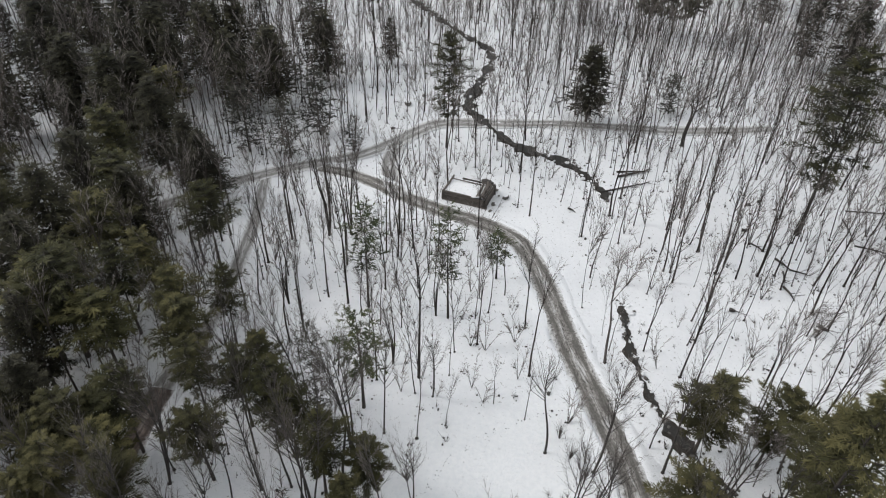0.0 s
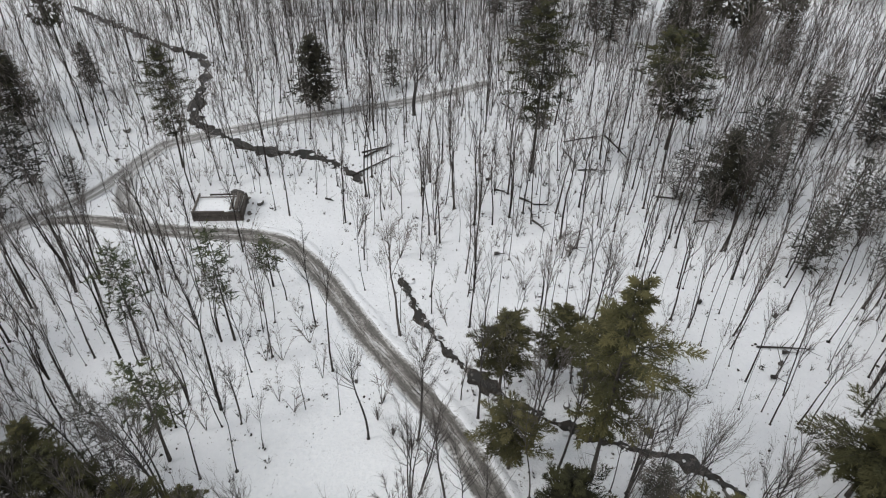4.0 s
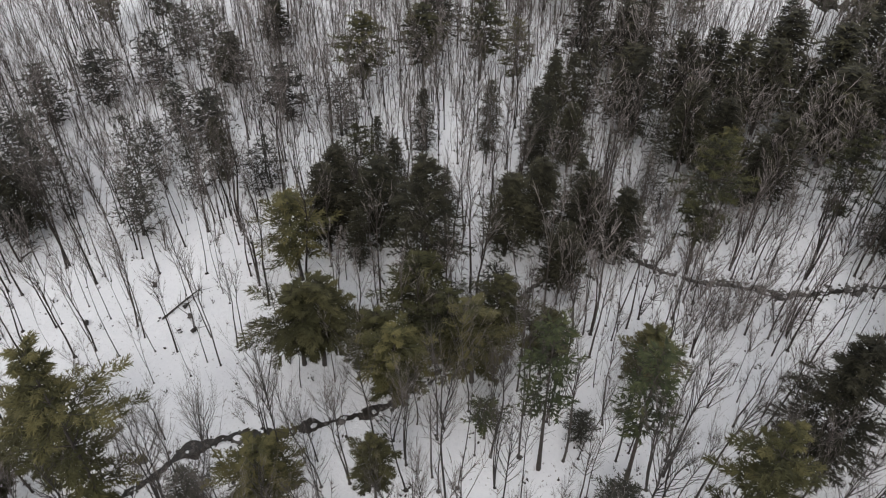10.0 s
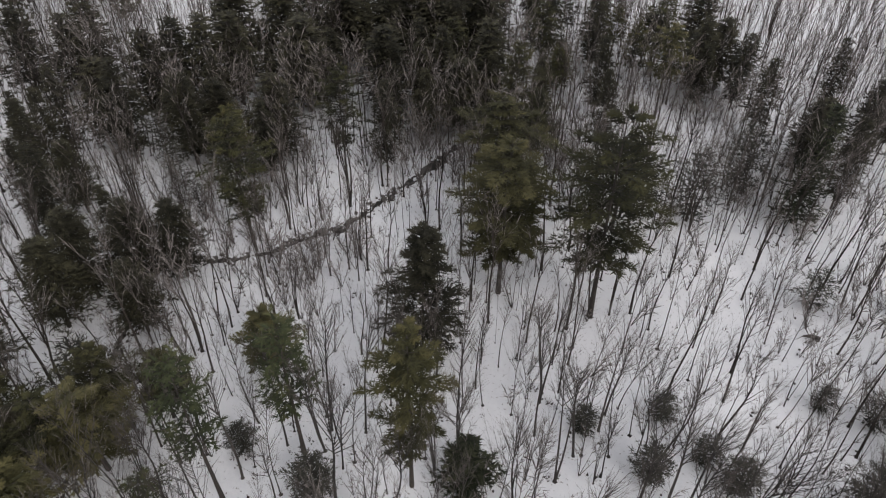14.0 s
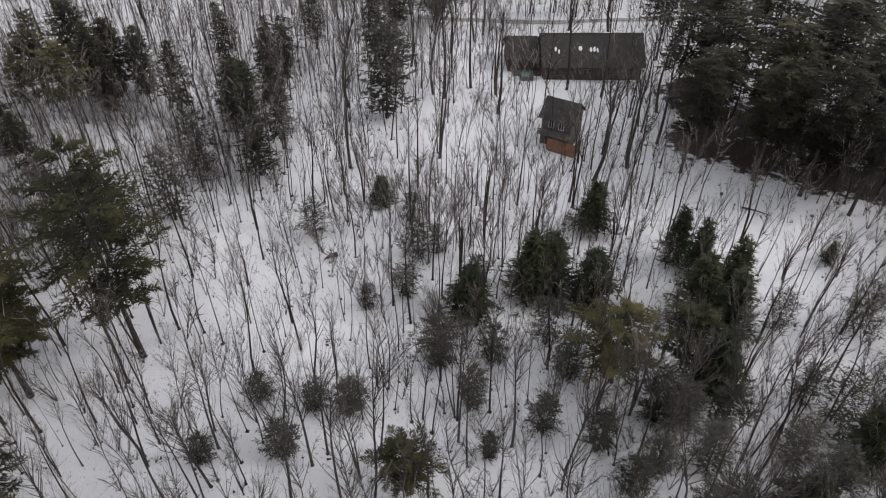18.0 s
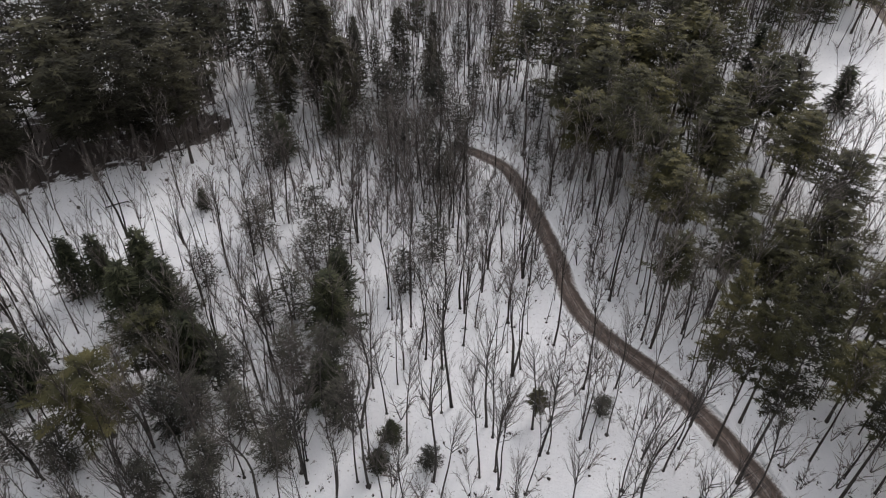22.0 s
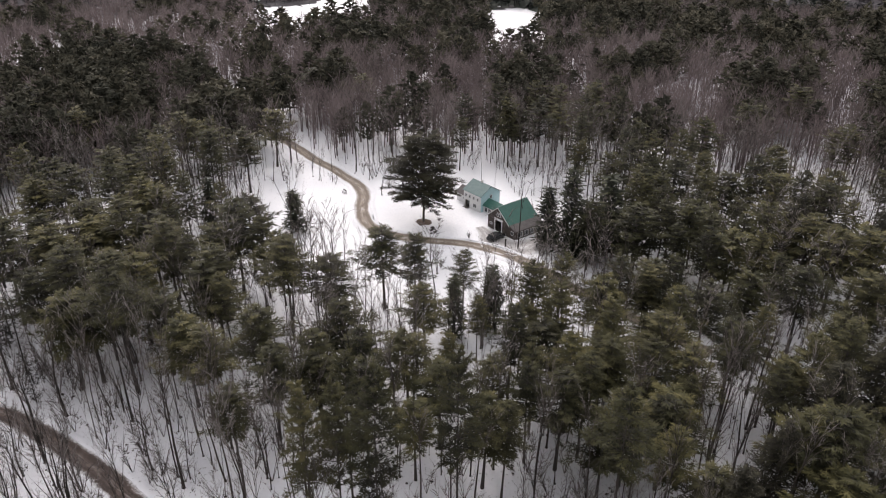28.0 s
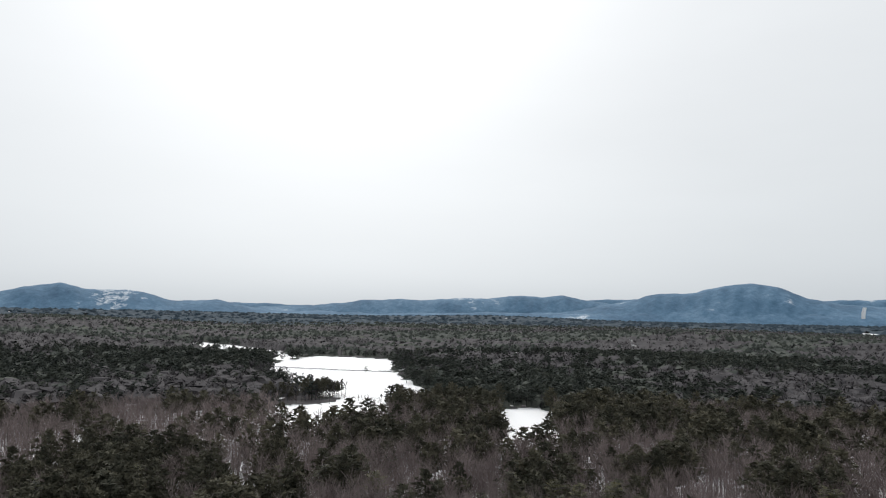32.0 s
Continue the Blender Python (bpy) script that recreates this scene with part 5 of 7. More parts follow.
def far_fir(k, rings, sides):
    r = random.Random("fir" + str(k))
    s = Shape()
    s.tube([Vector((0, 0, 0)), Vector((0, 0, 5))], [0.2, 0.14], 3, 0.1)
    h, w = 13.0, 6.2
    for j in range(rings):
        q = j / rings
        z = h * (0.28 + 0.66 * q)
        rad = w / 2 * (1 - q) ** 0.5 * r.uniform(0.8, 1.2) + 0.25
        a0 = r.uniform(0, 6.28)
        n0 = len(s.v)
        s.v.append((0, 0, min(h, z + h * 0.8 / rings + 0.9)))
        s.t.append(0.55)
        for m in range(sides):
            a = a0 + 6.283 * m / sides
            rr = rad * (r.uniform(0.9, 1.3) if m % 2 else r.uniform(0.45, 0.7))
            s.v.append((rr * math.cos(a), rr * math.sin(a), z + r.uniform(-0.5, 0.3) + (0.0 if m % 2 else 0.5)))
            # notches between boughs toned darker, as painted shade
            s.t.append(r.uniform(0.25, 0.6) if m % 2 else 0.15)
        for m in range(sides):
            s.f.append((n0, n0 + 1 + m, n0 + 1 + (m + 1) % sides))
    return s.arrays()


def far_bare(k, stems, crown, blade):
    r = random.Random("fbare" + str(k))
    s = Shape()
    if blade[1] < 0.2:
        s.tube([Vector((0, 0, -0.2)), Vector((r.uniform(-0.6, 0.6), r.uniform(-0.6, 0.6), 13.5))], [0.15, 0.02], 3, 0.3, True)
        for j in range(stems):
            a, z = r.uniform(0, 6.28), r.uniform(4, 11)
            up = Vector((math.cos(a) * r.uniform(0.15, 0.75), math.sin(a) * r.uniform(0.15, 0.75), 1)).normalized()
            off = Vector((math.cos(a), math.sin(a), 0)) * r.uniform(0, 0.6 * crown) * (0.3 + 0.7 * r.random())
            s.spray(Vector((0, 0, z)) + off, up, r.uniform(1.4, 3.6), r.uniform(*blade), Vector((r.uniform(-1, 1), r.uniform(-1, 1), 0.2)).normalized(), r.uniform(0.35, 1.0))
        return s.arrays()
    s.tube([Vector((0, 0, -0.2)), Vector((r.uniform(-0.4, 0.4), r.uniform(-0.4, 0.4), 8)), Vector((r.uniform(-0.7, 0.7), r.uniform(-0.7, 0.7), 13.5))], [0.14, 0.09, 0.01], 3, 0.3, True)
    for j in range(stems):
        z = r.uniform(4.5, 10)
        a = r.uniform(0, 6.28)
        L = r.uniform(1.0, crown)
        d = Vector((math.cos(a) * L, math.sin(a) * L, r.uniform(1.6, 3.8)))
        b0 = Vector((0, 0, z))
        side = Vector((-math.sin(a), math.cos(a), 0)) * r.uniform(*blade)
        n0 = len(s.v)
        s.v += [tuple(b0), tuple(b0 + d * 0.7 + side), tuple(b0 + d), tuple(b0 + d * 0.75 - side)]
        s.t += [0.35, r.uniform(0.4, 0.9), r.uniform(0.5, 1.0), r.uniform(0.4, 0.9)]
        s.f += [(n0, n0 + 1, n0 + 2), (n0, n0 + 2, n0 + 3)]
    return s.arrays()


def tufted_fir(k, clumps, blades, length):
    """A farther evergreen: plumes of blades, fanned out and up, round a bare-footed trunk."""
    r = random.Random("tufted" + str((k, clumps)))
    s = Shape()
    h, w = 15.0, 7.4
    s.tube([Vector((0, 0, -0.2)), Vector((r.uniform(-0.3, 0.3), r.uniform(-0.3, 0.3), h * 0.97))], [0.19, 0.03], 3, 0.12)
    for j in range(clumps):
        q = (j + r.random()) / clumps
        q = q * (0.6 + 0.4 * q)
        z = h * (0.36 + 0.62 * q)
        a = j * 2.4 + r.uniform(-0.5, 0.5)
        out = Vector((math.cos(a), math.sin(a), 0))
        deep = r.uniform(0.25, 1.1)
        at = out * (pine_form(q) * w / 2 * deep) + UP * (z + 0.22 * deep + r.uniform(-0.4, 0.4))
        # painted shading: inner plumes darker, outer, higher and upturned blades lighter
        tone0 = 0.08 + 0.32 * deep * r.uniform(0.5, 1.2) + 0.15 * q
        for b in range(blades):
            d = (out * r.uniform(-0.2, 1.1) + UP * r.uniform(-0.35, 1.0) + Vector((r.uniform(-0.9, 0.9), r.uniform(-0.9, 0.9), 0))).normalized()
            u = Vector((r.uniform(-1, 1), r.uniform(-1, 1), r.uniform(-1, 1))).normalized()
            L = length * r.uniform(0.6, 1.2)
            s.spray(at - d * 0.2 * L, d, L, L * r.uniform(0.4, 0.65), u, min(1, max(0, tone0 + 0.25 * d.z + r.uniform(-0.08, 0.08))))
    for b in range(4):
        s.spray(Vector((0, 0, h * 0.93)), (UP + Vector((r.uniform(-0.6, 0.6), r.uniform(-0.6, 0.6), 0))).normalized(), 1.1, 0.4, Vector((r.uniform(-1, 1), 1, 0)).normalized(), 0.5)
    return s.arrays()


sets = {"pine": [], "wood": []}
firs_mid = [tufted_fir(k, 110, 6, 1.25) for k in range(6)]
firs_rough = [tufted_fir(k, 60, 5, 1.75) for k in range(6)]
firs_far = [tufted_fir(k, 20, 4, 3.0) for k in range(6)]
firs_last = [far_fir(k + 20, 2, 6) for k in range(4)]
bare_near = [far_bare(k + 40, 84, 2.9, (0.07, 0.13)) for k in range(6)]
bare_mid = [far_bare(k, 52, 3.2, (0.1, 0.19)) for k in range(6)]
bare_far = [far_bare(k + 20, 12, 3.0, (0.15, 0.4)) for k in range(5)]
VIEW0, VIEW1 = 246.0, 326.0
for r0, r1, area, b0, b1, firs, bares, wide, tall in (
        (150, 172, 60, 0, 360, firs_mid, None, (0.85, 1.2), (0.75, 1.2)),
        (172, 260, 13, VIEW0, VIEW1, firs_mid, bare_near, (1.0, 1.5), (0.75, 1.3)),
        (260, 430, 16, VIEW0, VIEW1, firs_rough, bare_mid, (1.0, 1.6), (0.65, 1.15)),
        (172, 300, 60, VIEW1 - 360, VIEW0, firs_far, bare_far, (0.9, 1.3), (0.8, 1.2)),
        (430, 900, 40, VIEW0, VIEW1, firs_far, bare_far, (1.3, 1.9), (0.5, 0.9)),
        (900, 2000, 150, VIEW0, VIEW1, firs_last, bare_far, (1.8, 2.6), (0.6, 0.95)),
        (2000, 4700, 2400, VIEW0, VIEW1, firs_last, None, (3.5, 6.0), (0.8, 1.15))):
    px, py = far_places(r0, r1, area, b0, b1)
    if r1 <= 172:
        ok = rng.random(len(px)) < room(px, py) * evergreen_share(px, py) * 0.8
        px, py = px[ok], py[ok]
        green = np.ones(len(px), bool)
    else:
        green = rng.random(len(px)) < (evergreen_share(px, py) if r1 < 2500 else 1.0)
        if r1 < 700:
            ok = room(px, py) > 0.5
            px, py, green = px[ok], py[ok], green[ok]
    if bares is None:
        green[:] = True
    beyond = (r0 >= 430) + (r0 >= 2000)
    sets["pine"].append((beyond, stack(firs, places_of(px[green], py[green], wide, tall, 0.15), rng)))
    if bares is not None:
        sets["wood"].append((beyond, stack(bares, places_of(px[~green], py[~green], wide, tall, 0.15), rng)))
for key, materials, name, label in (("pine", (FAR_PINE, LAST_PINE, HAZED_PINE), "evergreen_forest", "dark evergreen forest reaching to the hills"), ("wood", (FAR_WOOD, LAST_WOOD), "hardwood_forest", "leafless brown hardwood forest reaching far away")):
    for beyond, (v, f, t) in sets[key]:
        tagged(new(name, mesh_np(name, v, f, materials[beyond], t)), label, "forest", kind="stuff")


# the closed canopy of the farthest woods
def far_canopy():
    b = np.radians(np.arange(VIEW0, VIEW1, 0.3))
    r = 440 * (4650 / 440) ** np.linspace(0, 1, 115)
    rr, bb = np.meshgrid(r, b, indexing="ij")
    px, py = (rr * np.sin(bb)).ravel(), (rr * np.cos(bb)).ravel()
    jx, jy = px + rng.normal(0, 3, len(px)), py + rng.normal(0, 3, len(px))
    z = lie(px, py) + rng.uniform(4.5, 9.5, len(px))
    for ox, oy in ((22, 0), (-22, 0), (0, 22), (0, -22), (45, 0), (-45, 0)):
        z = np.where(far_room(px + ox, py + oy), z, lie(px, py) + 0.3)
    n = len(b)
    i, j = np.meshgrid(np.arange(len(r) - 1), np.arange(n - 1), indexing="ij")
    f = np.stack([i * n + j, i * n + j + 1, (i + 1) * n + j + 1, (i + 1) * n + j], -1).reshape(-1, 4)
    mx, my = px[f].mean(1), py[f].mean(1)
    f = f[far_room(mx, my) & (rng.random(len(f)) > 0.02)]
    tone = np.clip(rng.normal(0.45, 0.2, len(px)), 0, 1)
    share = evergreen_share(px, py)[f].mean(1) > 0.42
    # beyond 1900 m the canopy takes the colour with haze mixed in
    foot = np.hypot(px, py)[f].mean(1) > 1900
    for part_f, material, label in ((f[share & ~foot], LAST_PINE, "dark closed evergreen canopy far away"), (f[~share & ~foot], LAST_WOOD, "brown closed hardwood canopy far away"), (f[foot], HAZED_PINE, "closed canopy under the hills, haze-tinted blue-grey")):
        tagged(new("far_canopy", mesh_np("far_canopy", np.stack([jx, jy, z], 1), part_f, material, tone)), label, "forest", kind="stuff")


far_canopy()


# the hills on the horizon
def horizon_hills():
    m, nt, bsdf, co = base_material("haze_blue_hills", 0.95)
    n1, n2, n3 = noise_node(nt, 0.0035, 6.0, 0.65, co), noise_node(nt, 0.026, 6.0, 0.8, co), noise_node(nt, 0.0016, 3.0, 0.5, co)
    # the ramp's blues are distance haze painted into the base colour
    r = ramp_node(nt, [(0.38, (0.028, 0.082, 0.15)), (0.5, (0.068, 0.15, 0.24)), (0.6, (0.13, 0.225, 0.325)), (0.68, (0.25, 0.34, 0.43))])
    nt.links.new(math_node(nt, "ADD", math_node(nt, "MULTIPLY", n1.outputs["Fac"], 0.45), math_node(nt, "ADD", math_node(nt, "MULTIPLY", n2.outputs["Fac"], 0.4), math_node(nt, "MULTIPLY", n3.outputs["Fac"], 0.15))), r.inputs["Fac"])
    shoulder = nt.nodes.new("ShaderNodeVectorMath")
    shoulder.operation = "DISTANCE"
    shoulder.inputs[1].default_value = (-4390, -800, 150)
    nt.links.new(co, shoulder.inputs[0])
    open_slope = math_node(nt, "SUBTRACT", 0.19, math_node(nt, "MULTIPLY", shoulder.outputs["Value"], 0.00055))
    spots = ramp_node(nt, [(0.60, (0, 0, 0)), (0.66, (1, 1, 1))])
    nt.links.new(math_node(nt, "ADD", n1.outputs["Fac"], math_node(nt, "MAXIMUM", open_slope, -0.02)), spots.inputs["Fac"])
    cut = ramp_node(nt, [(0.46, (0, 0, 0)), (0.54, (1, 1, 1))])
    nt.links.new(n2.outputs["Fac"], cut.inputs["Fac"])
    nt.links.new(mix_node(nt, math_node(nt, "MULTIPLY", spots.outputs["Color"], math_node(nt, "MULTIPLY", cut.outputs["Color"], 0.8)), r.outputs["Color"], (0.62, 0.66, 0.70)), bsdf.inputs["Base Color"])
    # ranges from the farthest to the nearest: distance of the crest, width, and (bearing, degrees of height) along it
    ranges = (
        (4880, 260, ((205, 1.0), (225, 1.3), (245, 0.9), (262, 0.5), (268, 0.62), (273, 0.45), (277, 0.55), (281, 0.75), (288, 1.0), (299.4, 1.09), (304.8, 1.3), (312, 0.9), (315.8, 1.17), (316.8, 1.1), (322, 1.7), (330, 2.0), (345, 1.3), (360, 1.6), (372, 1.2))),
        (4760, 420, ((205, 0.4), (240, 0.3), (264, 0.1), (270, 0.25), (273.5, 0.43), (277, 0.65), (278.2, 0.9), (281.2, 1.05), (283.6, 0.91), (286.3, 1.18), (289, 1.15), (291.1, 1.38), (293, 1.28), (294.6, 1.48), (296.4, 1.07), (298, 0.8), (302, 0.4), (310, 0.2), (372, 0.2))),
        (4640, 520, ((205, 0.9), (225, 0.7), (240, 0.9), (252.4, 1.16), (254.6, 1.62), (256.1, 1.83), (257.6, 1.49), (259.3, 1.4), (260.4, 1.47), (262.1, 1.11), (263.7, 0.66), (265.3, 0.74), (266.9, 0.82), (268.2, 0.5), (270, 0.1), (285, -0.1), (296, 0.3), (298.5, 0.75), (300.5, 1.15), (301.6, 1.55), (304.8, 1.6), (305.8, 1.95), (307.2, 2.25), (309.1, 2.38), (310.9, 1.98), (312.7, 1.23), (314.5, 0.9), (317, 0.6), (325, 0.9), (340, 0.7), (372, 0.5))),
        (4340, 240, ((205, 0.0), (250, -0.1), (256, 0.15), (260, 0.05), (266, -0.2), (276, -0.4), (283, -0.1), (290, 0.0), (296, -0.1), (303, 0.2), (309, 0.3), (314, 0.1), (320, 0.0), (372, 0.0))))
    for k, (crest, wide, line) in enumerate(ranges):
        deg = np.arange(205.0, 372.0, 0.16)
        at, high = np.array(line).T
        e = np.interp(deg, at, high)
        soft = np.hanning(9)
        e = np.convolve(np.pad(e, 4, mode="edge"), soft / soft.sum(), "valid")
        for w, amp in ((0.9, 0.03), (2.3, 0.018), (5.7, 0.012)):
            e += amp * np.sin(deg * w + 3 * w + k)
        b = np.radians(deg)
        top = EYE[2] + crest * np.tan(np.radians(e))
        rows = []
        for q in np.linspace(0, 1, 16):
            spur = 1 + 0.10 * np.sin(deg * 2.1 + 3 * k + 4 * q) * (1 - q) + 0.06 * np.sin(deg * 5.3 - 5 * q) * (1 - q)
            z = (top - 2) * np.sin(q * np.pi / 2) ** 1.25 * spur + 2 - 6 * (q == 0)
            rad = crest - wide * (1 - q)
            rows.append(np.stack([rad * np.sin(b), rad * np.cos(b), z], 1))
        v = np.concatenate(rows)
        n = len(b)
        i, j = np.meshgrid(np.arange(15), np.arange(n - 1), indexing="ij")
        f = np.stack([i * n + j, i * n + j + 1, (i + 1) * n + j + 1, (i + 1) * n + j], -1).reshape(-1, 4)
        tagged(new("backdrop", mesh_np("backdrop", v, f, m, smooth=True)), "distant forested mountains tinted haze-blue, with snowy patches", "mountains", kind="structure")
    # the cleared snowy run on the side of one hill
    run = np.radians(np.array([315.95, 316.2]))
    v = [(4090 * math.sin(a + s), 4090 * math.cos(a + s), EYE[2] + 4090 * math.tan(radians(h))) for h, s in ((-0.2, 0.0), (0.25, 0.0006), (0.6, 0.0022)) for a in run]
    tagged(new("backdrop", mesh_np("snowy_run", np.array(v), np.array([(0, 1, 3, 2), (2, 3, 5, 4)]), SNOW)), "white cleared strip down a far hillside", "ski run", kind="structure")


horizon_hills()


# ---- buildings and small things ----
def siding(name, dark, light, lines, rough=0.75):
    """Boards with weathered grain and shadow-gap relief. lines: boards for each metre, up the wall (x for upright boards)."""
    m, nt, bsdf, co = base_material(name, rough)
    obj = nt.nodes.new("ShaderNodeTexCoord").outputs["Object"]
    a, b = noise_node(nt, 1.4, 5.0, 0.6, obj), noise_node(nt, 9.0, 4.0, 0.65, obj)
    wave = nt.nodes.new("ShaderNodeTexWave")
    wave.bands_direction = "Z" if lines > 0 else "X"
    wave.inputs["Scale"].default_value = abs(lines) / 2
    wave.inputs["Distortion"].default_value = 0.4
    nt.links.new(obj, wave.inputs["Vector"])
    f = math_node(nt, "ADD", math_node(nt, "MULTIPLY", a.outputs["Fac"], 0.6), math_node(nt, "MULTIPLY", b.outputs["Fac"], 0.4))
    r = ramp_node(nt, [(0.28, dark), (0.72, light)])
    nt.links.new(f, r.inputs["Fac"])
    nt.links.new(r.outputs["Color"], bsdf.inputs["Base Color"])
    add_bump(nt, bsdf, wave.outputs["Fac"], 0.5, 0.03)
    return m


DARK_BOARD = siding("dark_brown_boards", (0.028, 0.022, 0.019), (0.085, 0.066, 0.058), -6)
WHITE_BOARD = siding("white_clapboard", (0.62, 0.63, 0.63), (0.82, 0.82, 0.80), 9, 0.6)
BLUE_BOARD = siding("pale_blue_clapboard", (0.36, 0.54, 0.57), (0.50, 0.70, 0.73), 9, 0.6)
RED_BOARD = siding("red_brown_boards", (0.04, 0.021, 0.018), (0.10, 0.05, 0.04), -5)
GREY_BOARD = siding("grey_weathered_boards", (0.055, 0.05, 0.046), (0.15, 0.135, 0.12), -5)
RUST_BOARD = siding("orange_brown_boards", (0.14, 0.06, 0.03), (0.30, 0.14, 0.075), -5)
GREEN_ROOF = siding("green_metal_roof", (0.022, 0.10, 0.078), (0.045, 0.155, 0.12), -2.5, 0.45)
BLUE_ROOF = siding("grey_green_metal_roof", (0.085, 0.15, 0.145), (0.145, 0.225, 0.215), -2.5, 0.45)
GREY_ROOF = siding("grey_shingle_roof", (0.075, 0.068, 0.064), (0.17, 0.155, 0.15), 5, 0.85)
BLACK_ROOF = siding("black_shingle_roof", (0.018, 0.016, 0.015), (0.06, 0.054, 0.05), 5, 0.85)
TRIM = grain_material("white_trim", (0.6, 0.6, 0.6), (0.8, 0.8, 0.79), 3.0, 0.5, 5.0, 0.2, 0.01)
INSIDE = grain_material("dim_interior_boards", (0.02, 0.018, 0.016), (0.06, 0.052, 0.045), 2.0, 0.9)
LOG = grain_material("old_logs", (0.045, 0.038, 0.033), (0.15, 0.13, 0.115), 1.5, 0.9, 6.0, 0.8, 0.04, by_object=0.4)
BRICKWORK = grain_material("white_chimney", (0.45, 0.44, 0.42), (0.7, 0.69, 0.67), 4.0, 0.8)
PAINT = grain_material("dark_car_paint", (0.012, 0.013, 0.015), (0.03, 0.032, 0.035), 1.5, 0.25, 4.0, 0.0)
RUBBER = grain_material("tyre_rubber", (0.012, 0.012, 0.012), (0.03, 0.03, 0.03), 6.0, 0.8)
STEEL = grain_material("dull_steel", (0.2, 0.2, 0.2), (0.4, 0.4, 0.4), 5.0, 0.4, 4.0, 0.2, 0.01, 0.8)
GLASS = bpy.data.materials.new("window_glass")
GLASS.use_nodes = True
GLASS.node_tree.nodes["Principled BSDF"].inputs["Base Color"].default_value = (0.02, 0.024, 0.028, 1)
GLASS.node_tree.nodes["Principled BSDF"].inputs["Roughness"].default_value = 0.06
YEW = tone_material("yew_needles", [(0.0, (0.008, 0.012, 0.007)), (0.5, (0.02, 0.028, 0.014)), (1.0, (0.05, 0.056, 0.026))], 0.6, by_object=0.3)
RUSTY = tone_material("russet_leaves", [(0.0, (0.10, 0.035, 0.018)), (0.5, (0.22, 0.085, 0.045)), (1.0, (0.32, 0.15, 0.09))], 0.8)


def box(bm, x0, x1, y0, y1, z0, z1):
    vs = [bm.verts.new(c) for c in ((x0, y0, z0), (x1, y0, z0), (x1, y1, z0), (x0, y1, z0), (x0, y0, z1), (x1, y0, z1), (x1, y1, z1), (x0, y1, z1))]
    for f in ((3, 2, 1, 0), (4, 5, 6, 7), (0, 1, 5, 4), (1, 2, 6, 5), (2, 3, 7, 6), (3, 0, 4, 7)):
        bm.faces.new([vs[k] for k in f])


def boxes(*rows):
    bm = bmesh.new()
    for r in rows:
        box(bm, *r)
    return bm


def prism(bm, outline, a, b, axis="y"):
    """An outline in (u, z) drawn out from a to b along the axis."""
    def at(u, z, d):
        return (u, d, z) if axis == "y" else (d, u, z)
    one, two = [bm.verts.new(at(u, z, a)) for u, z in outline], [bm.verts.new(at(u, z, b)) for u, z in outline]
    n = len(outline)
    bm.faces.new(one)
    bm.faces.new(two[::-1])
    for k in range(n):
        bm.faces.new((one[k], two[k], two[(k + 1) % n], one[(k + 1) % n]))


def wall(parent, material, length, height, thick, along, at, holes=(), gable=None, label="", eave_z=None):
    """A wall with openings through it: along 'x' at y=at, or along 'y' at x=at. holes: u0, u1, z0, z1. gable: (u, z) of a peak."""
    us = sorted({0, length, *[h[0] for h in holes], *[h[1] for h in holes]})
    zs = sorted({0, height, *[h[2] for h in holes], *[h[3] for h in holes]})
    bm = bmesh.new()
    for u0, u1 in zip(us, us[1:]):
        for z0, z1 in zip(zs, zs[1:]):
            if any(h[0] <= u0 and u1 <= h[1] and h[2] <= z0 and z1 <= h[3] for h in holes):
                continue
            z0b = z0 - 0.4 if z0 == 0 else z0
            box(bm, *((u0, u1, at, at + thick) if along == "x" else (at, at + thick, u0, u1)), z0b, z1)
    if gable:
        prism(bm, [(0, height), (length, height), gable], at, at + thick, "y" if along == "x" else "x")
    bmesh.ops.remove_doubles(bm, verts=bm.verts, dist=0.0005)
    return part("wall", bm, material, parent, label)


def window(parent, along, at, u0, u1, z0, z1, out=-1, bars=1, frame_of=None):
    """A window in an opening: frame with sill and bars, and panes."""
    d0, d1 = (at - 0.04, at + 0.06) if out < 0 else (at - 0.06, at + 0.04)
    def row(a, b, c, d, e=0.0):
        return (a, b, d0 - e, d1 + e, c, d) if along == "x" else (d0 - e, d1 + e, a, b, c, d)
    w = 0.07
    rows = [row(u0, u0 + w, z0, z1), row(u1 - w, u1, z0, z1), row(u0 + w, u1 - w, z1 - w, z1), row(u0 + w, u1 - w, z0, z0 + w, 0.03)]
    for k in range(bars):
        u = u0 + (u1 - u0) * (k + 1) / (bars + 1)
        rows.append(row(u - 0.025, u + 0.025, z0 + w, z1 - w))
    f = part("window", boxes(*rows), frame_of or TRIM, parent, "white framed window" if frame_of is None else "dark framed window")
    mid_d = (d0 + d1) / 2
    pane = (u0 + w, u1 - w, mid_d - 0.008, mid_d + 0.008) if along == "x" else (mid_d - 0.008, mid_d + 0.008, u0 + w, u1 - w)
    part("pane", boxes((*pane, z0 + w, z1 - w)), GLASS, f, "dark window pane")
    return f


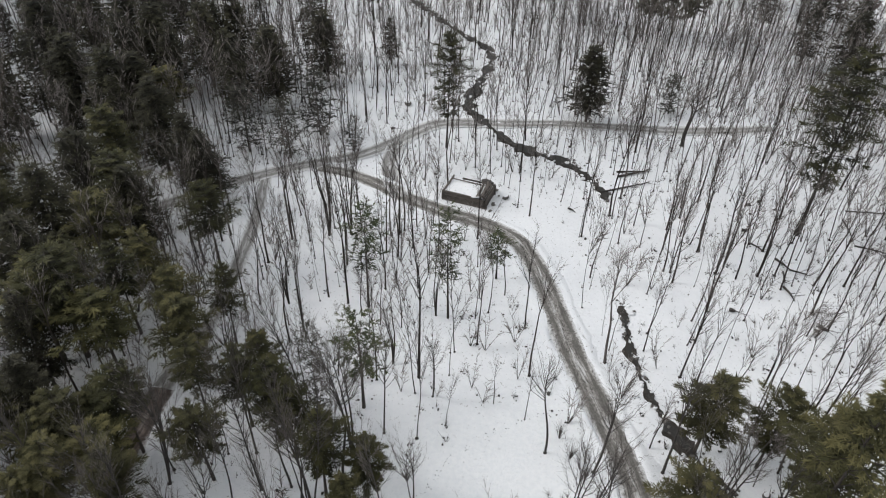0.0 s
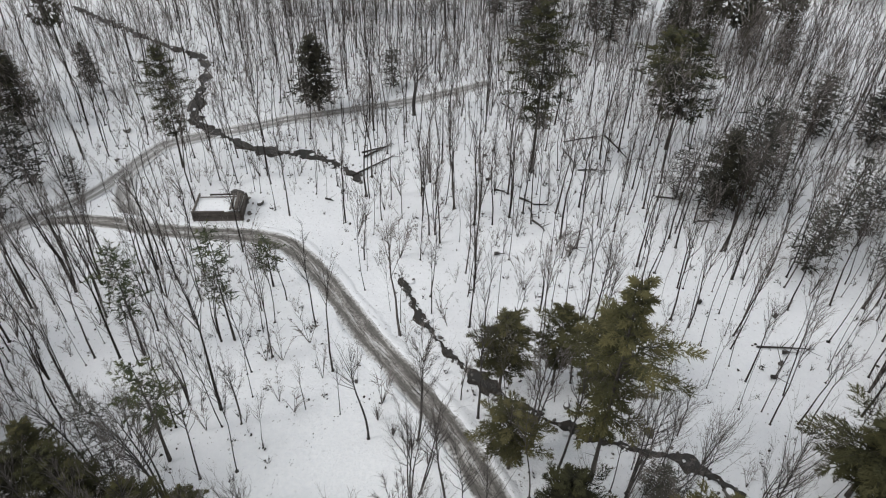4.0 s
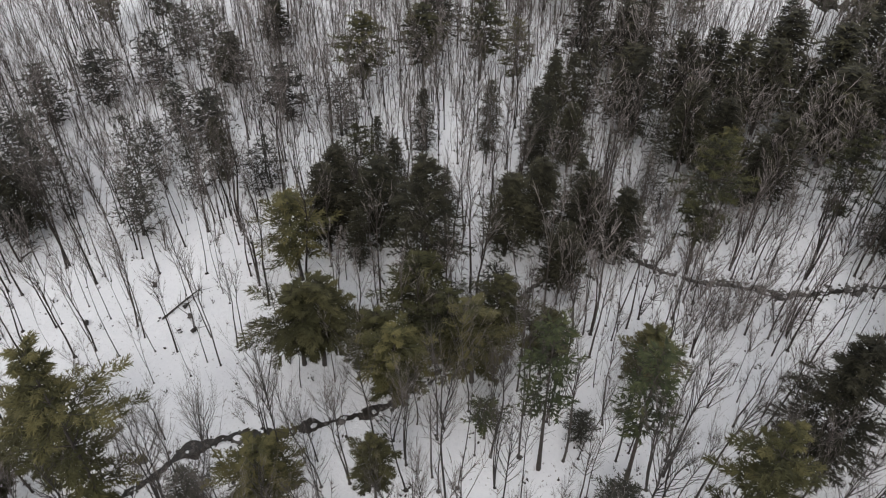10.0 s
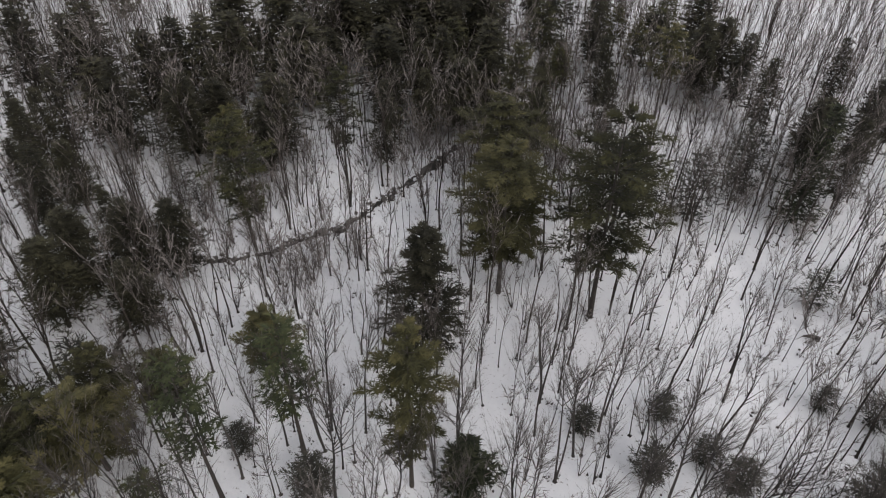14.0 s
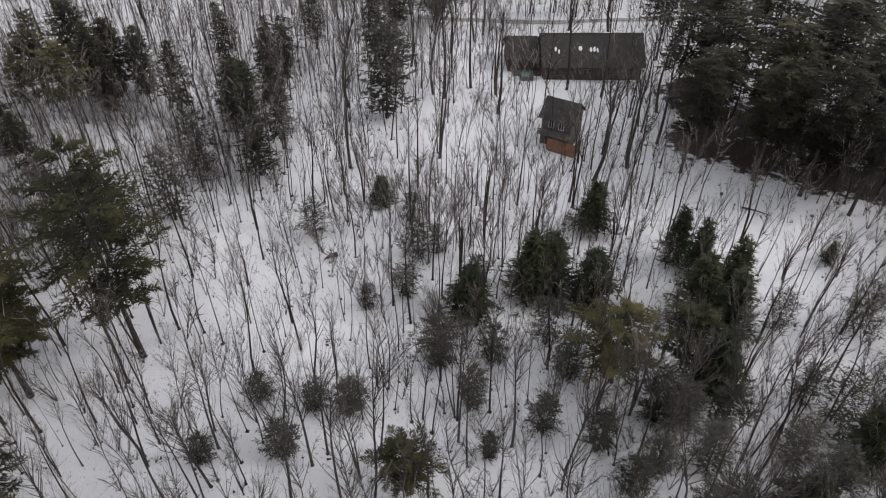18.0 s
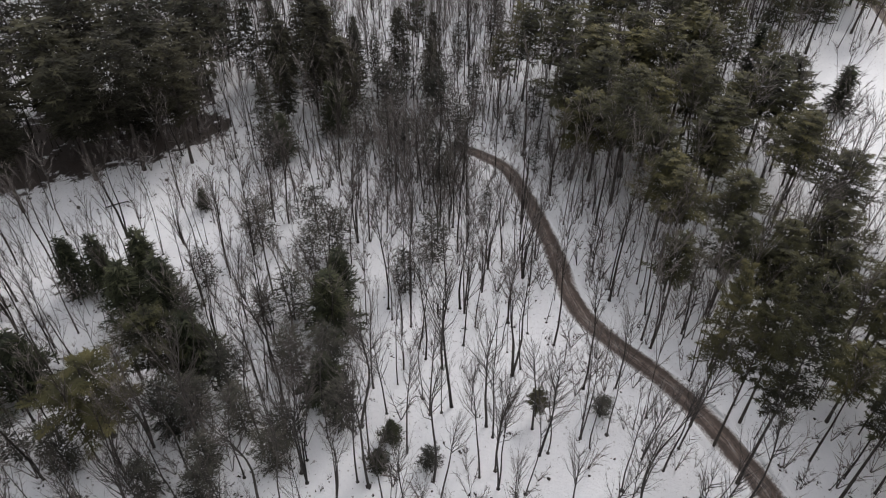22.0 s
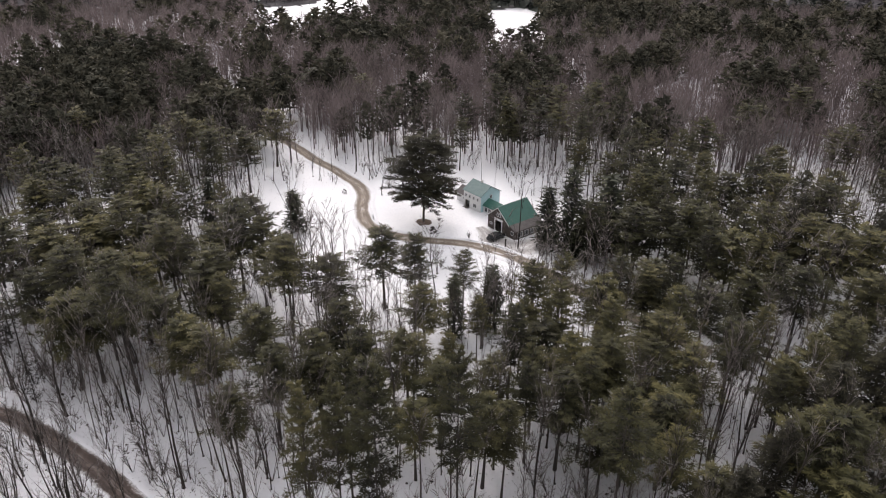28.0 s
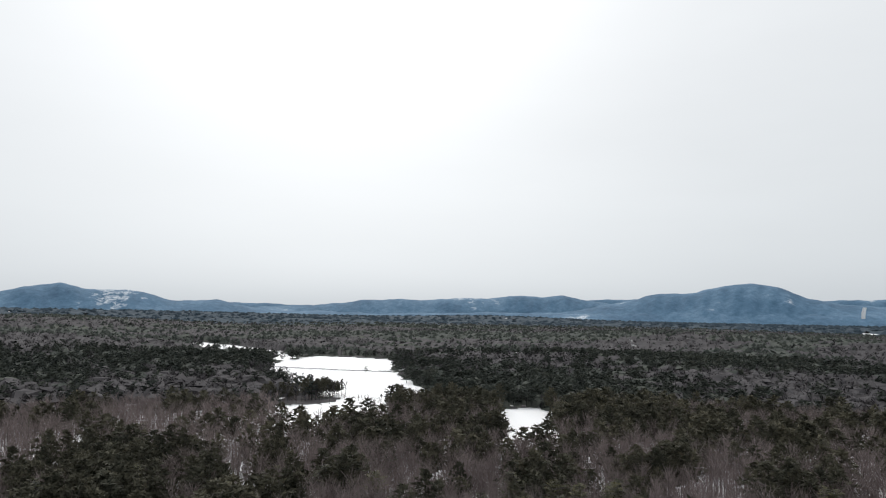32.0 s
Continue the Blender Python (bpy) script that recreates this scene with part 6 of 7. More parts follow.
def roof_slope(parent, material, u0, z0, u1, z1, a, b, axis, thick=0.12, name="roof", label=""):
    """A roof slab from (u0, z0) at the eave to (u1, z1) at the ridge, from a to b."""
    bm = bmesh.new()
    L = math.hypot(u1 - u0, z1 - z0)
    nu, nz = -(z1 - z0) / L, (u1 - u0) / L
    if nz < 0:
        nu, nz = -nu, -nz
    prism(bm, [(u0, z0), (u1, z1), (u1 + nu * thick, z1 + nz * thick), (u0 + nu * thick, z0 + nz * thick)], a, b, axis)
    return part(name, bm, material, parent, label)


def at_place(name, x, y, turn, label, category, group=""):
    ob = new(name)
    ob.matrix_basis = pose(x, y, float(lie(x, y)), 0, 0, turn)
    return tagged(ob, label, category, group)


def barn():
    b = at_place("barn", -121.1, 45.05, 23.0, "dark brown wooden barn with a green metal roof", "barn")
    D, E, P = 7.4, 2.65, 5.25
    wall(b, DARK_BOARD, 6.2, E, 0.15, "x", 0.0, [(2.15, 3.95, 0, 2.3), (0.55, 1.35, 0.95, 1.45)], (3.1, P), "dark board front with an open doorway")
    wall(b, DARK_BOARD, 6.2, E, 0.15, "x", D - 0.15, (), (3.1, P))
    wall(b, DARK_BOARD, D - 0.304, E, 0.15, "y", 0.0).location = (0, 0.152, 0)
    wall(b, DARK_BOARD, D - 0.304, E, 0.15, "y", 6.05).location = (0, 0.152, 0)
    part("floor", boxes((0.16, 6.04, 0.16, D - 0.16, -0.1, 0.08)), INSIDE, b)
    roof_slope(b, GREEN_ROOF, -0.35, 2.36, 3.1, 5.27, -0.4, D + 0.4, "y", 0.1, label="green metal roof")
    roof_slope(b, GREEN_ROOF, 6.5, 2.4, 3.1, 5.27, -0.4, D + 0.4, "y", 0.1, label="green metal roof")
    part("ridge_cap", boxes((2.95, 3.25, -0.4, D + 0.4, 5.34, 5.42)), GREEN_ROOF, b)
    for s in ((-0.4, 2.24, 3.1, 5.16), (6.55, 2.28, 3.1, 5.16)):
        bm = bmesh.new()
        prism(bm, [(s[0], s[1]), (s[2], s[3]), (s[2], s[3] + 0.2), (s[0], s[1] + 0.2)], -0.46, -0.40)
        part("rake_board", bm, TRIM, b)
    part("door_frame", boxes((1.9, 2.15, -0.05, 0.12, 0, 2.55), (3.95, 4.2, -0.05, 0.12, 0, 2.55), (2.15, 3.95, -0.05, 0.12, 2.3, 2.6), (1.75, 4.35, -0.08, -0.002, 2.6, 2.78)), TRIM, b)
    for u in (2.5, 3.15):
        bm = bmesh.new()
        prism(bm, [(u, 3.2), (u + 0.5, 3.2), (u + 0.5, 3.85), (u + 0.4, 4.02), (u + 0.25, 4.1), (u + 0.1, 4.02), (u, 3.85)], -0.06, -0.003)
        w = part("window", bm, TRIM, b, "white arched loft window")
        part("pane", boxes((u + 0.1, u + 0.4, -0.075, -0.062, 3.3, 3.85)), GLASS, w)
    window(b, "x", 0.0, 0.55, 1.35, 0.95, 1.45)
    # lean-to along one side
    roof_slope(b, GREY_ROOF, 8.15, 1.62, 6.2, 2.58, -0.3, D + 0.3, "y", 0.09, "lean_to_roof", "grey shingled lean-to roof")
    wall(b, DARK_BOARD, 1.6, 1.65, 0.12, "x", 0.02, [(0.45, 1.2, 0.6, 1.4)], (0.02, 2.4)).location = (6.24, 0, 0)
    holes = [(0.5 + 1.75 * k, 1.85 + 1.75 * k, 0.12, 1.3) for k in range(4)]
    wall(b, DARK_BOARD, D - 0.3, 1.7, 0.12, "y", 7.84, holes, label="lean-to wall with four wide openings").location = (0, 0.16, 0)
    for h in holes:
        window(b, "y", 7.95, h[0], h[1], h[2], h[3], 1, 2).location = (0, 0.16, 0)
    f = window(b, "x", 0.02, 0.45, 1.2, 0.6, 1.4)
    f.location = (6.24, 0, 0)


def house():
    h = at_place("house", -133.1, 43.7, 22.5, "white clapboard farmhouse with a grey-green metal roof", "house")
    h.matrix_basis = h.matrix_basis @ Matrix.Diagonal((0.91, 0.93, 0.89, 1))
    L, D, E, P = 6.0, 6.0, 4.3, 6.2
    holes = [(0.5, 2.1, 0.05, 1.95), (3.4, 4.5, 0.75, 1.8)] + [(0.45 + 1.4 * k, 1.1 + 1.4 * k, 2.65, 3.55) for k in range(4)]
    wall(h, WHITE_BOARD, L, E, 0.16, "x", 0.0, holes, label="white clapboard front with small upper windows")
    wall(h, WHITE_BOARD, L, E, 0.16, "x", D - 0.16)
    side = [(1.1, 1.8, 0.8, 1.8), (4.0, 4.7, 0.8, 1.8), (2.7, 3.4, 3.0, 4.0)]
    g = wall(h, BLUE_BOARD, D - 0.324, E, 0.16, "y", L - 0.16, side, ((D - 0.324) / 2, P - 0.12), "pale blue clapboard gable end")
    g.location = (0, 0.162, 0)
    g = wall(h, WHITE_BOARD, D - 0.324, E, 0.16, "y", 0.0, (), ((D - 0.324) / 2, P - 0.12))
    g.location = (0, 0.162, 0)
    for q in holes[1:]:
        window(h, "x", 0.0, *q)
    for q in side:
        window(h, "y", L, *q, 1).location = (0, 0.162, 0)
    part("door", boxes((0.62, 1.3, 0.05, 0.1, 0.05, 1.9)), INSIDE, h, "dark front door")
    part("door_frame", boxes((0.4, 0.5, -0.03, 0.1, 0, 2.0), (2.1, 2.2, -0.03, 0.1, 0, 2.0), (0.4, 2.2, -0.05, 0.1, 1.95, 2.08)), TRIM, h)
    part("step", boxes((0.4, 2.2, -0.7, -0.02, -0.2, 0.14)), GREY_BOARD, h)
    part("floor", boxes((0.2, L - 0.2, 0.2, D - 0.2, -0.1, 0.05)), INSIDE, h)
    roof_slope(h, BLUE_ROOF, -0.2, 4.18, D / 2, P, -0.3, L + 0.3, "x", 0.1, label="grey-green metal roof")
    roof_slope(h, BLUE_ROOF, D + 0.2, 4.18, D / 2, P, -0.3, L + 0.3, "x", 0.1, label="grey-green metal roof")
    part("chimney", boxes((2.8, 3.15, 2.83, 3.17, 5.9, 6.7), (2.76, 3.19, 2.79, 3.21, 6.7, 6.78)), BRICKWORK, h)
    for u in (0.0, L - 0.1):
        part("corner_board", boxes((u, u + 0.1, -0.03, -0.002, 0, E - 0.1)), TRIM, h)
    # low wing on the far side and a link to the barn
    wall(h, WHITE_BOARD, 4.0, 2.1, 0.14, "x", 1.2, [(0.9, 1.5, 0.9, 1.6), (2.4, 3.0, 0.9, 1.6)]).location = (-4.05, 0, 0)
    for u in (0.9, 2.4):
        window(h, "x", 1.2, u, u + 0.6, 0.9, 1.6).location = (-4.05, 0, 0)
    wall(h, WHITE_BOARD, 3.4, 2.1, 0.14, "y", -4.05, (), (1.7, 3.4)).location = (0, 1.36, 0)
    wall(h, WHITE_BOARD, 4.0, 2.1, 0.14, "x", 4.78).location = (-4.05, 0, 0)
    roof_slope(h, GREY_ROOF, 1.0, 1.98, 3.06, 3.45, -4.3, -0.32, "x", 0.1, "wing_roof", "grey shingled wing roof")
    roof_slope(h, GREY_ROOF, 5.1, 1.98, 3.06, 3.45, -4.3, -0.32, "x", 0.1, "wing_roof", "grey shingled wing roof")
    holes = [(0.5 + 1.25 * k, 1.45 + 1.25 * k, 0.5, 1.6) for k in range(4)]
    wall(h, WHITE_BOARD, 7.3, 2.0, 0.14, "x", 0.9, holes, label="white link wall with a row of windows").location = (6.02, 0, 0)
    for q in holes:
        window(h, "x", 0.9, *q).location = (6.02, 0, 0)
    wall(h, WHITE_BOARD, 7.3, 2.0, 0.14, "x", 4.1).location = (6.02, 0, 0)
    roof_slope(h, GREEN_ROOF, 0.6, 1.9, 2.55, 3.2, 6.0, 13.3, "x", 0.1, "link_roof", "green metal link roof")
    roof_slope(h, GREEN_ROOF, 4.5, 1.9, 2.55, 3.2, 6.0, 13.3, "x", 0.1, "link_roof", "green metal link roof")


def suv():
    c = at_place("car", -115.3, 44.7, 118, "dark parked car with snow around its wheels", "car")
    c.matrix_basis = c.matrix_basis @ Matrix.Scale(0.9, 4)
    bm = bmesh.new()
    prism(bm, [(-2.2, 0.35), (2.2, 0.35), (2.25, 0.65), (2.1, 0.9), (1.1, 1.0), (-2.1, 1.02), (-2.25, 0.7)], -0.88, 0.88)
    bmesh.ops.bevel(bm, geom=list(bm.edges), offset=0.07, segments=2, affect="EDGES")
    part("body", bm, PAINT, c, "dark painted car body")
    bm = bmesh.new()
    prism(bm, [(-2.0, 1.0), (1.05, 1.0), (0.45, 1.52), (-1.75, 1.54)], -0.76, 0.76)
    bmesh.ops.bevel(bm, geom=list(bm.edges), offset=0.06, segments=2, affect="EDGES")
    part("cabin", bm, PAINT, c)
    for s in (-1, 1):
        bm = bmesh.new()
        prism(bm, [(-1.75, 1.06), (0.75, 1.06), (0.35, 1.44), (-1.6, 1.46)], s * 0.762, s * 0.772)
        part("side_window", bm, GLASS, c)
        part("headlight", boxes((2.16, 2.235, s * 0.7 - 0.15, s * 0.7 + 0.15, 0.66, 0.8)), TRIM, c)
    bm = bmesh.new()
    prism(bm, [(0.52, 1.49), (1.08, 1.03), (1.09, 1.04), (0.53, 1.5)], -0.66, 0.66)
    part("windscreen", bm, GLASS, c)
    for u in (-1.4, 1.4):
        for s in (-1, 1):
            bm = bmesh.new()
            bmesh.ops.create_cone(bm, cap_ends=True, segments=18, radius1=0.35, radius2=0.35, depth=0.22, matrix=pose(u, s * 0.8, 0.33, 90))
            w = part("wheel", bm, RUBBER, c)
            bm = bmesh.new()
            bmesh.ops.create_cone(bm, cap_ends=True, segments=14, radius1=0.2, radius2=0.2, depth=0.24, matrix=pose(u, s * 0.8, 0.33, 90))
            part("rim", bm, STEEL, w)


def ruin():
    """A small log building with its roof gone and snow lying inside."""
    r = at_place("log_cabin", -0.1, 85.6, -20.6, "roofless old log cabin filled with snow", "cabin")
    L, D, H, lean = 6.6, 4.2, 1.75, 0.0
    n = 7
    for k in range(n):
        z = k * H / n
        for name, p, q in (("log", (-0.25, 0, z), (L + (0.25 if k < n - 1 else -2.3), 0, z)), ("log", (-0.25 + (0 if k < n - 2 else 1.8), D, z), (L + 0.25, D, z)), ("log", (0, -0.2, z + 0.1), (0, D + 0.2, z + 0.1)), ("log", (L, -0.2, z + 0.1), (L, D + 0.2, z + 0.1))):
            s = Shape()
            d = Vector(q) - Vector(p)
            jog = Vector((random.uniform(-0.03, 0.03), random.uniform(-0.03, 0.03), 0.12))
            s.tube([Vector(p) + jog, Vector(p) + d * 0.5 + jog + Vector((0, 0, random.uniform(-0.02, 0.02))), Vector(q) + jog], [0.14, 0.13, 0.12], 8, 0.4)
            part(name, s.mesh("log", LOG, True), LOG, r)
    bm = bmesh.new()
    bmesh.ops.create_grid(bm, x_segments=12, y_segments=8, size=0.5, matrix=Matrix.Translation((L / 2, D / 2, H - 0.2)) @ Matrix.Diagonal((L - 0.26, D - 0.26, 1, 1)))
    for v in bm.verts:
        v.co.z += 0.12 * math.sin(v.co.x * 1.3) * math.cos(v.co.y * 1.1) + random.uniform(-0.02, 0.02)
    part("snow_fill", bm, SNOW, r, "snow lying inside the walls")
    part("rafter", boxes((0.2, L - 0.2, D - 0.9, D - 0.78, H - 0.02, H + 0.12)), LOG, r)
    part("end_beam", boxes((L - 1.0, L - 0.2, 0.2, D - 0.2, H - 0.1, H + 0.16)), LOG, r, "dark fallen boards across one end")
    bm = bmesh.new()
    bmesh.ops.create_icosphere(bm, subdivisions=2, radius=0.7)
    for v in bm.verts:
        v.co *= random.uniform(0.75, 1.2)
    bm.transform(pose(L - 1.2, D + 0.3, H - 0.1) @ Matrix.Diagonal((1.4, 0.8, 0.8, 1)))
    part("rubble", bm, ROCK, r, "heap of dark stones at the back")
    for k in range(16):
        u, v, w = random.uniform(L - 2.6, L + 0.9), random.uniform(D - 0.7, D + 1.2), random.uniform(0.25, 0.6)
        if k > 9:
            u, v = L + random.uniform(-0.2, 1.3), random.uniform(-0.6, D)
        bm = bmesh.new()
        bmesh.ops.create_icosphere(bm, subdivisions=1, radius=0.5)
        for q in bm.verts:
            q.co *= random.uniform(0.75, 1.25)
        bm.transform(pose(u, v, H * 0.75 if (v < D + 0.2 and u < L - 0.1) else w * 0.2, 0, 0, random.uniform(0, 90)) @ Matrix.Diagonal((w * 1.4, w, w * 0.7, 1)))
        part("stone", bm, ROCK, r)
    for k in range(5):
        u = L - 1.4 + 0.3 * k
        bm = boxes((-0.12, 0.12, 0.1, D - 0.1, 0, 0.08))
        bm.transform(pose(u, random.uniform(-0.15, 0.15), H + 0.16 + random.uniform(0, 0.12), random.uniform(-2, 2), random.uniform(-12, 12), random.uniform(-7, 7)))
        part("plank", bm, LOG, r)


def long_house():
    b = at_place("long_house", -22.3, -122.2, 180.0, "long dark-roofed house with red-brown board walls", "house")
    L, D, E, P = 18.6, 10.0, 3.0, 6.9
    holes = [(1.5, 2.9, 0.9, 2.1), (4.4, 5.5, 0.1, 2.2), (7.5, 9.0, 0.9, 2.1), (12.0, 13.4, 0.9, 2.1), (15.6, 17.0, 0.9, 2.1)]
    wall(b, DARK_BOARD, L, E, 0.18, "x", 0.0, holes, label="dark board wall with windows under the eave")
    for k, q in enumerate(holes):
        if k == 1:
            part("door", boxes((q[0] + 0.02, q[1] - 0.02, 0.06, 0.12, 0.05, 2.15)), INSIDE, b, "dark plank door")
        else:
            window(b, "x", 0.0, *q, frame_of=GREY_BOARD)
    wall(b, GREY_BOARD, L, E, 0.18, "x", D - 0.18)
    part("floor", boxes((0.2, L - 0.2, 0.2, D - 0.2, -0.1, 0.06)), INSIDE, b)
    for u in (0.0, L - 0.18):
        wall(b, RED_BOARD, D - 0.364, E, 0.18, "y", u, (), ((D - 0.364) / 2, P - 0.2)).location = (0, 0.182, 0)
    roof_slope(b, BLACK_ROOF, -0.6, 2.55, D / 2, P, -0.6, L + 0.6, "x", 0.14, label="black shingled roof with snow remnants")
    roof_slope(b, BLACK_ROOF, D + 0.6, 2.55, D / 2, P, -0.6, L + 0.6, "x", 0.14)
    part("ridge_cap", boxes((-0.6, L + 0.6, D / 2 - 0.16, D / 2 + 0.16, P + 0.12, P + 0.2)), BLACK_ROOF, b)
    slope = (P - 2.55) / (D / 2 + 0.6)
    for u, v, a in ((2.2, 3.0, 0.5), (2.8, 2.6, 0.35), (6.9, 3.1, 0.75), (8.9, 2.9, 0.5), (9.6, 2.95, 0.55), (10.2, 2.8, 0.4)):
        bm = bmesh.new()
        bmesh.ops.create_icosphere(bm, subdivisions=2, radius=0.5)
        for q in bm.verts:
            q.co *= random.uniform(0.75, 1.25)
        bm.transform(Matrix.Translation((u, v - 0.6, 2.55 + slope * v + 0.18)) @ Euler((math.atan(slope), 0, 0)).to_matrix().to_4x4() @ Matrix.Diagonal((a, 1.0, 0.12, 1)))
        part("snow_patch", bm, SNOW, b, "patch of old snow on the roof")
    # lower wing, set back at one end
    wall(b, RED_BOARD, 6.3, 2.8, 0.18, "x", 3.6, [(1.2, 2.3, 0.9, 2.0), (3.6, 4.6, 0.1, 2.1)], label="red-brown board wall of the wing").location = (-6.5, 0, 0)
    window(b, "x", 3.6, 1.2, 2.3, 0.9, 2.0, frame_of=GREY_BOARD).location = (-6.5, 0, 0)
    part("door", boxes((-2.88, -1.92, 3.66, 3.72, 0.1, 2.05)), INSIDE, b, "dark plank door")
    wall(b, RED_BOARD, 6.3, 2.8, 0.18, "x", 11.4).location = (-6.5, 0, 0)
    wall(b, RED_BOARD, 7.6, 2.8, 0.18, "y", -6.5, (), (3.8, 5.2)).location = (0, 3.79, 0)
    roof_slope(b, BLACK_ROOF, 3.1, 2.5, 7.6, 5.35, -7.0, -0.62, "x", 0.14, "wing_roof", "black shingled wing roof")
    roof_slope(b, BLACK_ROOF, 12.1, 2.5, 7.6, 5.35, -7.0, -0.62, "x", 0.14, "wing_roof", "black shingled wing roof")
    part("deck", boxes((-5.6, -0.2, 1.6, 3.55, -0.3, 0.3)), GREY_BOARD, b, "low grey deck before the wing")
    part("covered_bin", boxes((-4.2, -2.0, -0.6, 1.2, -0.3, 0.9)), GREY_ROOF, b, "low grey-green covered bin beside the deck")
    part("bin_lid", boxes((-4.3, -1.9, -0.7, 1.3, 0.902, 0.98)), BLUE_ROOF, b, "grey-green lid")


def hill_cabin():
    b = at_place("cabin", -18.6, -98.9, 149.0, "tall narrow grey-brown cabin with a balcony", "cabin")
    L, D, E, P = 5.0, 4.8, 5.2, 7.3
    holes = [(1.2, 2.1, 3.3, 4.6), (2.9, 3.8, 3.3, 4.6), (0.8, 1.7, 0.2, 2.1)]
    wall(b, GREY_BOARD, L, E, 0.15, "x", 0.0, holes, label="grey board front with tall windows")
    for q in holes[:2]:
        window(b, "x", 0.0, *q)
    part("door", boxes((0.85, 1.65, 0.05, 0.1, 0.2, 2.08)), INSIDE, b, "dark door")
    part("panel", boxes((1.9, L + 1.6, -1.62, -1.5, -0.3, 2.2), (L + 1.48, L + 1.6, -1.5, 0.6, -0.3, 2.2)), RUST_BOARD, b, "orange-brown board panel under the balcony")
    wall(b, GREY_BOARD, L, E, 0.15, "x", D - 0.15)
    part("floor", boxes((0.17, L - 0.17, 0.17, D - 0.17, 2.5, 2.6)), INSIDE, b)
    for u in (0.0, L - 0.15):
        wall(b, GREY_BOARD, D - 0.304, E, 0.15, "y", u, (), ((D - 0.304) / 2, P - 0.2)).location = (0, 0.152, 0)
    roof_slope(b, BLACK_ROOF, -0.6, 4.85, D / 2, P, -0.5, L + 0.5, "x", 0.12, label="dark shingled roof")
    roof_slope(b, BLACK_ROOF, D + 0.5, 4.95, D / 2, P, -0.5, L + 0.5, "x", 0.12, label="dark shingled roof")
    part("balcony", boxes((-0.2, L + 0.4, -1.5, -0.01, 2.5, 2.65)), GREY_BOARD, b)
    for u in (-0.1, 1.7, 3.4, L + 0.2):
        part("post", boxes((u, u + 0.12, -1.47, -1.35, -0.3, 3.6)), GREY_BOARD, b)
    part("rail", boxes((-0.1, L + 0.3, -1.45, -1.37, 3.45, 3.55)), GREY_BOARD, b)
    for u in (0.05, 1.85, 3.55):
        for s in (0, 1):
            bm = bmesh.new()
            a0, a1 = (2.7, 3.42) if s else (3.42, 2.7)
            prism(bm, [(u, a0 - 0.04), (u + 1.5, a1 - 0.04), (u + 1.5, a1 + 0.04), (u, a0 + 0.04)], -1.44 + 0.03 * s, -1.41 + 0.03 * s)
            part("brace", bm, GREY_BOARD, b)


def bench(x, y, turn, label):
    b = at_place("bench", x, y, turn, label, "bench")
    for k in range(3):
        part("seat_plank", boxes((-0.75, 0.75, -0.2 + 0.14 * k, -0.08 + 0.14 * k, 0.42, 0.46)), GREY_BOARD, b)
    for k in range(2):
        part("back_plank", boxes((-0.75, 0.75, 0.24, 0.28, 0.55 + 0.17 * k, 0.68 + 0.17 * k)), GREY_BOARD, b)
    for u in (-0.65, 0.55):
        part("leg", boxes((u, u + 0.1, -0.2, -0.1, -0.15, 0.42)), GREY_BOARD, b)
        part("leg", boxes((u, u + 0.1, 0.18, 0.28, -0.15, 0.88)), GREY_BOARD, b)
    part("snow_cap", boxes((-0.7, 0.7, -0.18, 0.2, 0.465, 0.54)), SNOW, b, "snow on the seat")


